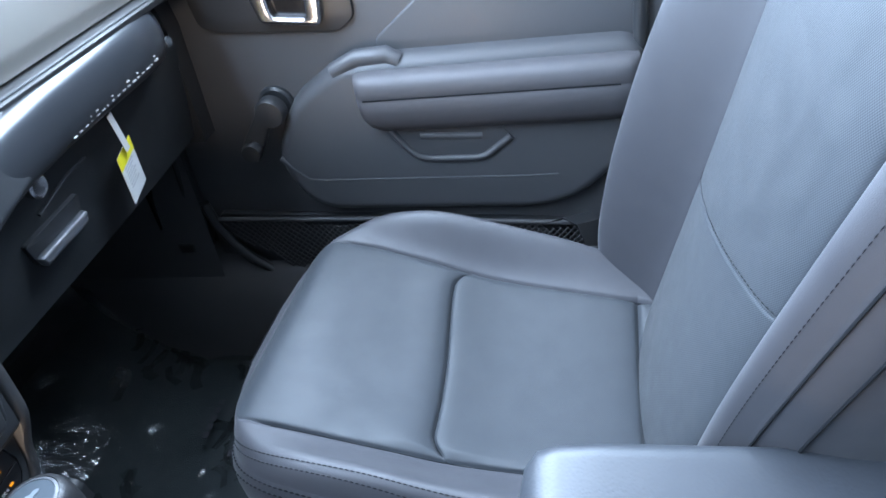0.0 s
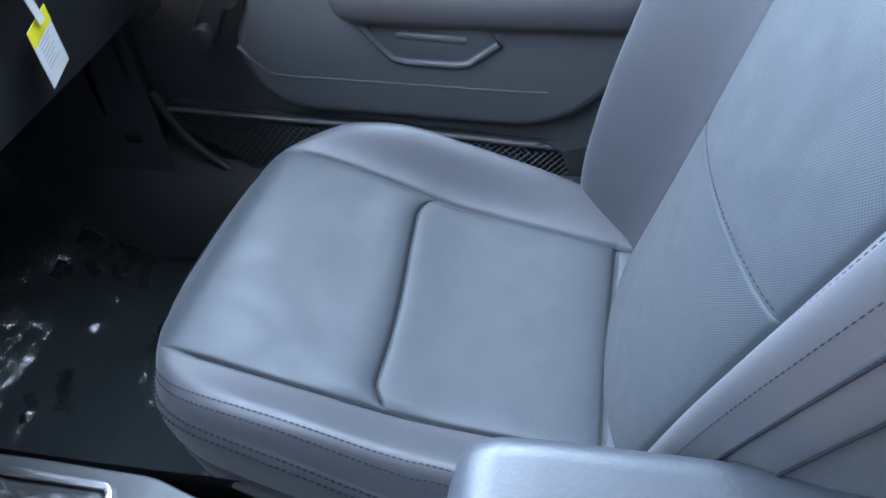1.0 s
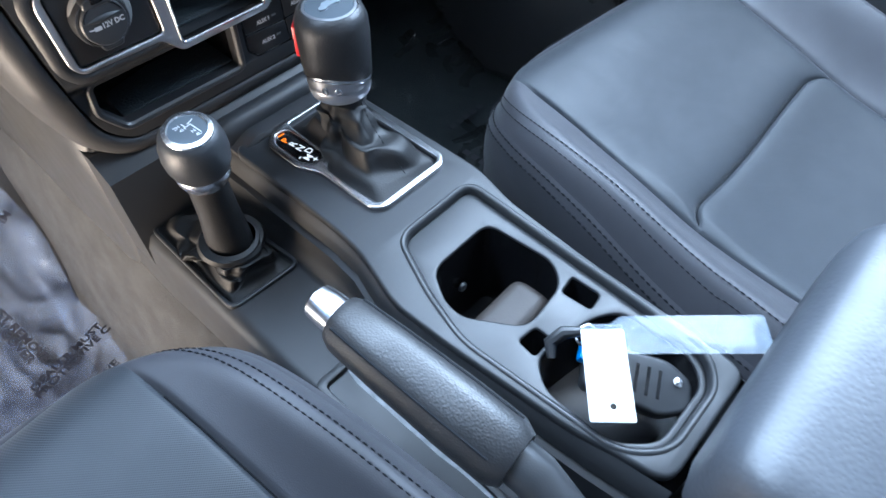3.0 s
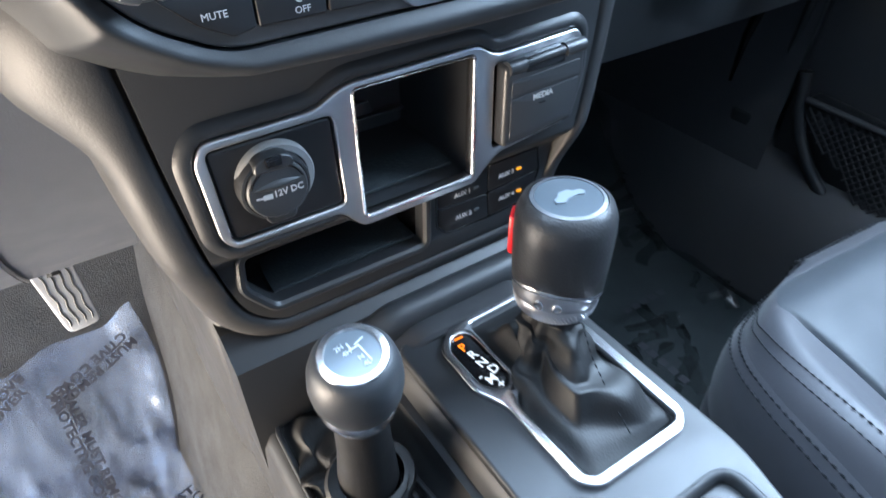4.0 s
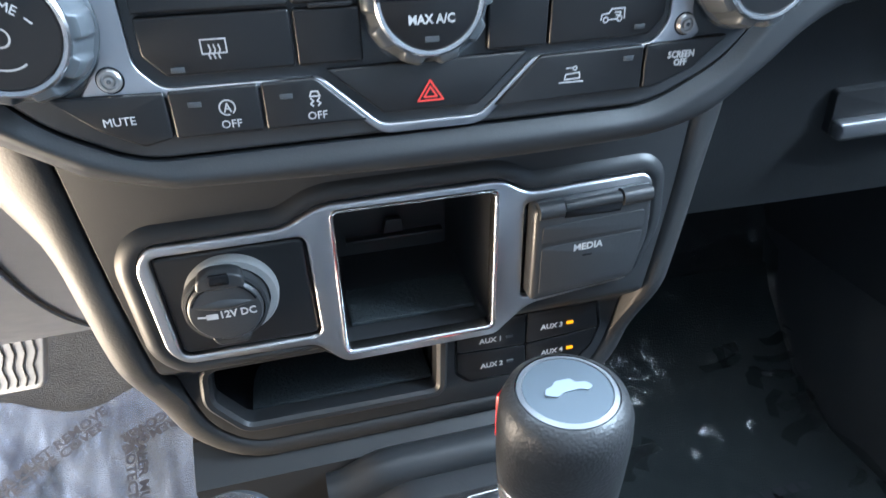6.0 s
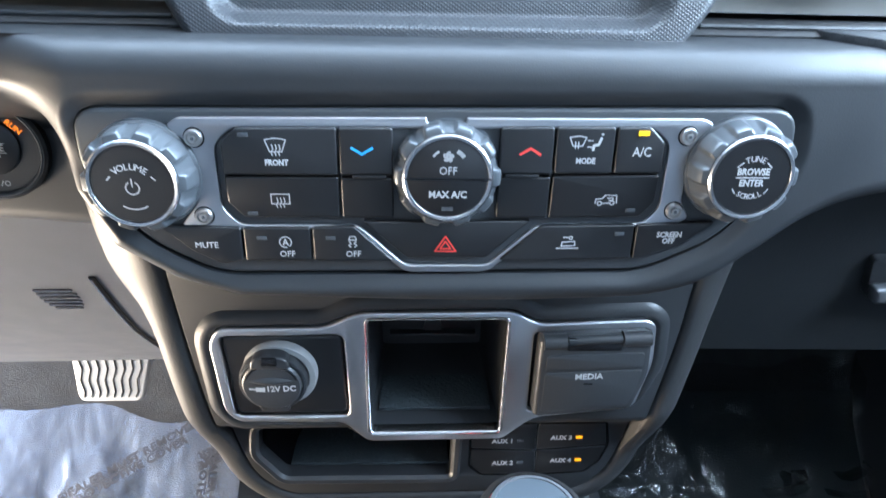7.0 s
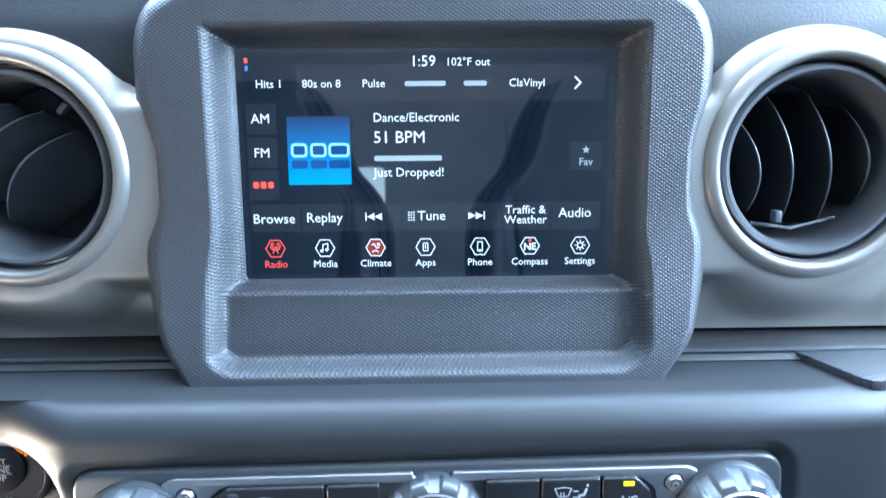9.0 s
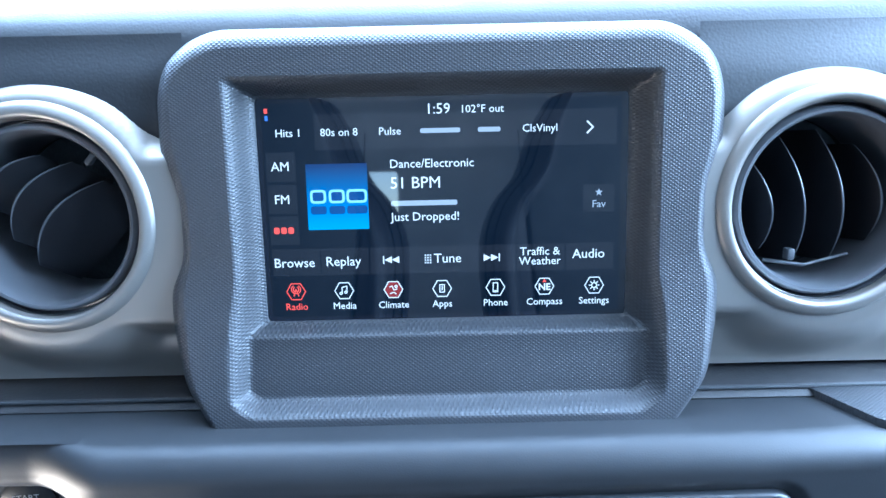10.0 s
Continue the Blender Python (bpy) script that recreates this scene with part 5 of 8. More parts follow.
    part("cap_seam", tube([(0.0128 * math.cos(radians(a)), 0.0128 * math.sin(radians(a)), 0.0113) for a in range(20, 161, 7)], 0.0004, 6), BLACK, plug, m=tip)
    writing("12V DC", 0.0047, tip, WHITE, plug, x=0.0044, y=-0.0010, lift=0.0116, turn=1, bold=0.0001, wide=0.92)
    strokes([[(-10.6, -0.8), (-7.0, -1.3)]], 0.0009, tip, WHITE, plug, lift=0.0116)
    strokes([[(-6.9, -1.3), (-4.0, -1.4)]], 0.0026, tip, WHITE, plug, lift=0.0116)

    media = thing("media_cover", "dark grey hinged media port cover in the chrome frame", "port cover")
    o = rounded([(0.0492, 0.0262), (0.1042, 0.0285), (0.1058, 0.005), (0.1004, -0.0175), (0.0492, -0.0222)], 0.0035)
    part("door", plate([o], 0.001, 0.0120, 0.0028, 4), MEDIA, media, "dark grey flap", m=STACK)
    part("hinge_gap", box(0.0625, 0.0200, 0.0100, 0.0895, 0.0275, 0.0124, 0.0008), BLACK, media, m=STACK)
    part("hinge_roll", tube([(0.0630, 0.0252, 0.0104), (0.0890, 0.0262, 0.0104)], 0.0026, 14), HARD, media, m=STACK)
    for x0, x1 in ((0.0510, 0.0622), (0.0898, 0.1036)):
        part("hinge_knuckle", tube([(x0, 0.0240 + (x0 - 0.05) * 0.04, 0.0098), (x1, 0.0240 + (x1 - 0.05) * 0.04, 0.0098)], 0.0040, 16), MEDIA, media, "rounded hinge shoulder", m=STACK)
    part("screw_hole", lathe([(0.0013, 0.0), (0.0011, 0.0004), (0.0001, 0.0004)], 12), BLACK, media, m=STACK @ Matrix.Translation((0.0528, 0.0222, 0.0121)))
    part("inset", plate([rounded([(0.0530, 0.0172), (0.1012, 0.0192), (0.1018, 0.0098), (0.0530, 0.0078)], 0.002)], 0.0116, 0.0125, 0.0004), MEDIA, media, "raised flap field", m=STACK)
    part("lower_field", plate([rounded([(0.0530, 0.0066), (0.1018, 0.0086), (0.1002, -0.0060), (0.0970, -0.0145), (0.0530, -0.0180)], 0.002)], 0.0116, 0.0123, 0.0004), MEDIA, media, "raised flap field", m=STACK)
    part("notch", box(0.0730, -0.0004, 0.0120, 0.0775, 0.0004, 0.0125), BLACK, media, m=STACK)
    writing("MEDIA", 0.0048, STACK, WHITE, media, x=0.0752, y=0.0046, lift=0.0125, turn=2, bold=0.0001)

    aux = thing("auxiliary_switches", "four black auxiliary switches with amber lamps on the centre stack", "switch panel")
    cells = [
        ("AUX 1", [(0.0220, -0.0490), (0.0590, -0.0490), (0.0595, -0.0698), (0.0220, -0.0680)], 0.0400, -0.0625, False),
        ("AUX 2", [(0.0220, -0.0690), (0.0595, -0.0708), (0.0610, -0.0890), (0.0290, -0.0885), (0.0220, -0.0815)], 0.0410, -0.0797, False),
        ("AUX 3", [(0.0603, -0.0490), (0.0990, -0.0500), (0.1015, -0.0665), (0.0603, -0.0695)], 0.0742, -0.0605, True),
        ("AUX 4", [(0.0605, -0.0705), (0.1015, -0.0675), (0.0980, -0.0790), (0.0900, -0.0875), (0.0615, -0.0890)], 0.0756, -0.0783, True),
    ]
    for words, pts, x, y, on in cells:
        bm = plate([rounded([Vector(p) for p in pts], 0.0015, 3)], -0.010, 0.0008, 0.0006)
        lean(bm)
        part("switch", bm, BUTTON, aux, m=STACK)
        w = 0.001 - 0.0145
        writing(words, 0.0044, STACK, WHITE, aux, x=x, y=y, lift=-0.0134, bold=0.0001)
        xl = x + 0.0103
        part("lamp", box(xl - 0.0018, y - 0.0003, w - 0.0004, xl + 0.0018, y + 0.0012, w + 0.0005), AMBER if on else RING, aux, "lit amber lamp" if on else "unlit lamp", m=STACK)
    gap = plate([rounded([(0.0205, -0.0480), (0.1000, -0.0480), (0.1035, -0.0665), (0.0995, -0.0800), (0.0910, -0.0890), (0.0615, -0.0905), (0.0285, -0.0902), (0.0205, -0.0825)], 0.003)], -0.012, 0.0002)
    lean(gap)
    part("backing", gap, BLACK, aux, m=STACK)


lower_stack()


def dash_lower():
    """Driver's knee panel and the glove box side."""
    # the panel's cool lit look is put into its base colour
    knee = thing("knee_panel", "grey plastic knee panel, skylight tint in its colour, under the driver's side dash", "dashboard trim", kind="structure")

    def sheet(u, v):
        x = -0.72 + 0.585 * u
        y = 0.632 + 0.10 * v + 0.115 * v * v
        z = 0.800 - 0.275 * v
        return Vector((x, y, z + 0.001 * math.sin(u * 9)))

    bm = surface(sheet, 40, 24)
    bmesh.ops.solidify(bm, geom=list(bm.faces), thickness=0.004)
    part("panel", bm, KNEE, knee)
    # speaker slots
    for k in range(6):
        z = 0.7025 - k * 0.0045
        half = [0.0120, 0.0125, 0.0125, 0.0120, 0.0110, 0.0090][k]
        v = (0.800 - z) / 0.275
        mid = -0.2375 - [0.0, 0.0, 0.0005, 0.001, 0.0015, 0.002][k]
        m = frame_of(sheet((mid + 0.72) / 0.585, v), (0, -(0.10 + 0.23 * v), 0.275))
        part("slot", plate([rect(-half, -0.0014, half, 0.0014, 0.0013)], -0.003, 0.0007), BLACK, knee, "dark speaker slot", m=m)
    line = []
    for k in range(25):
        v = 0.30 + 0.695 * k / 24
        x = flow([(0.30, -0.206), (0.366, -0.2075), (0.466, -0.2105), (0.60, -0.2155), (0.743, -0.219), (0.95, -0.222)], v)
        line.append(sheet((x + 0.72) / 0.585, v) + Vector((0, -0.0005, 0)))
    part("gap_line", tube(line, 0.0020, 8), BLACK, knee, "black panel gap")
    glove = thing("glove_box", "closed dark plastic glove box with recessed handle and lock", "glove box")

    def lid(u, v):
        x = 0.150 + 0.46 * u
        y = 0.638 + 0.014 * v + 0.010 * v * v - 0.004 * math.sin(math.pi * u)
        return Vector((x, y, 0.812 - 0.142 * v))

    bm = surface(lid, 40, 20)
    bmesh.ops.solidify(bm, geom=list(bm.faces), thickness=0.02)
    part("lid", bm, GRAINED_LIT, glove)
    m = frame_of((0.297, 0.6415, 0.736), (0, -0.16, 1))
    part("handle_cup", plate([rounded([(-0.045, 0.013), (0.042, 0.016), (0.036, -0.014), (-0.038, -0.016)], 0.004)], -0.008, 0.0015, 0.001), HARD, glove, "dark handle recess", m=m)
    part("handle", plate([rounded([(-0.041, -0.004), (0.038, -0.002), (0.035, -0.015), (-0.037, -0.016)], 0.003)], 0.000, 0.0090, 0.003, 2), BEZEL, glove, "smooth grey-blue pull handle", m=m)
    m = frame_of((0.291, 0.6300, 0.791), (0, -0.10, 1))
    part("lock", lathe([(0.012, -0.004), (0.012, 0.004), (0.0095, 0.0055), (0.0075, 0.0045), (0.0001, 0.0045)], 32), CHROME, glove, "round silver lock", m=m)
    part("lid_line", tube([(0.285, 0.6385, 0.762), (0.34, 0.6385, 0.772), (0.372, 0.6385, 0.773)], 0.002, 8), HARD, glove)
    under = surface(lambda u, v: Vector((0.12 + 0.60 * u, 0.722 + 0.42 * v, 0.668 + 0.05 * v)), 6, 6)
    solid("dash_underside", under, HARD, "black underside of the dash", "dashboard trim", kind="structure")
    bar = thing("grab_bar", "black padded grab bar across the passenger dash", "grab handle")
    stations = [(0.13, 0.568, 0.800, 0.866), (0.17, 0.569, 0.808, 0.868), (0.21, 0.575, 0.812, 0.870), (0.26, 0.584, 0.812, 0.871), (0.32, 0.591, 0.811, 0.872), (0.40, 0.594, 0.810, 0.872), (0.48, 0.594, 0.810, 0.872), (0.525, 0.597, 0.812, 0.870), (0.545, 0.606, 0.814, 0.868), (0.553, 0.625, 0.816, 0.866), (0.553, 0.650, 0.818, 0.864)]
    loops = []
    for x, front, low, high in stations:
        h, d, mid = (high - low) / 2, 0.018, (high + low) / 2
        loop = []
        for k in range(32):
            a = 2 * math.pi * k / 32
            c = math.cos(a)
            loop.append((x, front + d - d * math.copysign(abs(c) ** 0.65, c), mid + h * math.sin(a)))
        loops.append(loop)
    part("bar", loft(loops, True, True, True), GLOSS, bar, "smooth black bar", angle=70)
    rnd = random.Random(11)
    marks = []

    def skin(x, z):
        front = flow([(0.26, 0.584), (0.32, 0.591), (0.40, 0.594), (0.48, 0.594), (0.525, 0.597)], x)
        c = math.sqrt(max(0.0, 1 - ((z - 0.841) / 0.031) ** 2))
        return front + 0.018 - 0.018 * c**0.65

    for k in range(17):
        x = 0.325 + k * 0.0105
        for z, often, most in ((0.8185 + 0.0003 * k, 1.0, 0.008), (0.8235 + 0.0003 * k, 0.45, 0.005)):
            if rnd.random() < often:
                y = skin(x, z)
                marks.append(box(x, y - 0.0005, z, x + rnd.uniform(0.0025, most), y + 0.002, z + 0.0012))
    tagged(part("marks", merged(marks), PAPER, bar, "row of pale embossed marks"), kind="stuff")
    part("end_screw", lathe([(0.006, 0), (0.006, 0.002), (0.0001, 0.0024)], 20), RING, bar, m=frame_of((0.530, 0.5955, 0.832), (0, 0, 1)))
    back = surface(lambda u, v: Vector((0.14 + 0.58 * u, 0.652 - 0.004 * v, 0.800 + 0.078 * v)), 4, 4)
    solid("dash_fascia", back, HARD, "black passenger dash fascia behind the grab bar", "dashboard trim", kind="structure")
    # hanging paper tag
    tag = thing("paper_tag", "white paper tag with yellow band hanging from the dash", "tag")
    part("strap", box(-0.0045, 0, 0, 0.0045, 0.0006, 0.05), PAPER, tag, m=pose(0.414, 0.618, 0.757, 8, -14, 0))
    part("card", plate([rect(-0.0205, -0.060, 0.0205, 0.0, 0.001)], 0, 0.0006), PAPER, tag, "white printed card", m=frame_of((0.4105, 0.6215, 0.762), (-0.05, -0.12, 1), (1, 0.1, 0.22)))
    part("band", plate([rect(-0.0206, -0.0165, 0.0206, 0.0002)], 0.0006, 0.0009), YELLOW, tag, "yellow header band", m=frame_of((0.4105, 0.6215, 0.762), (-0.05, -0.12, 1), (1, 0.1, 0.22)))
    lines = [box(-0.013, -0.020 - 0.004 * k, 0.0006, 0.011 - 0.003 * (k % 3), -0.0186 - 0.004 * k, 0.0008) for k in range(7)]
    part("print_lines", merged(lines), material("grey_print", (0.35, 0.35, 0.36), 0.6, bump=0.0), tag, m=frame_of((0.4105, 0.6215, 0.762), (-0.05, -0.12, 1), (1, 0.1, 0.22)))


dash_lower()


# ---- floor console ----
def console():
    con = thing("floor_console", "black plastic floor console with cup holders and two gear levers", "centre console")
    rim = [(-0.033, 0.122), (-0.034, 0.0), (-0.037, -0.030), (-0.052, -0.080), (-0.051, -0.130), (-0.046, -0.210), (-0.036, -0.268), (0.052, -0.268), (0.057, -0.215), (0.061, -0.150), (0.069, -0.078), (0.080, -0.040), (0.082, 0.060), (0.082, 0.122)]
    rim = rounded(rim, 0.012)
    well = rounded([(-0.010, -0.044), (0.062, -0.044), (0.058, -0.100), (0.052, -0.200), (0.046, -0.245), (0.030, -0.258), (-0.020, -0.258), (-0.038, -0.238), (-0.042, -0.130), (-0.030, -0.090)], 0.012)
    boot = rounded([(0.006, 0.104), (0.066, 0.106), (0.064, -0.010), (0.004, -0.011), (0.000, 0.040), (0.012, 0.060)], 0.005)
    part("top", plate([rim, well, boot], -0.008, 0.0, 0.0025, 3), PLASTIC, con, "smooth black console top", m=TOP)
    lipl = [at_height(offset(well, d), w) for d, w in ((0.004, -0.0015), (0.0028, 0.0012), (0.0010, 0.0014), (-0.0012, -0.001), (-0.0016, -0.006))]
    part("rim", loft(lipl), PLASTIC, con, m=TOP, angle=60)
    cup1 = rounded([(-0.012, -0.077), (0.044, -0.077), (0.047, -0.132), (0.034, -0.148), (-0.006, -0.152), (-0.028, -0.116), (-0.026, -0.100)], 0.010)
    cup2 = rounded([(-0.020, -0.170), (0.026, -0.178), (0.043, -0.190), (0.043, -0.236), (0.030, -0.252), (-0.018, -0.252), (-0.035, -0.232), (-0.034, -0.186)], 0.010)
    nook = rounded([(0.030, -0.152), (0.045, -0.150), (0.045, -0.172), (0.031, -0.174)], 0.003)
    nook2 = rounded([(-0.018, -0.154), (-0.003, -0.156), (-0.003, -0.168), (-0.020, -0.168)], 0.003)
    part("well_floor", plate([offset(well, -0.0014), cup1, cup2, nook, nook2], -0.011, -0.005, 0.0015, 2), PLASTIC, con, "recessed cup holder deck", m=TOP)
    for hole, deep, nm in ((cup1, 0.075, "cup_holder"), (cup2, 0.045, "cup_holder"), (nook, 0.03, "slot"), (nook2, 0.03, "slot")):
        c = sum((Vector(p).to_2d() for p in hole), Vector((0, 0))) / len(hole)
        loops = []
        for k in (0, 0.5, 1):
            loops.append([(*(c + (Vector(p).to_2d() - c) * (1 - 0.12 * k)), -0.007 - deep * k) for p in hole])
        part(nm, loft(loops, True, False, True), BLACK, con, "deep black recess", m=TOP)
    # rubber divider standing in the front cup
    part("divider", box(-0.021, -0.147, -0.070, 0.034, -0.114, -0.021, 0.009, 3), DIVIDER, con, "dark brown rubber divider", m=TOP)
    part("cup_dots", merged([lathe([(0.004, 0), (0.0035, 0.002), (0.0001, 0.0026)], 16) for _ in range(1)]), RING, con, m=TOP @ Matrix.Translation((0.012, -0.0815, -0.045)) @ Matrix.Rotation(radians(90), 4, "X"))

    # body: long side walls and the lower deck
    def cross(y):
        left = bend([(0.18, -0.040), (0.24, -0.046), (0.32, -0.051), (0.37, -0.052), (0.42, -0.037), (0.45, -0.034), (0.60, -0.033)], y)
        z = 0.5805 - 0.03 * (y - 0.45)
        deck = 0.522
        return [(left + 0.0025, z), (left - 0.001, z - 0.004), (left - 0.003, z - 0.012), (left - 0.0042, z - 0.0195), (left - 0.0020, z - 0.0205), (left - 0.0022, z - 0.0225), (left - 0.0075, z - 0.0245), (left - 0.0082, deck + 0.022), (left - 0.010, deck + 0.012), (left - 0.013, deck + 0.009), (left - 0.0145, deck + 0.002), (left - 0.018, deck), (-0.106, deck + 0.001), (-0.113, deck - 0.002), (-0.118, deck - 0.012), (-0.128, 0.40), (-0.135, 0.20)]

    ys = [0.18, 0.22, 0.26, 0.30, 0.33, 0.36, 0.39, 0.42, 0.45, 0.50, 0.55, 0.60, 0.66]
    bm = loft([[(x, y, z) for x, z in cross(y)] for y in ys], False)
    part("driver_side", bm, PLASTIC, con, "black stepped console side", angle=50)

    def right(y):
        e = bend([(0.18, 0.050), (0.24, 0.0565), (0.32, 0.062), (0.37, 0.068), (0.41, 0.0795), (0.45, 0.0815), (0.60, 0.082)], y)
        z = 0.5805 - 0.03 * (y - 0.45)
        return [(e - 0.0025, z), (e + 0.001, z - 0.004), (e + 0.003, z - 0.014), (e + 0.006, 0.45), (e + 0.008, 0.20)]

    part("passenger_side", loft([[(x, y, z) for x, z in right(y)] for y in ys], False), PLASTIC, con, "black console side", angle=50)
    # dark ribbed joint where the console meets the stack
    part("nose", loft([[(x, 0.576, 0.570)] + [(x, 0.588 + 0.011 * math.cos(radians(a)), 0.5755 + 0.010 * smooth(-0.052, -0.022, x) + 0.011 * math.sin(radians(a))) for a in range(200, -41, -20)] + [(x, 0.606, 0.572), (x, 0.640, 0.572), (x, 0.640, 0.560)] for x in [-0.054 + 0.0058 * k for k in range(30)]], True, True, True), PLASTIC, con, "rounded black joint to the stack", angle=60)
    part("nose_step", loft([[(x, 0.562, 0.574), (x, 0.5615, 0.5835 - e), (x, 0.5635, 0.5862 - e), (x, 0.5745, 0.5872 - e), (x, 0.5775, 0.5855 - e), (x, 0.5775, 0.574)] for x, e in [(-0.032 + 0.0052 * k, 0.008 * (1 - smooth(-0.034, -0.012, -0.032 + 0.0052 * k) * smooth(0.073, 0.055, -0.032 + 0.0052 * k))) for k in range(21)]], True, True, True), RUBBER, con, "thin rubber mat strip")
    part("foot", loft([[(x, 0.60, 0.20), (x, 0.60, 0.585), (x, 0.62, 0.60), (x, 1.16, 0.60), (x, 1.16, 0.20)] for x in (-0.12, 0.0, 0.10)], True, True, True), PLASTIC, con)

    # the deck sweeps up into the stack beside the transfer lever
    sweep = []
    for x, back, tall in ((-0.1185, 0.050, 0.082), (-0.1175, 0.020, 0.082), (-0.1155, 0.008, 0.082), (-0.112, 0.003, 0.080), (-0.106, 0.0, 0.079), (-0.098, 0.0, 0.078), (-0.075, 0.0, 0.076), (-0.055, 0.0, 0.070), (-0.036, 0.0, 0.062)):
        sweep.append([(x, 0.598 + 0.6 * back + 0.022 * math.sin(radians(a)), 0.5215 + tall * (1 - math.cos(radians(a)))) for a in range(0, 91, 9)] + [(x, 0.64 + back, 0.5215 + tall * 1.03), (x, 0.68 + back, 0.5215 + tall * 1.03)])
    flank = []
    for y, tuck in ((0.622, 0.014), (0.628, 0.006), (0.640, 0.002), (0.66, 0.0), (0.70, 0.0), (0.90, 0.0), (1.15, 0.0)):
        flank.append([(x + tuck, y, z) for x, z in ((-0.122, 0.615), (-0.1255, 0.59), (-0.1245, 0.56), (-0.123, 0.52), (-0.126, 0.44), (-0.132, 0.34), (-0.138, 0.22))])
    part("stack_flank", loft(flank, False), PLASTIC, con, "black lower flank of the stack", angle=60)
    part("deck_sweep", loft(sweep, False), PLASTIC, con, "curved black deck end", angle=70)

    trim = thing("shifter_trim", "satin chrome trim round the gear lever with lit gear display", "trim frame")
    edge = rounded([(-0.0065, -0.0105), (0.002, -0.0185), (0.061, -0.0185), (0.0705, -0.010), (0.074, 0.106), (0.066, 0.117), (0.004, 0.115), (-0.0135, 0.100), (-0.0145, 0.064), (-0.0060, 0.046)], 0.005)
    window = rounded([(-0.0085, 0.066), (-0.0082, 0.096), (-0.002, 0.1045), (0.006, 0.1045), (0.0095, 0.100), (0.0095, 0.062), (0.004, 0.056), (-0.004, 0.058)], 0.003)
    hole = rounded([(0.0128, 0.1085), (0.066, 0.110), (0.0645, -0.009), (0.059, -0.0125), (0.004, -0.0125), (-0.0005, -0.008), (0.000, 0.043), (0.0125, 0.056)], 0.004)
    part("frame", plate([edge, hole, window], -0.001, 0.0042, 0.0013, 3), CHROME, trim, m=TOP)
    part("display", plate([window], -0.001, 0.0022, 0.0004), BLACK, trim, "black gear display", m=TOP)
    lit = glowing("display_white", (0.9, 0.93, 1.0), 0.11)
    for words, v, x, mat in (("P", 0.0950, 0.0, ORANGE), ("R", 0.0870, 0.0015, lit), ("N", 0.0790, 0.0025, lit), ("D", 0.0715, 0.0052, lit), ("M", 0.0660, -0.0005, lit), ("-", 0.0712, -0.0050, lit), ("+", 0.0600, 0.0020, lit)):
        writing(words, 0.0086, TOP, mat, trim, x=x, y=v, lift=0.0024, turn=8, bold=0.0001)
    part("lamp_glow", box(-0.001, 0.1022, 0.0022, 0.005, 0.1034, 0.0026, 0.0002), ORANGE, trim, "amber glow line", m=TOP)


console()


def folded_boot(parent, foot, foot_w, neck, neck_r, m, folds, depth, seed, label):
    """A stitched leather gaiter that sags in folds from the neck to its frame."""
    rnd = random.Random(seed)
    count, loops, levels = 128, [], 36
    c = sum((Vector(p).to_2d() for p in foot), Vector((0, 0))) / len(foot)
    base = rays(foot, c, count)
    phases = [rnd.uniform(0, 6.28) for _ in range(6)]
    for k in range(levels + 1):
        t = k / levels
        shape = (1 - t) ** 1.6
        centre = c.lerp(Vector(neck[:2]), smooth(0, 0.9, t))
        loop = []
        for i, p in enumerate(base):
            a = 2 * math.pi * i / count
            way = p - c
            r_neck = neck_r
            q = centre + way * shape + Vector((math.cos(a), math.sin(a))) * r_neck * (1 - shape)
            wave = depth * math.sin(math.pi * min(1, t * 1.15)) * (1.5 - 2.6 * abs(math.sin(a * folds / 2 + phases[0] + 1.8 * t)) + 0.5 * math.sin(a * (folds + 3) + phases[1] - 4 * t) + 0.4 * math.sin(a * 2 + phases[2] + 7 * t))
            wave += 0.0011 * math.sin(46 * t + 1.6 * math.sin(a + phases[4]) + a) * smooth(0.25, 0.5, t) * smooth(1.0, 0.9, t)
            q = q + Vector((math.cos(a), math.sin(a))) * wave
            w = foot_w + (neck[2] - foot_w) * t ** 1.12 + 0.6 * depth * math.sin(6 * math.pi * t + a * 2 + phases[3]) * math.sin(math.pi * t)
            loop.append((q[0], q[1], w))
        loops.append(loop)
    return part("boot", loft(loops), BOOT, parent, label, m=m, angle=80)


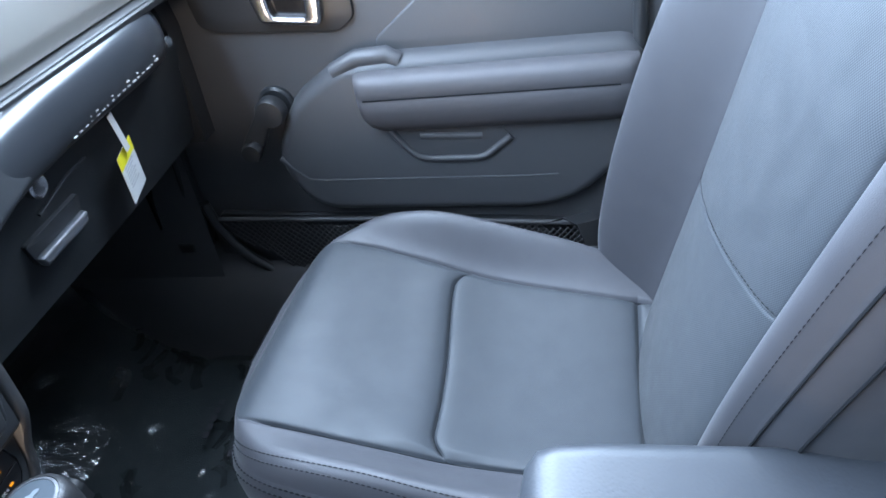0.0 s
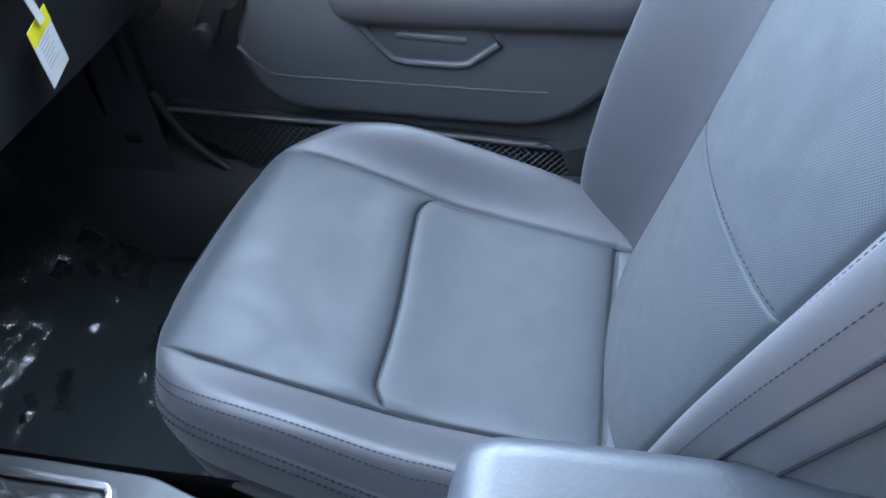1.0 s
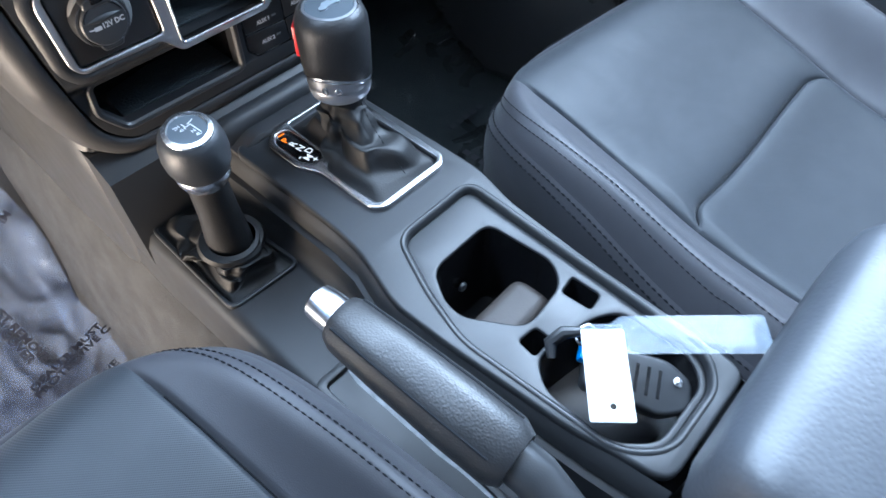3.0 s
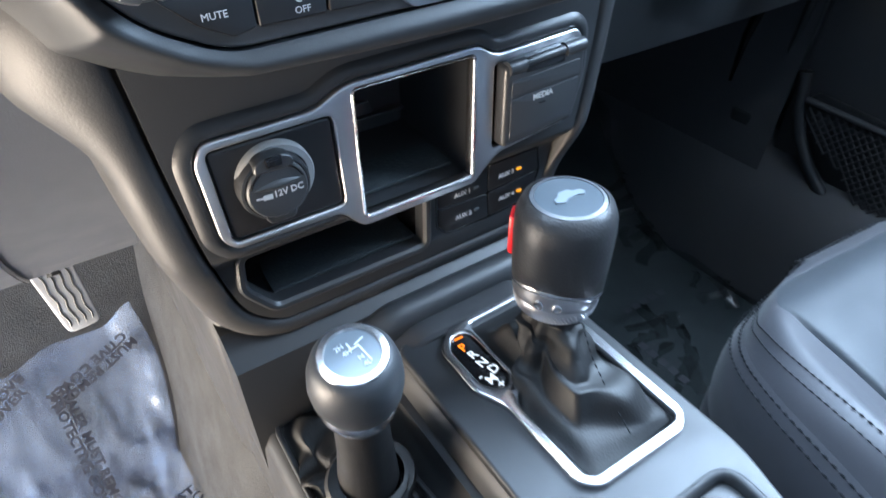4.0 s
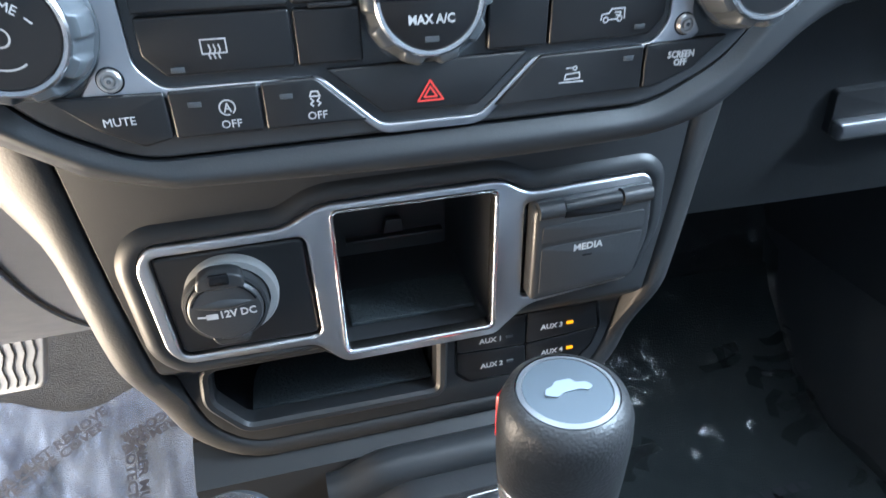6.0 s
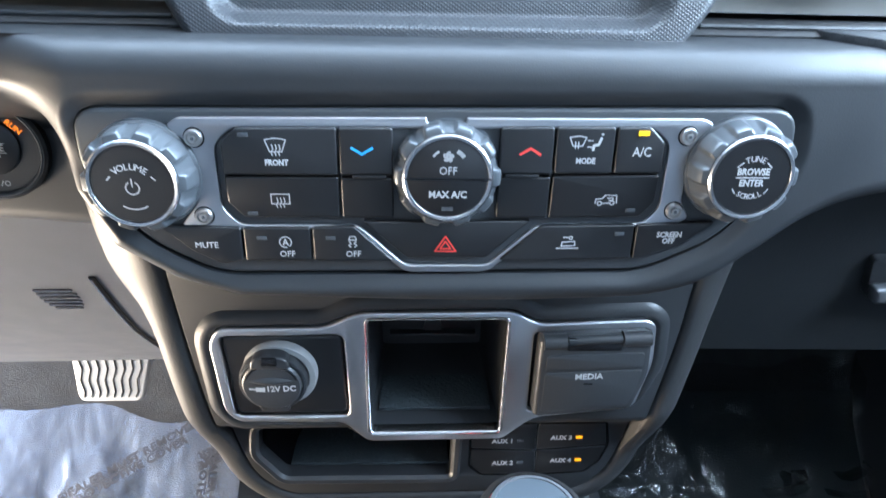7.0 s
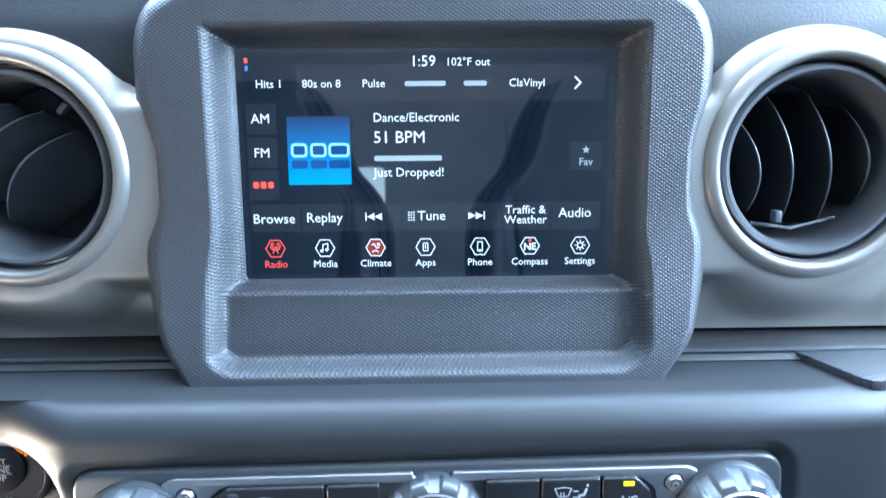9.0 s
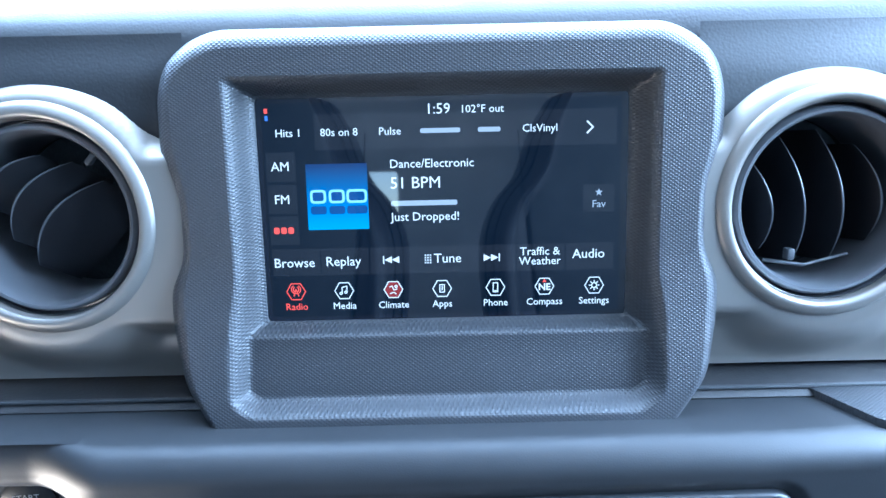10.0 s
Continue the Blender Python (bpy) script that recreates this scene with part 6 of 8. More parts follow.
def gear_lever():
    lever = thing("gear_lever", "automatic gear lever with black leather knob and knurled silver collar", "gear lever")
    hole = rounded([(0.0128, 0.1085), (0.066, 0.110), (0.0645, -0.009), (0.004, -0.0125), (0.000, 0.043), (0.0125, 0.056)], 0.004)
    folded_boot(lever, hole, -0.001, (0.0365, 0.060, 0.050), 0.0130, TOP, 3, 0.0058, 3, "folded black leather gaiter")
    seam = [TOP @ Vector(p) for p in ((0.0365, 0.043, 0.050), (0.036, 0.030, 0.030), (0.035, 0.012, 0.014), (0.034, -0.006, 0.003))]
    part("stitching", stitches(seam, 0.003, 0.0015, 0.0005, (0, -0.002, 0.001)), THREAD, lever)
    m = pose(0.0378, 0.513, 0.635, 0, 0, 0) @ Matrix.Diagonal((0.855, 0.855, 1, 1))
    low = m @ Matrix.Translation((0, 0, -0.005))
    part("collar", lathe([(0.0200, 0.0), (0.0235, 0.0008), (0.0255, 0.003), (0.0268, 0.0085), (0.0262, 0.0105), (0.0275, 0.0120), (0.0277, 0.0150), (0.0272, 0.0225), (0.0250, 0.0240)], 72), SATIN, lever, "satin silver collar", m=low)
    teeth = []
    for row in range(4):
        for k in range(72):
            a = 2 * math.pi * (k + 0.5 * (row % 2)) / 72
            r, z = 0.0252 + row * 0.00036, 0.0026 + row * 0.0017
            bm = bmesh.new()
            q = Matrix.Rotation(a, 4, "Z") @ Matrix.Translation((r, 0, z))
            pts = [(0, -0.0011, 0), (0, 0, -0.0009), (0, 0.0011, 0), (0, 0, 0.0009)]
            ring = [bm.verts.new(q @ Vector(p)) for p in pts]
            tip = bm.verts.new(q @ Vector((0.0009, 0, 0)))
            for i in range(4):
                bm.faces.new((ring[i], ring[(i + 1) % 4], tip))
            teeth.append(bm)
    part("knurling", merged(teeth), SATIN, lever, "diamond knurling", m=low, angle=10)
    def collar_dip(a):
        # the leather edge rises over the screws
        return 0.0085 * max(0.0, math.cos(a - radians(212))) ** 1.5

    prof = [(0.0268, 0.0100), (0.0284, 0.0118), (0.0292, 0.0260), (0.0296, 0.0370), (0.0297, 0.0450), (0.0290, 0.0540), (0.0263, 0.0600), (0.0225, 0.0622)]
    count, loops = 72, []
    for r, z in prof:
        loop = []
        for k in range(count):
            a = 2 * math.pi * k / count
            dip = collar_dip(a) if z < 0.0125 else 0.0
            loop.append((r * math.cos(a), r * math.sin(a), z + dip))
        loops.append(loop)
    part("knob", loft(loops), GRIP, lever, "black grained leather knob", m=m, angle=70)
    wave = []
    for r, z in ((0.0270, 0.0128), (0.0284, 0.0140), (0.0288, 0.0156), (0.0280, 0.0172)):
        wave.append([(r * math.cos(2 * math.pi * k / count), r * math.sin(2 * math.pi * k / count), z + collar_dip(2 * math.pi * k / count)) for k in range(count)])
    part("collar_lip", loft(wave), CHROME, lever, "wavy bright lip under the leather", m=low, angle=60)
    part("cap_ring", lathe([(0.0222, 0.0608), (0.0218, 0.0622), (0.0196, 0.0628), (0.0192, 0.0620)], 64), BEZEL, lever, "grey cap ring", m=m)
    part("cap", lathe([(0.0194, 0.0615), (0.0192, 0.0624), (0.0001, 0.0630)], 64), DISC, lever, "blue-grey cap disc", m=m)
    emblem = [(-11, -2), (-9.5, 1.5), (-6, 2.5), (-4, 5), (3, 5), (4.5, 2.2), (9, 1.6), (11, -1.6), (8, -3.6), (5, -1.8), (-3, -2.2), (-6, -4.2)]
    part("emblem", plate([rounded([Vector((x * 0.001, y * 0.001)) for x, y in emblem], 0.0012, 3)], 0.0628, 0.0635), EMBLEM, lever, "plain pale emblem shape", m=m)
    part("button", box(-0.0320, -0.0050, 0.025, -0.0275, 0.0085, 0.0490, 0.0018), RED, lever, "red release button", m=m @ Matrix.Rotation(radians(-48), 4, "Z"))
    for a in (205, 228):
        q = low @ Matrix.Rotation(radians(a), 4, "Z") @ Matrix.Translation((0.0274, 0, 0.0150)) @ Matrix.Rotation(radians(90), 4, "Y")
        part("collar_screw", lathe([(0.0030, 0), (0.0030, 0.0008), (0.0024, 0.0013), (0.0017, 0.0013), (0.0015, 0.0004), (0.0001, 0.0004)], 18), CHROME, lever, m=q)


gear_lever()


def transfer_lever():
    lever = thing("transfer_lever", "short transfer case lever with round black knob and chrome shift pattern", "gear lever")
    hole = rounded([(-0.108, 0.040), (-0.050, 0.038), (-0.062, 0.158), (-0.086, 0.164), (-0.106, 0.150)], 0.006)
    part("boot_frame", plate([offset(hole, 0.0035) if sum(hole[i - 1][0] * hole[i][1] - hole[i][0] * hole[i - 1][1] for i in range(len(hole))) > 0 else offset(hole, 0.0035), hole], 0.0, 0.0055, 0.0012, 2), HARD, lever, "black gaiter frame", m=DECK)
    folded_boot(lever, hole, 0.002, (-0.080, 0.068, 0.034), 0.0205, DECK, 5, 0.0050, 8, "sagging black leather gaiter")
    part("gaiter_fold", lathe([(0.0245, 0.0), (0.0262, 0.004), (0.0245, 0.0075), (0.0185, 0.0085)], 40, 0.85), BOOT, lever, "rolled gaiter fold", m=pose(-0.080, 0.520, 0.549, 14, 4, 0))
    part("sleeve", tube([(-0.080, 0.522, 0.552), (-0.082, 0.515, 0.592), (-0.0845, 0.509, 0.636)], 0.0150, 24, [0.0172, 0.0142, 0.0128]), BOOT, lever, "black leather sleeve")
    m = pose(-0.0845, 0.508, 0.635, 8, -2, 0) @ Matrix.Diagonal((0.95, 0.95, 0.88, 1))
    part("collar", lathe([(0.0130, -0.004), (0.0172, -0.003), (0.0186, 0.0015), (0.0184, 0.0062), (0.0172, 0.0090)], 56), CHROME, lever, "chrome collar", m=m)
    part("knob", lathe([(0.0168, 0.0082), (0.0194, 0.0100), (0.0214, 0.0165), (0.0221, 0.0245), (0.0215, 0.0330), (0.0195, 0.0405), (0.0168, 0.0446), (0.0152, 0.0455)], 64), GRAINED, lever, "round black knob", m=m)
    part("cap_ring", lathe([(0.0162, 0.0446), (0.0156, 0.0464), (0.0128, 0.0470), (0.0120, 0.0458)], 56), CHROME, lever, "chrome cap ring", m=m)
    part("cap", lathe([(0.0126, 0.0452), (0.0124, 0.0460), (0.0001, 0.0462)], 48), DISC, lever, "blue-grey pattern disc", m=m)
    t = m @ Matrix.Translation((0, 0, 0.0464)) @ Matrix.Rotation(radians(8), 4, "Z")
    for words, x, y in (("2H", -0.0035, 0.0055), ("4H", -0.0020, 0.0015), ("N", 0.0015, -0.0040), ("4L", 0.0020, -0.0080)):
        writing(words, 0.0036, t, WHITE, lever, x=x, y=y, lift=0.0001)
    strokes([[(0.5, 5.5), (0.5, 1.8), (4.2, 1.8), (4.2, -8)], [(3.0, 3.0), (8.0, 4.0)]], 0.0007, t, WHITE, lever, lift=0.0001)


transfer_lever()


def hand_brake():
    hb = thing("hand_brake", "black leather hand brake lever with chrome push button", "hand brake")
    a, b = Vector((-0.101, 0.362, 0.641)), Vector((-0.094, 0.235, 0.632))
    way = (b - a).normalized()
    pts = [a + way * 0.006, a + way * 0.012, a + way * 0.04, a + way * 0.085, a + way * 0.112, a + way * 0.120]
    part("grip", tube(pts, 0.0175, 28, [0.0140, 0.0165, 0.0178, 0.0190, 0.0188, 0.0150]), GRIP, hb, "black grained grip")
    for turn in (-1, 1):
        part("seam", tube([p + Vector((turn * 0.0118, 0, 0.0118)) * (r / 0.0168) for p, r in zip(pts[1:-1], (0.0165, 0.0178, 0.0190, 0.0188))], 0.0009, 6), THREAD, hb, "dark grip seam")
    part("push_button", tube([a - way * 0.013, a - way * 0.011, a - way * 0.002, a + way * 0.008], 0.0115, 24, [0.0080, 0.0102, 0.0112, 0.0112]), CHROME, hb, "chrome push button")
    part("lever_arm", tube([a + way * 0.10, a + way * 0.13, Vector((-0.096, 0.12, 0.560))], 0.012, 16), HARD, hb)
    part("slot_surround", plate([rounded([(-0.110, -0.055), (-0.074, -0.055), (-0.078, -0.205), (-0.113, -0.205)], 0.006), rounded([(-0.105, -0.062), (-0.080, -0.062), (-0.083, -0.198), (-0.107, -0.198)], 0.004)], 0.001, 0.007, 0.0015), PLASTIC, hb, m=DECK)
    part("slot_liner", plate([rounded([(-0.105, -0.062), (-0.080, -0.062), (-0.083, -0.198), (-0.107, -0.198)], 0.004)], 0.001, 0.0025), material("worn_grey_liner", (0.20, 0.21, 0.22), 0.6, grain=120, bump=0.8, depth=0.003, spread=0.6, stain=140), hb, "pale worn slot liner", m=DECK)


hand_brake()


def console_box():
    cb = thing("console_armrest", "padded grey armrest lid on the centre console box", "armrest")
    part("box", box(-0.072, -0.48, 0.20, 0.070, 0.168, 0.668, 0.012, 3), HARD, cb, "black storage box")
    loops = []
    sec = rounded([(-0.086, 0.660), (0.086, 0.660), (0.090, 0.690), (0.082, 0.722), (-0.080, 0.722), (-0.088, 0.690)], 0.014, 6)
    for y, k, dz in ((-0.50, 0.97, 0.0), (-0.46, 1.0, 0.0), (0.0, 1.0, 0.0), (0.135, 1.0, -0.001), (0.160, 0.985, -0.003), (0.173, 0.95, -0.007), (0.181, 0.86, -0.012), (0.184, 0.70, -0.018)):
        c = Vector((0.0, 0.692))
        loops.append([(c.x + (p[0] - c.x) * k, y, c.y + (p[1] - c.y) * (k if k > 0.9 else k * 0.85) + dz * 0.4) for p in sec])
    part("lid", loft(loops, True, True, True), ARMREST, cb, "padded grey vinyl lid", angle=70)


console_box()


def keys():
    fob = thing("key_fob", "black car key fob with blue tab lying in the cup holder", "key fob")
    m = pose(0.010, 0.233, 0.574, 8, 10, -63)
    part("body", plate([rounded([(-0.030, -0.016), (0.020, -0.019), (0.036, -0.010), (0.036, 0.008), (0.020, 0.017), (-0.030, 0.014)], 0.006)], 0, 0.012, 0.003, 3), HARD, fob, "black fob body", m=m)
    for k in range(3):
        part("groove", box(0.000 + k * 0.007, -0.010, 0.0115, 0.002 + k * 0.007, 0.008, 0.0124), BLACK, fob, m=m)
    part("blue_tab", box(-0.034, 0.000, 0.002, -0.026, 0.014, 0.011, 0.002), BLUE, fob, "blue tab", m=m)
    part("stud", lathe([(0.0032, 0.011), (0.0030, 0.0130), (0.0001, 0.0138)], 20), CHROME, fob, "chrome stud", m=m @ Matrix.Translation((0.026, 0.004, 0)))
    ring = thing("key_ring", "thin steel key ring through the key tags", "key ring")
    part("loop", tube([(0.004 + 0.007 * math.cos(a), 0.262 + 0.007 * math.sin(a), 0.600 + 0.003 * math.sin(2 * a)) for a in [2 * math.pi * k / 24 for k in range(25)]], 0.0009, 8), CHROME, ring)
    part("clip", tube([(0.004, 0.268, 0.600), (-0.002, 0.276, 0.597), (-0.010, 0.279, 0.592), (-0.016, 0.273, 0.588)], 0.0038, 10, [0.0030, 0.0042, 0.0042, 0.0026]), HARD, ring, "black snap clip")
    tag = thing("key_tag", "white plastic key tag with small punched hole", "key tag")
    m = pose(-0.008, 0.2430, 0.603, 4, -3, -49.5)
    part("card", plate([rect(-0.0125, -0.032, 0.0125, 0.024, 0.0015), disc(0.001, -0.023, 0.0018, 14)], 0, 0.0012, 0.0003), PAPER, tag, "white card", m=m)
    part("clip", box(-0.010, 0.022, 0.0005, 0.006, 0.027, 0.002, 0.0005), FILM_HAZE, tag, m=m)
    strip = thing("clear_key_strip", "hazy clear plastic strip tag lying over the console", "key tag")
    m = pose(0.029, 0.230, 0.606, 0, -6, -50.5)
    part("strip", plate([rounded([(-0.032, 0.006), (-0.022, 0.014), (0.060, 0.014), (0.060, -0.0115), (-0.022, -0.0115), (-0.032, -0.003)], 0.003)], 0, 0.0010, 0.0002), FILM_HAZE, strip, m=m)


keys()


# ---- seats ----
def seat_xy(sx, sy, mirror):
    """Seat plan: sx across from its middle, sy forward, to car x and y."""
    a = radians(-8.5)
    x = 0.292 + sx * math.cos(a) - (sy - 0.25) * math.sin(a)
    y = 0.25 + sx * math.sin(a) * 0.5 + (sy - 0.25) * math.cos(a)
    return (-x if mirror else x), y


def insert_half(sy, sx=1.0):
    return flow([(0.05, 0.118), (0.25, 0.134), (0.42, 0.144), (0.50, 0.140)], sy) - (0.011 if sx < 0 else 0.0)


def groove_line(sx):
    """The cross groove of the cushion insert."""
    edge = 0.134 if sx > 0 else 0.123
    return 0.273 + 0.014 * smooth(-0.06, 0.12, sx) - 0.004 * smooth(0.02, 0.13, -sx) - 0.018 * max(0.0, (abs(sx) - edge + 0.030) / 0.030) ** 2.2


def cushion_z(sx, sy):
    z = flow([(0.02, 0.548), (0.10, 0.549), (0.24, 0.552), (0.33, 0.570), (0.42, 0.584), (0.49, 0.580)], sy)
    half = insert_half(sy, sx)
    t = abs(sx) / half
    z -= 0.016 * (1 - min(1, t) ** 2) * smooth(0.46, 0.30, sy)
    d = abs(sx) - half
    z += flow([(0.03, 0.006), (0.10, 0.024), (0.18, 0.044), (0.28, 0.054), (0.36, 0.040), (0.455, 0.0)], sy) * (0.5 if sx < 0 else 1.0) * smooth(0.0, 0.050, d) * (1 - 0.45 * smooth(0.045, 0.075, d))
    fade = 1 - 0.85 * smooth(0.415, 0.455, sy)  # the side seams run out at the front corners
    z -= fade * (0.0028 * math.exp(-abs(d) / 0.007) + sink(0.0038, 0.0018, d))
    groove = sy - groove_line(sx)
    if abs(sx) < half:
        z += smooth(half, half - 0.012, abs(sx)) * (0.005 * math.exp(-((groove / 0.05) ** 2)) - (0.0065 if groove > 0 else 0.0040) * math.exp(-abs(groove) / (0.011 if groove > 0 else 0.006)) - sink(0.003, 0.0020, groove))
    z -= smooth(half + 0.03, half, abs(sx)) * (0.0014 * math.exp(-abs(sy - 0.476) / 0.005) + sink(0.001, 0.0015, sy - 0.476))
    rear = sy - 0.075
    z -= smooth(half + 0.008, half - 0.006, abs(sx)) * (0.004 * math.exp(-abs(rear) / 0.008) + sink(0.003, 0.0022, rear))
    return z


def seam_steps(marks, count):
    """Steps between marks that crowd towards each mark."""
    out = [marks[0]]
    for a, b in zip(marks, marks[1:]):
        n = max(6, round(count * (b - a) / (marks[-1] - marks[0])))
        for k in range(1, n + 1):
            t = k / n
            out.append(a + (b - a) * (t - 0.8 * math.sin(2 * math.pi * t) / (2 * math.pi)))
    return out


def cushion(seat, mirror, detail):
    nu, nv = detail
    def inside(sx, sy):
        # half width of the top at sy
        return flow([(0.02, 0.186), (0.25, 0.196), (0.38, 0.195), (0.425, 0.186), (0.455, 0.164), (0.475, 0.125), (0.490, 0.06)], sy)

    bm = bmesh.new()
    grid = []
    # columns and rows crowd towards the seams, so that each seam lies on an edge
    half_n = nu // 2
    cols = []
    for i in range(-half_n, half_n + 1):
        k = abs(i) / half_n
        cols.append((math.copysign(1, i) if i else 0, k))
    rows_v = seam_steps([0.02, 0.075, 0.272, 0.476, 0.490], nv)
    for sign, k in cols:
        row = []
        for sy0 in rows_v:
            half, w = insert_half(sy0, sign), inside(0, sy0) - (0.009 if sign < 0 else 0.0)
            half = min(half, w * 0.86)
            if k <= 0.62:
                t = k / 0.62
                sx = half * (1 - (1 - t) ** 1.5)
            else:
                t = (k - 0.62) / 0.38
                sx = half + (w - half) * t ** 1.3
            sx *= sign
            sy = sy0 + (groove_line(sx) - 0.272) * math.exp(-(((sy0 - 0.272) / 0.05) ** 2)) * (1 if abs(sx) < half else 0.3)
            z = cushion_z(sx, sy)
            roll = max(0.0, (abs(sx) / w - 0.85) / 0.15)
            z -= 0.022 * roll**2
            fr = max(0.0, (sy - 0.440) / 0.050)
            z -= 0.024 * fr**2
            row.append((sx, sy, z))
        grid.append(row)
    nu = len(grid) - 1
    nv = len(grid[0]) - 1
    verts = [[bm.verts.new((*seat_xy(p[0], p[1], mirror), p[2])) for p in row] for row in grid]
    tags = bm.faces.layers.int.new("kind")
    for i in range(nu):
        for j in range(nv):
            f = bm.faces.new((verts[i][j], verts[i + 1][j], verts[i + 1][j + 1], verts[i][j + 1]))
            sx = (grid[i][j][0] + grid[i + 1][j + 1][0]) / 2
            sy = (grid[i][j][1] + grid[i + 1][j + 1][1]) / 2
            f[tags] = 0 if abs(cols[i][1] + cols[i + 1][1]) / 2 < 0.62 and rows_v[j] < 0.4755 else 1
    for kind, name, mat in ((0, "cushion_insert", SEATING), (1, "cushion_bolster", BOLSTER)):
        c = bm.copy()
        t = c.faces.layers.int["kind"]
        bmesh.ops.delete(c, geom=[f for f in c.faces if f[t] != kind], context="FACES")
        part(name, c, mat, seat, angle=80)
    bm.free()
    # skirt: follows the top edge and drops to the base
    rim = [(grid[0][j][0], grid[0][j][1], grid[0][j][2]) for j in range(nv + 1)] + [(grid[i][nv][0], grid[i][nv][1], grid[i][nv][2]) for i in range(1, nu)] + [(grid[nu][j][0], grid[nu][j][1], grid[nu][j][2]) for j in range(nv, -1, -1)]

    def ring(grow, drop, flat=None):
        out = []
        for x, y, z in rim:
            c = Vector((x, y - 0.22))
            n = Vector((x / 0.19, max(0.0, (y - 0.32) / 0.17)))
            n = n.normalized() if n.length > 0 else Vector((1, 0))
            q = Vector((x, y)) + n * grow
            out.append((*seat_xy(q.x, q.y, mirror), (z - drop) if flat is None else flat))
        return out

    loops = [ring(0, 0), ring(0.005, 0.006), ring(0.008, 0.016), ring(0.0095, 0.030), ring(0.0095, 0.048), ring(0.0075, 0.066)]
    part("cushion_side", loft(loops, False), BOLSTER, seat, "grey cloth cushion side", angle=80)
    loops = [ring(0.0055, 0.066), ring(0.0085, 0.071), ring(0.0090, 0.085), ring(0.0070, 0.115), ring(0.000, 0.135), ring(-0.02, 0, 0.405), ring(-0.04, 0, 0.33)]
    part("cushion_base", loft(loops, False), BOLSTER, seat, "grey cloth lower side panel", angle=80)
    # seams sunk between the panels
    ys = [0.03 + 0.01 * k for k in range(40)]
    for s in (-1, 1):
        line = [(*seat_xy(s * insert_half(y, s), y, mirror), cushion_z(s * insert_half(y, s), y) + 0.0002) for y in ys]
        part("seam", tube(line, 0.0008, 6), THREAD, seat, "dark cushion seam")
    xs = [-insert_half(0.27, -1) + 0.002 + (insert_half(0.27) + insert_half(0.27, -1) - 0.004) * k / 40 for k in range(41)]
    line = [(*seat_xy(x, groove_line(x), mirror), cushion_z(x, groove_line(x)) + 0.0004) for x in xs]
    part("seam", tube(line, 0.0008, 6), THREAD, seat, "dark cross seam")
    for col in (round(nu * 0.026), round(nu * 0.046)):
        line = [(*seat_xy(p[0], p[1], mirror), p[2] + 0.0006) for p in grid[col]]
        part("stitching", stitches(line, 0.0036, 0.0016, 0.0006), THREAD, seat, "double edge stitching")
    # piped and stitched edge
    for grow, drop in ((0.0030, 0.0035), (0.0075, 0.0090)):
        if not mirror:
            line = [Vector(p) for p in ring(grow, drop)]
            part("stitching", stitches(line[int(nv * 0.1):], 0.0040, 0.0018, 0.0009, (0, 0, 0.0010)), THREAD, seat, "dark edge stitching")


BACK_LEAN = math.tan(radians(11))


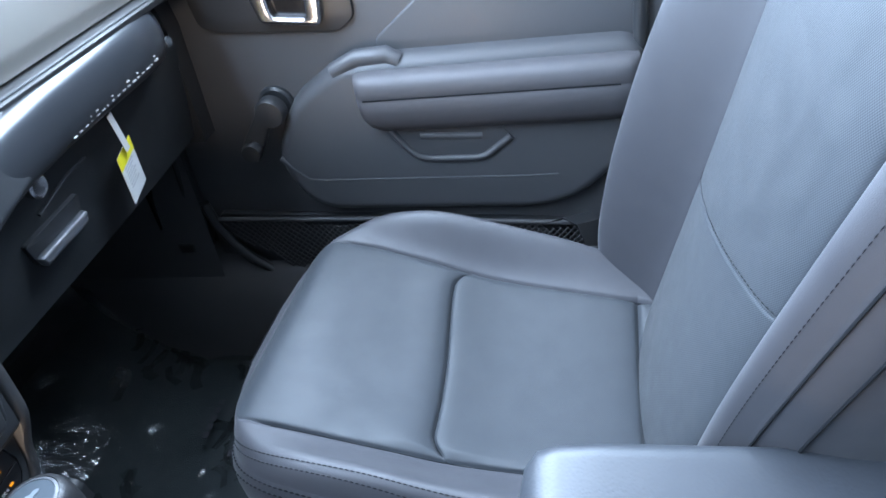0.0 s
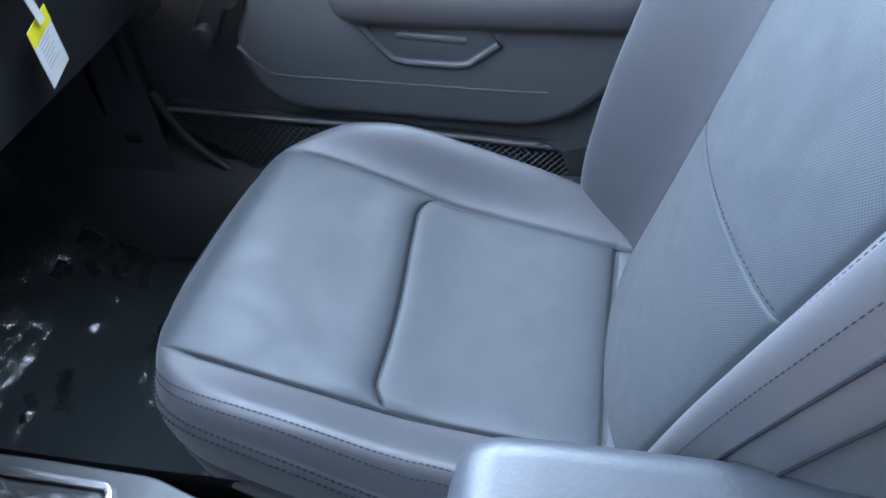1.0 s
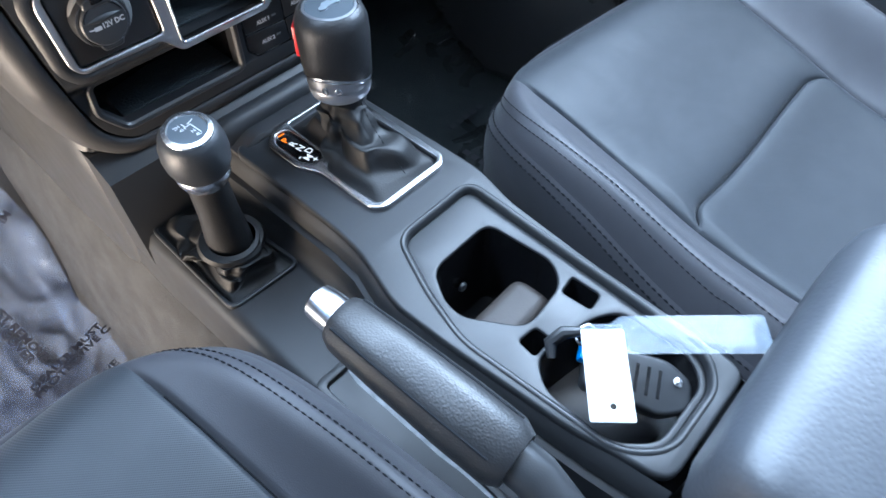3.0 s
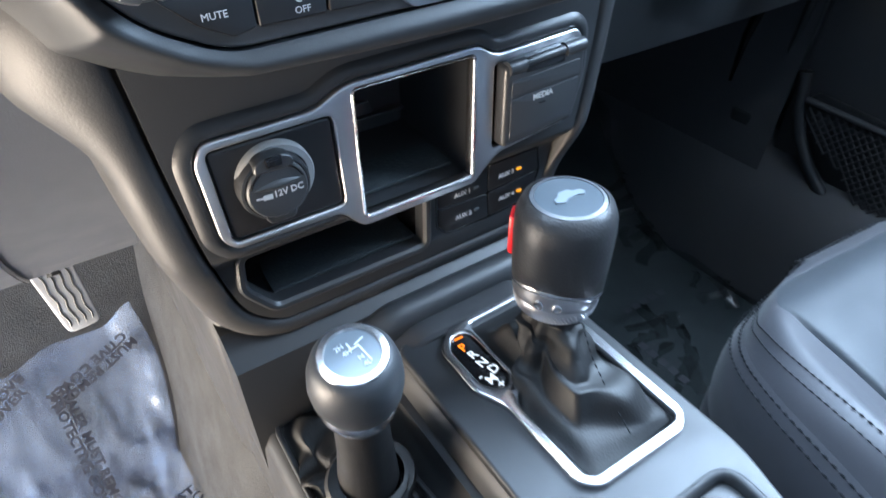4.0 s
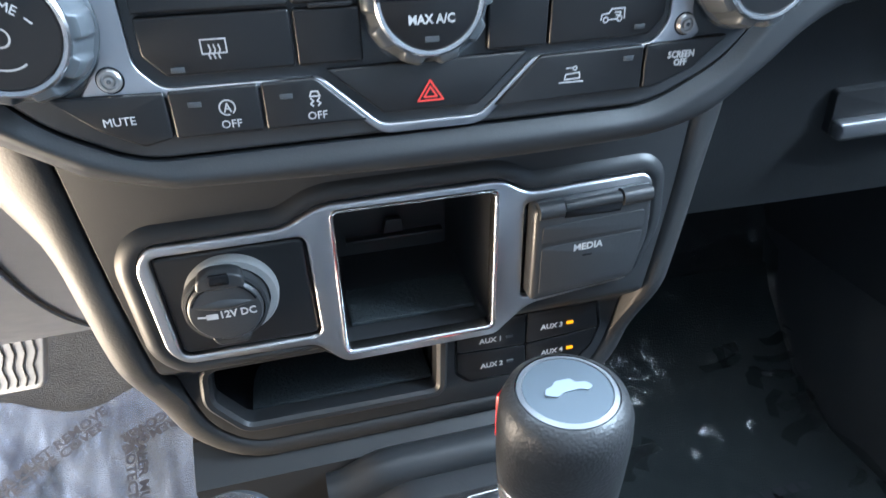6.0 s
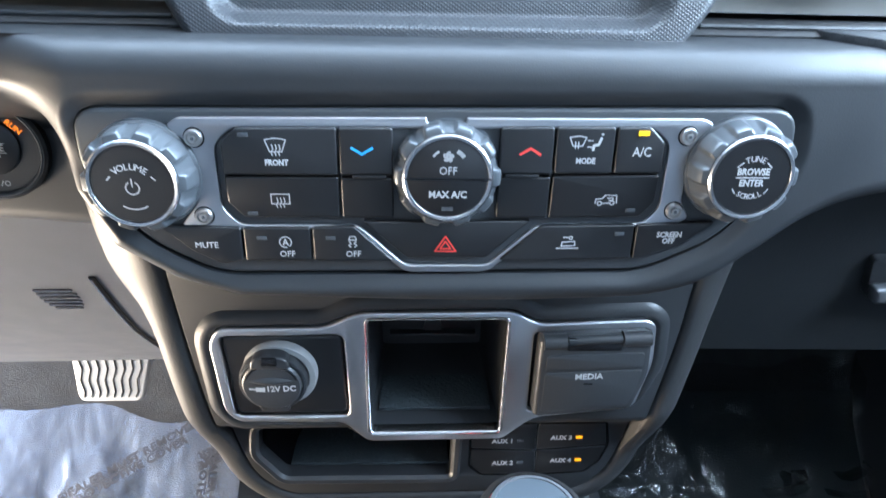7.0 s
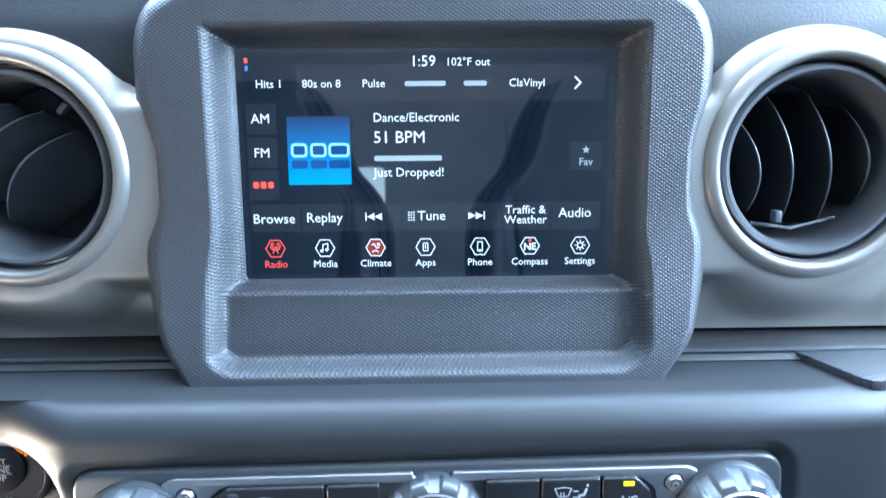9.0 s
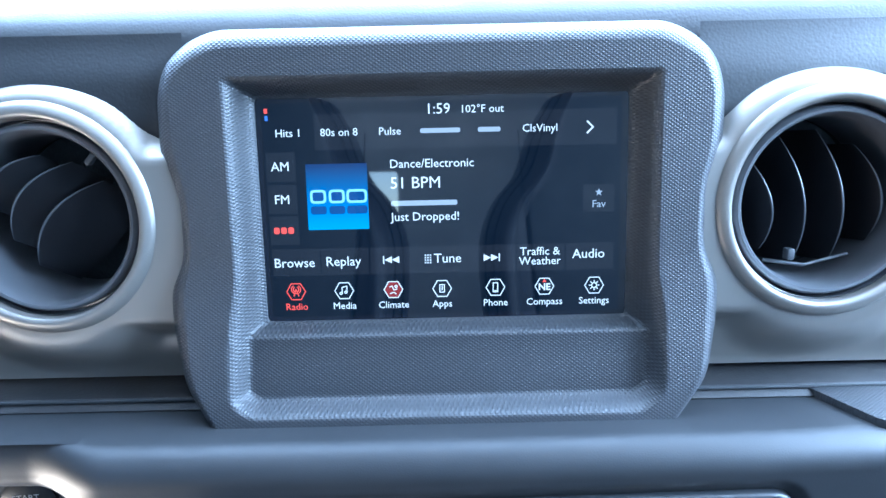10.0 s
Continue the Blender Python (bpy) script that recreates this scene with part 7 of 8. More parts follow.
def backrest(seat, mirror, detail):
    nu, nv = detail
    half_ins = lambda h: flow([(0.52, 0.118), (0.70, 0.120), (0.85, 0.128), (1.05, 0.135)], h)

    def depth(s, h):
        ins = half_ins(h)
        d = abs(s) - ins
        out = 0.012 * (1 - min(1, abs(s) / ins) ** 2)
        out += (0.072 if s > 0 else 0.034) * smooth(0.0, 0.060, d) * flow([(0.50, 0.7), (0.60, 1.0), (0.80, 1.0), (1.0, 0.6), (1.15, 0.3)], h)
        out -= 0.004 * math.exp(-abs(d) / 0.010) + sink(0.004, 0.0020, d)
        cross = h - (0.739 - 0.19 * s)
        if abs(s) < ins:
            out -= 0.0006 * math.exp(-abs(cross) / 0.006) + sink(0.0013, 0.0014, cross)
        return out

    def width(h):
        return flow([(0.50, 0.172), (0.60, 0.192), (0.80, 0.214), (0.94, 0.214), (1.00, 0.19), (1.05, 0.148), (1.12, 0.12), (1.17, 0.09)], h)

    bm = bmesh.new()
    grid = []
    half_n = nu // 2
    cols = [((math.copysign(1, i) if i else 0), abs(i) / half_n) for i in range(-half_n, half_n + 1)]
    rows_h = seam_steps([0.50, 0.739, 1.17], nv)
    for sign, k in cols:
        row = []
        for h0 in rows_h:
            w = width(h0) - (0.034 if sign < 0 else 0.0)
            ins = min(half_ins(h0), w * 0.8)
            if k <= 0.62:
                s = ins * (1 - (1 - k / 0.62) ** 1.5)
            else:
                s = ins + (w - ins) * ((k - 0.62) / 0.38) ** 1.3
            s *= sign
            h = h0 - 0.19 * s * math.exp(-(((h0 - 0.739) / 0.10) ** 2)) * math.exp(-max(0.0, abs(s) - ins) / 0.05)
            d = depth(s, h)
            roll = max(0.0, (abs(s) / w - 0.86) / 0.14)
            d -= 0.030 * roll**2.2
            sy = 0.028 + d - (h - 0.72) * BACK_LEAN
            row.append((s, sy, h))
        grid.append(row)
    nu, nv = len(grid) - 1, len(grid[0]) - 1
    verts = [[bm.verts.new((*seat_xy(p[0], p[1], mirror), p[2])) for p in row] for row in grid]
    tags = bm.faces.layers.int.new("kind")
    for i in range(nu):
        for j in range(nv):
            f = bm.faces.new((verts[i][j], verts[i + 1][j], verts[i + 1][j + 1], verts[i][j + 1]))
            s, h = (grid[i][j][0] + grid[i + 1][j + 1][0]) / 2, grid[i][j][2]
            f[tags] = 0 if (cols[i][1] + cols[i + 1][1]) / 2 < 0.62 else 1
    for kind, name, mat in ((0, "back_insert", SEATING), (1, "back_bolster", BOLSTER)):
        c = bm.copy()
        t = c.faces.layers.int["kind"]
        bmesh.ops.delete(c, geom=[f for f in c.faces if f[t] != kind], context="FACES")
        part(name, c, mat, seat, angle=80)
    bm.free()
    for side in (0, nu):
        s = -1 if side == 0 else 1
        edge = grid[side]
        loops = []
        for back, outw in ((0, 0), (0.006, 0.004), (0.02, 0.009), (0.045, 0.011), (0.075, 0.009), (0.11, 0.002), (0.13, -0.02)):
            loops.append([(*seat_xy(p[0] + s * outw, p[1] - back, mirror), p[2]) for p in edge])
        part("back_side", loft(loops, False), BOLSTER, seat, "grey cloth backrest side", angle=80)
        for back, outw in ((0.002, 0.0030), (0.022, 0.0105)):
            line = [(*seat_xy(p[0] + s * outw, p[1] - back, mirror), p[2]) for p in edge]
            part("seam", tube(line, 0.0009, 6), THREAD, seat, "dark side seam")
        for k, lift in ((0.80, 0.0012), (0.965, 0.0010)):
            col = round(nu / 2 * (1 + s * k))
            line = [(*seat_xy(p[0] + s * lift, p[1] + lift, mirror), p[2]) for p in grid[col]]
            part("stitching", stitches(line, 0.0030, 0.0014, 0.0004), THREAD, seat, "edge stitching")
        hs = [0.53 + 0.02 * k for k in range(30)]
        line = [(*seat_xy(s * half_ins(h), 0.028 + depth(s * half_ins(h), h) - (h - 0.72) * BACK_LEAN + 0.0004, mirror), h) for h in hs]
        part("seam", tube(line, 0.0008, 6), THREAD, seat, "dark insert seam")
    rear = [[(*seat_xy(u * (width(h) - (0.034 if u < 0 else 0.0) - 0.004), 0.028 - 0.125 - (h - 0.72) * BACK_LEAN, mirror), h) for u in (-1, -0.5, 0, 0.5, 1)] for h in (0.50, 0.6, 0.8, 0.9, 0.95, 1.0, 1.03, 1.06, 1.12, 1.17)]
    part("back_shell", loft(rear, False), HARD, seat)
    line = []
    for k in range(25):
        s = -0.118 + 0.236 * k / 24
        h = 0.739 - 0.19 * s
        line.append((*seat_xy(s, 0.028 + depth(s, h + 0.008) - (h + 0.004 - 0.72) * BACK_LEAN + 0.0008, mirror), h + 0.004))
    part("stitching", stitches(line, 0.0036, 0.0018, 0.0004), THREAD, seat, "cross seam stitching")


def seats():
    p = thing("car_seat", "grey cloth passenger seat with stitched bolsters", "car seat", "front seats")
    cushion(p, False, (150, 110))
    backrest(p, False, (130, 120))
    part("runner", box(0.16, 0.02, 0.24, 0.20, 0.42, 0.34, 0.01), HARD, p, "black seat runner")
    part("runner", box(0.42, 0.02, 0.24, 0.46, 0.42, 0.34, 0.01), HARD, p, "black seat runner")
    d = thing("car_seat", "grey cloth driver seat with stitched bolsters", "car seat", "front seats")
    cushion(d, True, (100, 80))
    backrest(d, True, (70, 60))
    part("runner", box(-0.20, 0.02, 0.24, -0.16, 0.40, 0.34, 0.01), HARD, d, "black seat runner")
    part("runner", box(-0.46, 0.02, 0.24, -0.42, 0.40, 0.34, 0.01), HARD, d, "black seat runner")


seats()


# ---- passenger door ----
def side(y, z, x):
    return Vector((x, y, z))


DOOR = frame_of((0.64, 0.30, 0.60), (0, 0, 1), (0, -1, 0))  # local x runs rearwards, y up, z into the cabin


def yz(pts):
    """Door outline from car (y, z)."""
    return [Vector((0.30 - y, z - 0.60)) for y, z in pts]


def door():
    d = thing("passenger_door", "closed black plastic passenger door panel with padded armrest", "car door")
    skin = yz([(0.722, 0.365), (0.705, 1.02), (-0.30, 1.02), (-0.30, 0.365)])
    part("skin", plate([skin], -0.05, 0.0, 0.004), DOORSKIN, d, "black grained door skin", m=DOOR)
    # raised lower panel
    low = rounded(yz([(0.549, 0.618), (0.505, 0.700), (0.432, 0.746), (0.372, 0.752), (0.05, 0.752), (0.03, 0.640), (0.075, 0.585), (0.120, 0.540), (0.175, 0.522), (0.49, 0.532), (0.525, 0.556)]), 0.03, 8)
    low = list(reversed(low))
    ramp = [at_height(offset(low, g), w) for g, w in ((0.010, -0.001), (0.008, 0.010), (0.004, 0.022), (-0.002, 0.028), (-0.010, 0.030))]
    part("lower_panel", loft(ramp, True, False, True), DOORSKIN, d, "raised lower door panel", m=DOOR, angle=60)
    # raised bar along its foot
    def track(pts, r, w):
        return tube([(0.30 - y, z - 0.60, w) for y, z in pts], r, 12)
    part("foot_rib", track([(0.547, 0.622), (0.528, 0.602), (0.512, 0.5865), (0.49, 0.583), (0.33, 0.5785), (0.19, 0.5745), (0.15, 0.575)], 0.0045, 0.0262), DOORSKIN, d, "raised moulding line", m=DOOR)
    # armrest pad
    loops = []
    sec = [(0.028, 0.127), (0.048, 0.1285), (0.058, 0.1260), (0.0630, 0.1190), (0.0640, 0.1030), (0.0625, 0.100), (0.0640, 0.0970), (0.0625, 0.080), (0.056, 0.060), (0.045, 0.046), (0.028, 0.041)]
    for y, k, low_ in ((0.408, 0.55, 0.6), (0.404, 0.82, 0.75), (0.396, 0.95, 0.85), (0.380, 1.0, 0.97), (0.30, 1.0, 1.0), (0.16, 1.0, 1.0), (0.085, 1.0, 1.0), (0.066, 0.96, 1.0), (0.056, 0.85, 0.97), (0.052, 0.6, 0.9)):
        loops.append([(0.30 - y, 0.118 + (v - 0.100) * (low_ if v < 0.1 else 1.0) * (1 if k > 0.9 else 0.94), 0.026 + (w - 0.026) * k) for w, v in sec])
    part("armrest", loft(loops, False), PADDED, d, "padded grey vinyl armrest", m=DOOR, angle=50)
    line = [DOOR @ Vector((0.30 - y, 0.118, 0.0632)) for y in (0.395, 0.30, 0.20, 0.075)]
    part("armrest_seam", tube(line, 0.0010, 6), THREAD, d, "dark armrest seam")
    # grab cup in the armrest
    cup = rounded(yz([(0.372, 0.660), (0.340, 0.618), (0.250, 0.612), (0.212, 0.640), (0.225, 0.662)]), 0.010)
    part("grab_cup", plate([cup], 0.022, 0.0315, 0.002), DOORSKIN, d, "shaded grab recess", m=DOOR)
    part("grab_lip", track([(0.378, 0.664), (0.356, 0.632), (0.342, 0.6165), (0.325, 0.6125), (0.262, 0.610), (0.247, 0.613), (0.211, 0.641)], 0.0050, 0.0315), DOORSKIN, d, "smooth grab lip", m=DOOR)
    part("grab_bar", track([(0.335, 0.648), (0.25, 0.643)], 0.006, 0.0285), DOORSKIN, d, m=DOOR)
    # raised shoulder behind the crank and upper recess edge
    part("shoulder", track([(0.440, 0.742), (0.405, 0.758), (0.365, 0.760), (0.350, 0.750)], 0.012, 0.017), DOORSKIN, d, m=DOOR)
    upper = rounded(yz([(0.385, 0.772), (0.250, 0.875), (0.05, 0.880), (-0.02, 0.790), (-0.02, 0.750), (0.36, 0.750)]), 0.03)
    part("upper_recess", plate([upper], -0.002, 0.0045, 0.003, 2), DOORSKIN, d, "smooth upper door field", m=DOOR)
    part("rear_edge", track([(0.055, 0.90), (0.048, 0.74), (0.05, 0.65), (0.085, 0.575), (0.145, 0.530), (0.22, 0.518)], 0.009, 0.010), HARD, d, "rounded rear door moulding", m=DOOR)
    # inner handle
    hb = rounded(yz([(0.620, 0.880), (0.612, 0.812), (0.590, 0.802), (0.425, 0.790), (0.400, 0.806), (0.398, 0.880)]), 0.010)
    part("handle_bezel", plate([hb], -0.001, 0.0055, 0.002, 2), HARD, d, "black handle surround", m=DOOR)
    hb2 = rounded(yz([(0.535, 0.885), (0.520, 0.812), (0.440, 0.803), (0.428, 0.885)]), 0.010)
    hb3 = rounded(yz([(0.508, 0.880), (0.502, 0.820), (0.458, 0.815), (0.452, 0.880)]), 0.006)
    part("inside_handle", plate([hb2, hb3], 0.004, 0.020, 0.005, 3), CHROME, d, "chrome inside door handle", m=DOOR)
    part("handle_cup", plate([hb3], 0.003, 0.0075), BLACK, d, m=DOOR)
    # window crank
    m = DOOR @ Matrix.Translation((0.30 - 0.538, 0.697 - 0.60, 0.0))
    part("crank_base", lathe([(0.026, 0.0), (0.026, 0.006), (0.022, 0.009), (0.0001, 0.009)], 40), HARD, d, m=m)
    part("crank_hub", lathe([(0.021, 0.020), (0.0215, 0.036), (0.019, 0.0405), (0.0001, 0.042)], 40), HARD, d, "round black crank knob", m=m)
    part("crank_hub_stem", lathe([(0.012, 0.008), (0.012, 0.022)], 20), HARD, d, m=m)
    arm = rounded([(0.012, 0.014), (-0.012, 0.016), (-0.062, -0.052), (-0.046, -0.070), (-0.030, -0.060)], 0.010)
    part("crank_arm", plate([arm], 0.018, 0.030, 0.004, 2), HARD, d, "black window crank arm", m=m)
    part("crank_end", lathe([(0.0135, 0.028), (0.0150, 0.040), (0.0130, 0.045), (0.0001, 0.046)], 32), HARD, d, m=m @ Matrix.Translation((-0.043, -0.056, 0)))
    # net pocket along the foot
    edge = yz([(0.690, 0.520), (0.690, 0.495), (0.668, 0.450), (0.625, 0.408), (0.580, 0.390), (0.45, 0.385), (0.10, 0.385), (0.10, 0.480), (0.40, 0.500)])
    part("pocket_back", plate([rounded(edge, 0.012)], -0.001, 0.012, 0.003), HARD, d, "dark net pocket backing", m=DOOR)
    strands = []
    for fam in (1, -1):
        for k in range(-16, 62):
            x0 = -0.40 + k * 0.0105
            pts = []
            for j in range(15):
                v = -0.215 + 0.140 * j / 14
                x = x0 + fam * 0.9 * (v + 0.145)
                top = -0.092 - 0.024 * smooth(-0.38, 0.2, x)
                left = -0.385 + 0.105 * smooth(-0.105, -0.205, v)
                if left < x < 0.20 and -0.206 < v < top:
                    pts.append((x, v, 0.020 + 0.0012 * fam + 0.002 * math.sin(x * 60)))
            if len(pts) > 1:
                strands.append(tube(pts, 0.0014, 4, None, False))
    tagged(part("net", merged(strands), NET, d, "black elastic net", m=DOOR), kind="stuff")
    part("net_cord", track([(0.688, 0.514), (0.55, 0.508), (0.40, 0.503), (0.10, 0.482)], 0.004, 0.021), NET, d, "black elastic cord", m=DOOR)
    part("net_cord", track([(0.702, 0.545), (0.696, 0.503), (0.680, 0.463), (0.655, 0.430), (0.625, 0.403), (0.585, 0.388), (0.40, 0.380)], 0.008, 0.020), HARD, d, "curved pocket frame", m=DOOR)


door()


def footwells():
    # one floor sheet with its toe board
    prof = [(-1.2, 0.24), (0.30, 0.235), (0.78, 0.235), (0.86, 0.26), (0.98, 0.36), (1.10, 0.50), (1.16, 0.62)]
    bm = loft([[(x, y, z) for y, z in prof] for x in [-0.74 + 0.037 * k for k in range(41)]], False)
    for v in bm.verts:
        v.co.z += 0.006 * noise.noise(v.co * 5)
    wall("floor", bm, CARPET, "dark grey carpeted car floor", "floor")
    # carpeted tunnel sides
    for s, n in ((-1, "tunnel_west"), (1, "tunnel_east")):
        prof = [(flow([(0.238, 0.205), (0.246, 0.182), (0.27, 0.166), (0.34, 0.150), (0.44, 0.128), (0.50, 0.115)], z), z) for z in [0.238, 0.240, 0.243, 0.247, 0.253, 0.261, 0.272, 0.287] + [0.305 + 0.0195 * k for k in range(11)]]
        bm = loft([[(s * x, y, z) for x, z in prof] for y in [0.05 + 0.0125 * k for k in range(89)]], False)
        for v in bm.verts:
            v.co.x += 0.004 * noise.noise(v.co * 7)
        wall(n, bm, CARPET, "dark carpet on the transmission tunnel", "floor")
    # kick panel and sill on the passenger side
    bm = loft([[(x, y, z) for y in (0.712, 0.76, 0.84, 1.16)] for x, z in ((0.64, 0.80), (0.625, 0.60), (0.612, 0.45), (0.60, 0.36), (0.57, 0.25))], False)
    wall("kick_panel", bm, DOORSKIN, "black plastic kick panel in the footwell", "wall")
    bm = loft([[(x, y, z) for x, z in ((0.66, 0.44), (0.645, 0.43), (0.60, 0.40), (0.575, 0.34), (0.56, 0.23))] for y in (-0.3, 0.2, 0.45, 0.60, 0.70, 0.80, 1.16)], False)
    wall("sill", bm, DOORSKIN, "black plastic door sill", "door sill")
    seal = [(0.630, 0.775, 0.66), (0.628, 0.792, 0.56), (0.624, 0.795, 0.48), (0.620, 0.784, 0.442), (0.618, 0.758, 0.404), (0.617, 0.711, 0.373), (0.617, 0.656, 0.362), (0.618, 0.55, 0.357), (0.62, 0.30, 0.355)]
    wall("trim", tube(seal, 0.009, 12), BLACK, "glossy black rubber door seal", "door seal")
    hinge = thing("hinge_cover", "black plastic hinge pillar cover with bolts and cable plug", "pillar trim")
    m = frame_of((0.632, 0.0, 0.0), (0, 0, 1), (0, -1, 0))
    cover = rounded([(-0.705, 0.68), (-0.765, 0.68), (-0.785, 0.56), (-0.800, 0.49), (-0.780, 0.44), (-0.738, 0.43), (-0.716, 0.50)], 0.012)
    part("cover", plate([cover], -0.02, 0.004, 0.003, 2), HARD, hinge, m=m)
    part("cover_rib", tube([(-0.722, 0.67, 0.004), (-0.732, 0.56, 0.005), (-0.742, 0.46, 0.004)], 0.006, 10), HARD, hinge, m=m)
    for y, z in ((0.790, 0.488), (0.741, 0.503)):
        part("bolt", lathe([(0.0085, 0.0), (0.0085, 0.003), (0.0055, 0.0045), (0.0050, 0.0085), (0.0001, 0.009)], 12), CHROME, hinge, "bright bolt head", m=m @ Matrix.Translation((-y, z, 0.003)))
    part("cable_plug", box(-0.780, 0.448, 0.0, -0.745, 0.472, 0.020, 0.006, 3), HARD, hinge, "black cable plug", m=m)
    wall("dash_end", loft([[(x, y, z) for y, z in ((0.648, 0.66), (0.640, 0.82), (0.648, 0.88), (0.72, 0.88), (0.74, 0.66))] for x in (0.606, 0.640)], True, True, True), HARD, "black end cap of the dash", "dashboard trim")
    # clutter deep in the footwell
    blk = thing("heater_duct", "black heater duct under the dash", "duct")
    part("duct", box(0.30, 0.95, 0.50, 0.56, 1.12, 0.70, 0.03, 3), HARD, blk)
    # brake pedal
    ped = thing("brake_pedal", "steel brake pedal with wavy grip pattern", "pedal")
    m = frame_of((-0.323, 0.868, 0.490), (0, 0.52, 1), (1, 0, 0)) @ Matrix.Diagonal((0.90, 0.90, 0.90, 1))
    part("pad", plate([rounded([(-0.047, 0.034), (0.047, 0.034), (0.037, -0.030), (-0.035, -0.030)], 0.010)], -0.010, 0.0, 0.003, 3), METAL, ped, "bare steel pad", m=m)
    for k in range(8):
        x = -0.036 + k * 0.0103
        part("grip_groove", tube([(x * (0.80 + 0.20 * j / 8) + 0.0016 * math.sin(j * 1.6), -0.025 + 0.0065 * j, 0.0006) for j in range(9)], 0.0008, 6), HARD, ped, "dark wavy grip groove", m=m)
    part("arm", tube([(-0.323, 0.884, 0.490), (-0.323, 0.94, 0.56), (-0.323, 0.98, 0.72)], 0.011, 10), HARD, ped)
    # accelerator beside the stack
    gas = thing("accelerator_pedal", "narrow steel accelerator pedal with wavy grip pattern", "pedal")
    m = frame_of((-0.209, 0.905, 0.462), (-0.10, 0.42, 1), (1, 0.1, 0)) @ Matrix.Diagonal((0.80, 0.86, 0.85, 1))
    part("pad", plate([rounded([(-0.026, 0.060), (0.026, 0.060), (0.020, -0.048), (-0.018, -0.048)], 0.010)], -0.009, 0.0, 0.003, 3), METAL, gas, "bare steel pad", m=m)
    for k in range(4):
        x = -0.0145 + k * 0.0098
        part("grip_groove", tube([(x * (0.86 + 0.14 * j / 16) + 0.0014 * math.sin(j * 1.5), -0.040 + 0.006 * j, 0.0006) for j in range(17)], 0.0008, 6), HARD, gas, "dark wavy grip groove", m=m)
    part("arm", tube([(-0.211, 0.918, 0.474), (-0.213, 0.97, 0.56), (-0.216, 1.00, 0.72)], 0.010, 10), HARD, gas)


footwells()


def floor_films():
    rnd = random.Random(5)

    def toe(y):
        rows_ = [(0.30, 0.236), (0.78, 0.236), (0.86, 0.262), (0.98, 0.362), (1.10, 0.502)]
        for (y0, z0), (y1, z1) in zip(rows_, rows_[1:]):
            if y <= y1:
                return z0 + (z1 - z0) * max(0.0, y - y0) / (y1 - y0)
        return rows_[-1][1]

    def crumple(x, y, amp, seed):
        v = Vector((x * 9 + seed, y * 9, seed))
        w = Vector((x * 26 - seed, y * 22, seed * 2))
        fine = Vector((x * 60 + seed, y * 55, seed))
        return amp * (0.55 * abs(noise.noise(v)) + 0.32 * (1 - 2 * abs(noise.noise(w))) * abs(noise.noise(v * 0.7)) + 0.10 * abs(noise.noise(fine)))

    def sheet(name, x0, x1, y0, y1, amp, seed, mat, label, edge, n=(170, 190), crease=60):
        def f(u, v):
            y = y0 + (y1 - y0) * v
            x = x0 + (x1 - x0) * u
            x += edge * (u - 0.5) * 2 * noise.noise(Vector((0.0 if u < 0.5 else 4.0, y * 8, seed)))
            y += edge * (v - 0.5) * 2 * noise.noise(Vector((x * 8, 9.0, seed)))
            curl = 0.018 * smooth(0.92, 1.0, u) * (0.4 + abs(noise.noise(Vector((y * 14, seed, 3.0)))) * 2.2)
            return Vector((x, y, toe(y) + 0.006 + curl + crumple(x, y, amp, seed)))

        film = thing(name, label, "protective film")
        ob = part("film", surface(f, *n), mat, film, angle=crease)
        ob.visible_shadow = False
        return film

    text = sheet("driver_floor_film", -0.62, -0.166, 0.42, 0.965, 0.024, 2.0, FILM, "clear printed protective film crumpled over the driver carpet", 0.03)
    dark = sheet("passenger_floor_film", 0.17, 0.590, 0.36, 1.00, 0.030, 7.0, FILM_THIN, "clear protective film crumpled over the black passenger mat", 0.02, (52, 68), 1)
    wall("floor_mat", loft([[(x, y, toe(y) + 0.004) for y in [0.34 + 0.04 * k for k in range(17)]] for x in [0.165 + 0.042 * k for k in range(11)]], False), MAT_DARK, "black passenger floor mat", "floor mat")

    # sharp standing folds where the film is bunched up
    for cx, cy, reach, count, tall in ((0.405, 0.665, 0.035, 6, 0.020), (0.365, 0.620, 0.040, 6, 0.016), (0.525, 0.805, 0.030, 6, 0.010), (0.560, 0.880, 0.040, 4, 0.016), (0.470, 0.905, 0.050, 4, 0.014), (0.300, 0.800, 0.040, 4, 0.010), (0.530, 0.700, 0.040, 4, 0.010)):
        for _ in range(count):
            x, y = cx + rnd.uniform(-reach, reach), cy + rnd.uniform(-reach, reach)
            a, run, wide, high = rnd.uniform(-0.3, 1.6), rnd.uniform(0.012, 0.034), rnd.uniform(0.003, 0.008), tall * rnd.uniform(0.4, 1.0)
            way, off = Vector((math.cos(a), math.sin(a), 0)), Vector((-math.sin(a), math.cos(a), 0))
            base = Vector((x, y, toe(y) + 0.014))
            rows_ = []
            for k in range(5):
                q = k / 4 * 2 - 1
                p = base + way * run * q + off * 0.004 * math.sin(3 * q + x * 90)
                lift = high * (1 - q * q) * (1 + 0.4 * math.sin(5 * q + y * 80))
                lean = off * rnd.uniform(-0.004, 0.004)
                rows_.append([p - off * wide, p + lean + Vector((0, 0, lift)), p + lean * 2 + off * wide * 0.6 + Vector((0, 0, lift * 0.55)), p + off * wide * 1.5])
            ob = part("fold", loft(rows_, False), FILM_FOLD, dark, "shiny film fold", angle=10)
            ob.visible_shadow = False

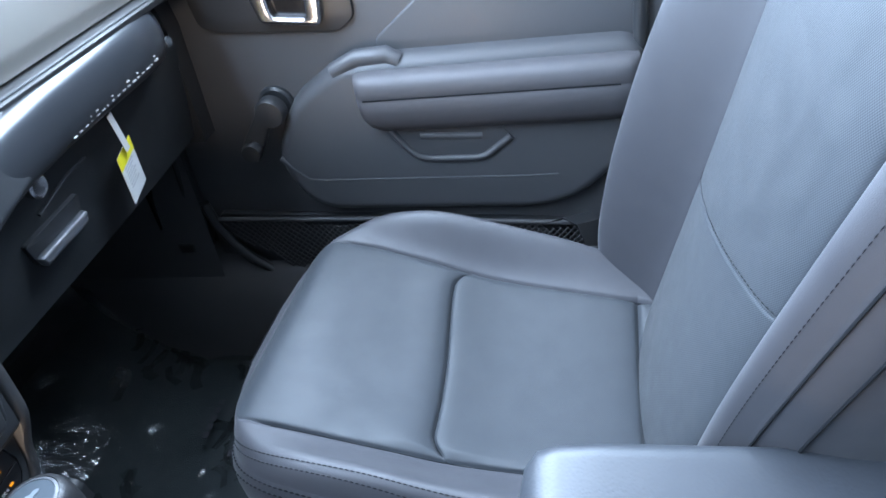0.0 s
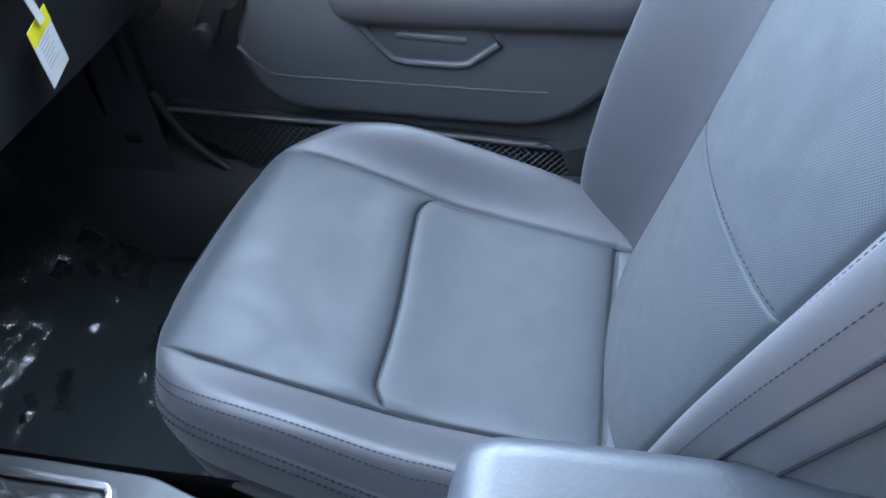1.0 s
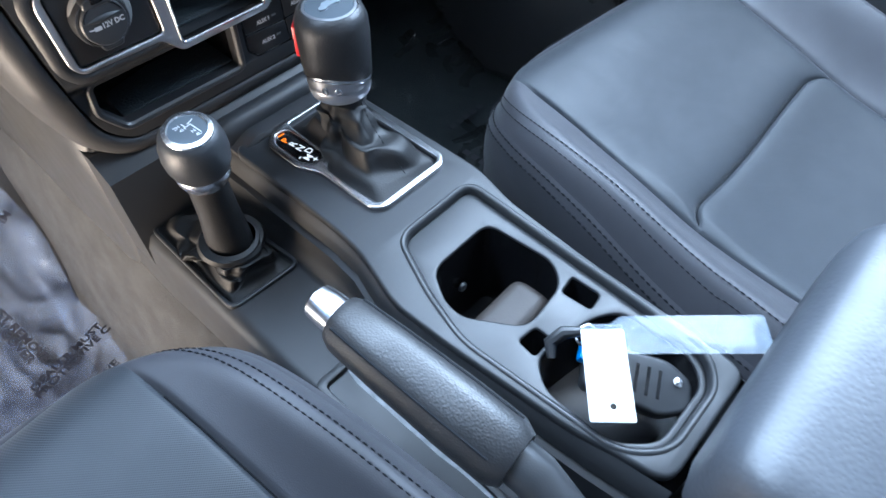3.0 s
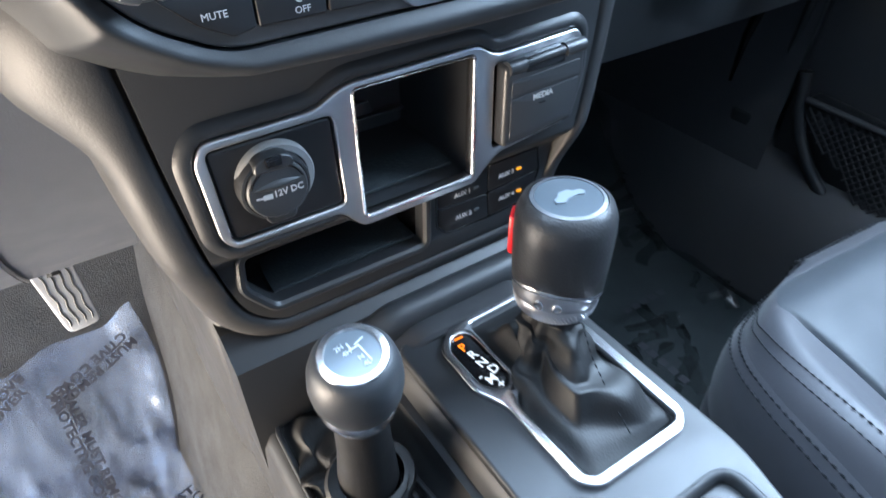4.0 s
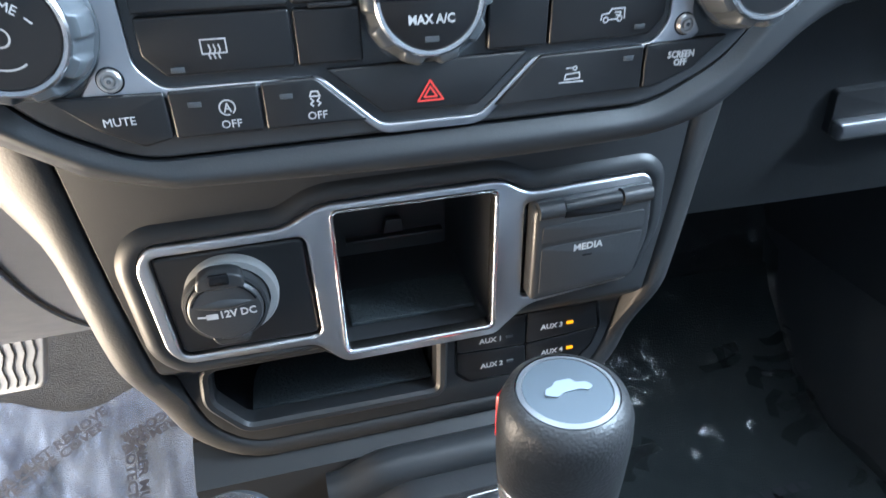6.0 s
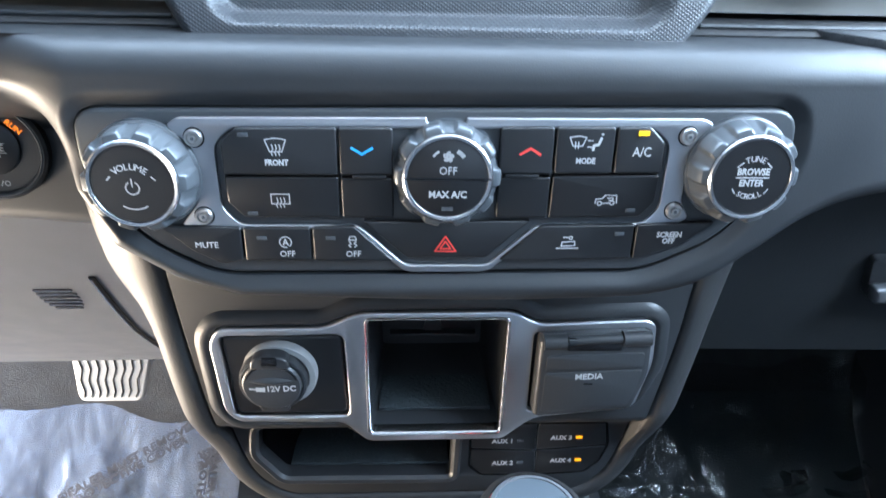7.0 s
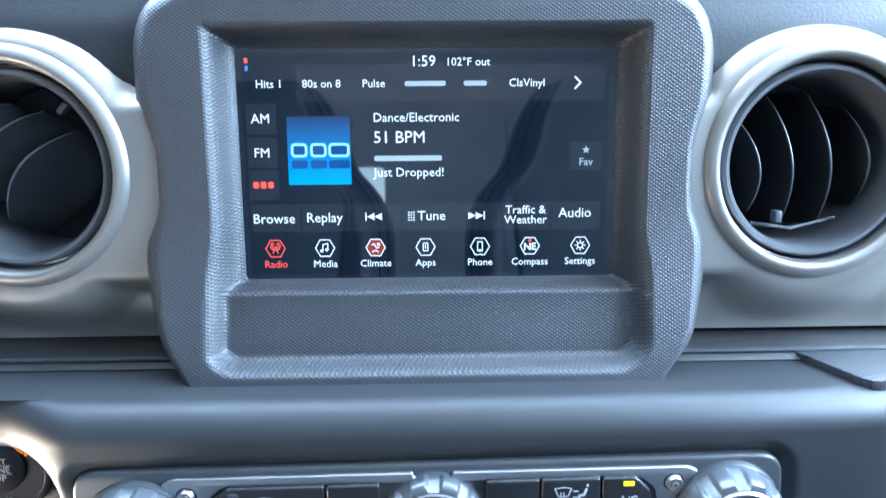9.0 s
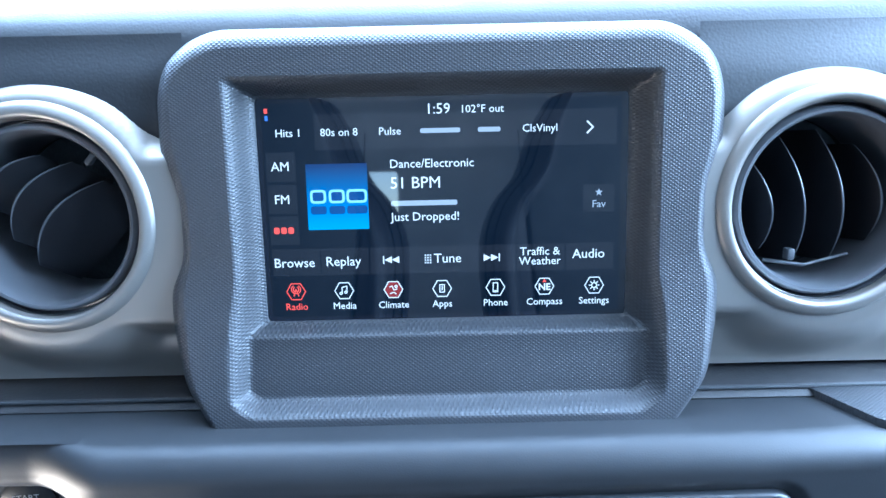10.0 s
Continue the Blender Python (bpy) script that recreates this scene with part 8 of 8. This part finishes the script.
    # printed words on the driver film
    def words(s, x, y, turn, size=0.019):
        slope = math.atan2(toe(y + 0.03) - toe(y - 0.03), 0.06)
        m = Matrix.Translation((x, y, toe(y) + 0.033)) @ Matrix.Rotation(slope, 4, "X")
        writing(s, size, m, INK, text, "printed_line", turn=turn, wide=1.15, bold=0.0004)
    words("MUST REMOVE\nCTIVE COVER", -0.222, 0.918, 202, 0.0135)
    words("DEALER MUST\nPROTECTIVE C", -0.222, 0.755, 14, 0.0135)
    for x, y, turn in ((-0.254, 0.855, -86), (-0.265, 0.690, 12), (-0.45, 0.860, 182), (-0.305, 0.60, 200), (-0.395, 0.80, 95), (-0.35, 0.90, 30)):
        words("DEALER MUST REMOVE\nPROTECTIVE COVER", x, y, turn, 0.0135)

    # bars of unreadable print on the passenger film
    for x, y, a in ((0.30, 0.55, 0), (0.36, 0.62, 90), (0.44, 0.52, 0), (0.42, 0.70, 0)):
        for j in range(5):
            bar = box(-0.04 + 0.016 * j, 0, 0, -0.029 + 0.016 * j, 0.010, 0.0004)
            part("print_bar", bar, INK, dark, m=pose(x, y, toe(y) + 0.030, 0, 0, a))

    # seat belt buckle and bracket by the door sill
    bk = thing("seat_belt_anchor", "black belt webbing with anchor and brackets beside the seat", "seat belt")
    strap = [(0.605, 0.150, 0.500), (0.600, 0.128, 0.512), (0.592, 0.108, 0.505), (0.588, 0.098, 0.480), (0.586, 0.094, 0.445), (0.584, 0.092, 0.40)]
    part("webbing", loft([[(x - 0.012, y + 0.018, z + 0.004), (x, y, z), (x + 0.012, y - 0.018, z - 0.004), (x + 0.0125, y - 0.0175, z - 0.006), (x, y + 0.001, z - 0.002), (x - 0.0115, y + 0.0185, z + 0.002)] for x, y, z in strap], True, True, True), HARD, bk, "black belt webbing")
    part("bracket", box(0.545, 0.085, 0.43, 0.580, 0.150, 0.475, 0.010, 3), HARD, bk, "black anchor cover")
    part("buckle", tube([(0.575, 0.06, 0.49), (0.570, 0.045, 0.525), (0.566, 0.030, 0.552)], 0.014, 14, [0.012, 0.017, 0.013]), HARD, bk, "black belt guide")
    part("bolt", lathe([(0.009, 0), (0.009, 0.006), (0.0001, 0.008)], 12), CHROME, bk, m=pose(0.552, 0.125, 0.476, 0, -20, 0))
    for k in range(3):
        part("rod", tube([(0.600 - 0.018 * k, 0.175 - 0.012 * k, 0.425), (0.560 - 0.018 * k, 0.080 - 0.012 * k, 0.437)], 0.0035, 8), RING, bk, "thin steel bracket rod")

floor_films()
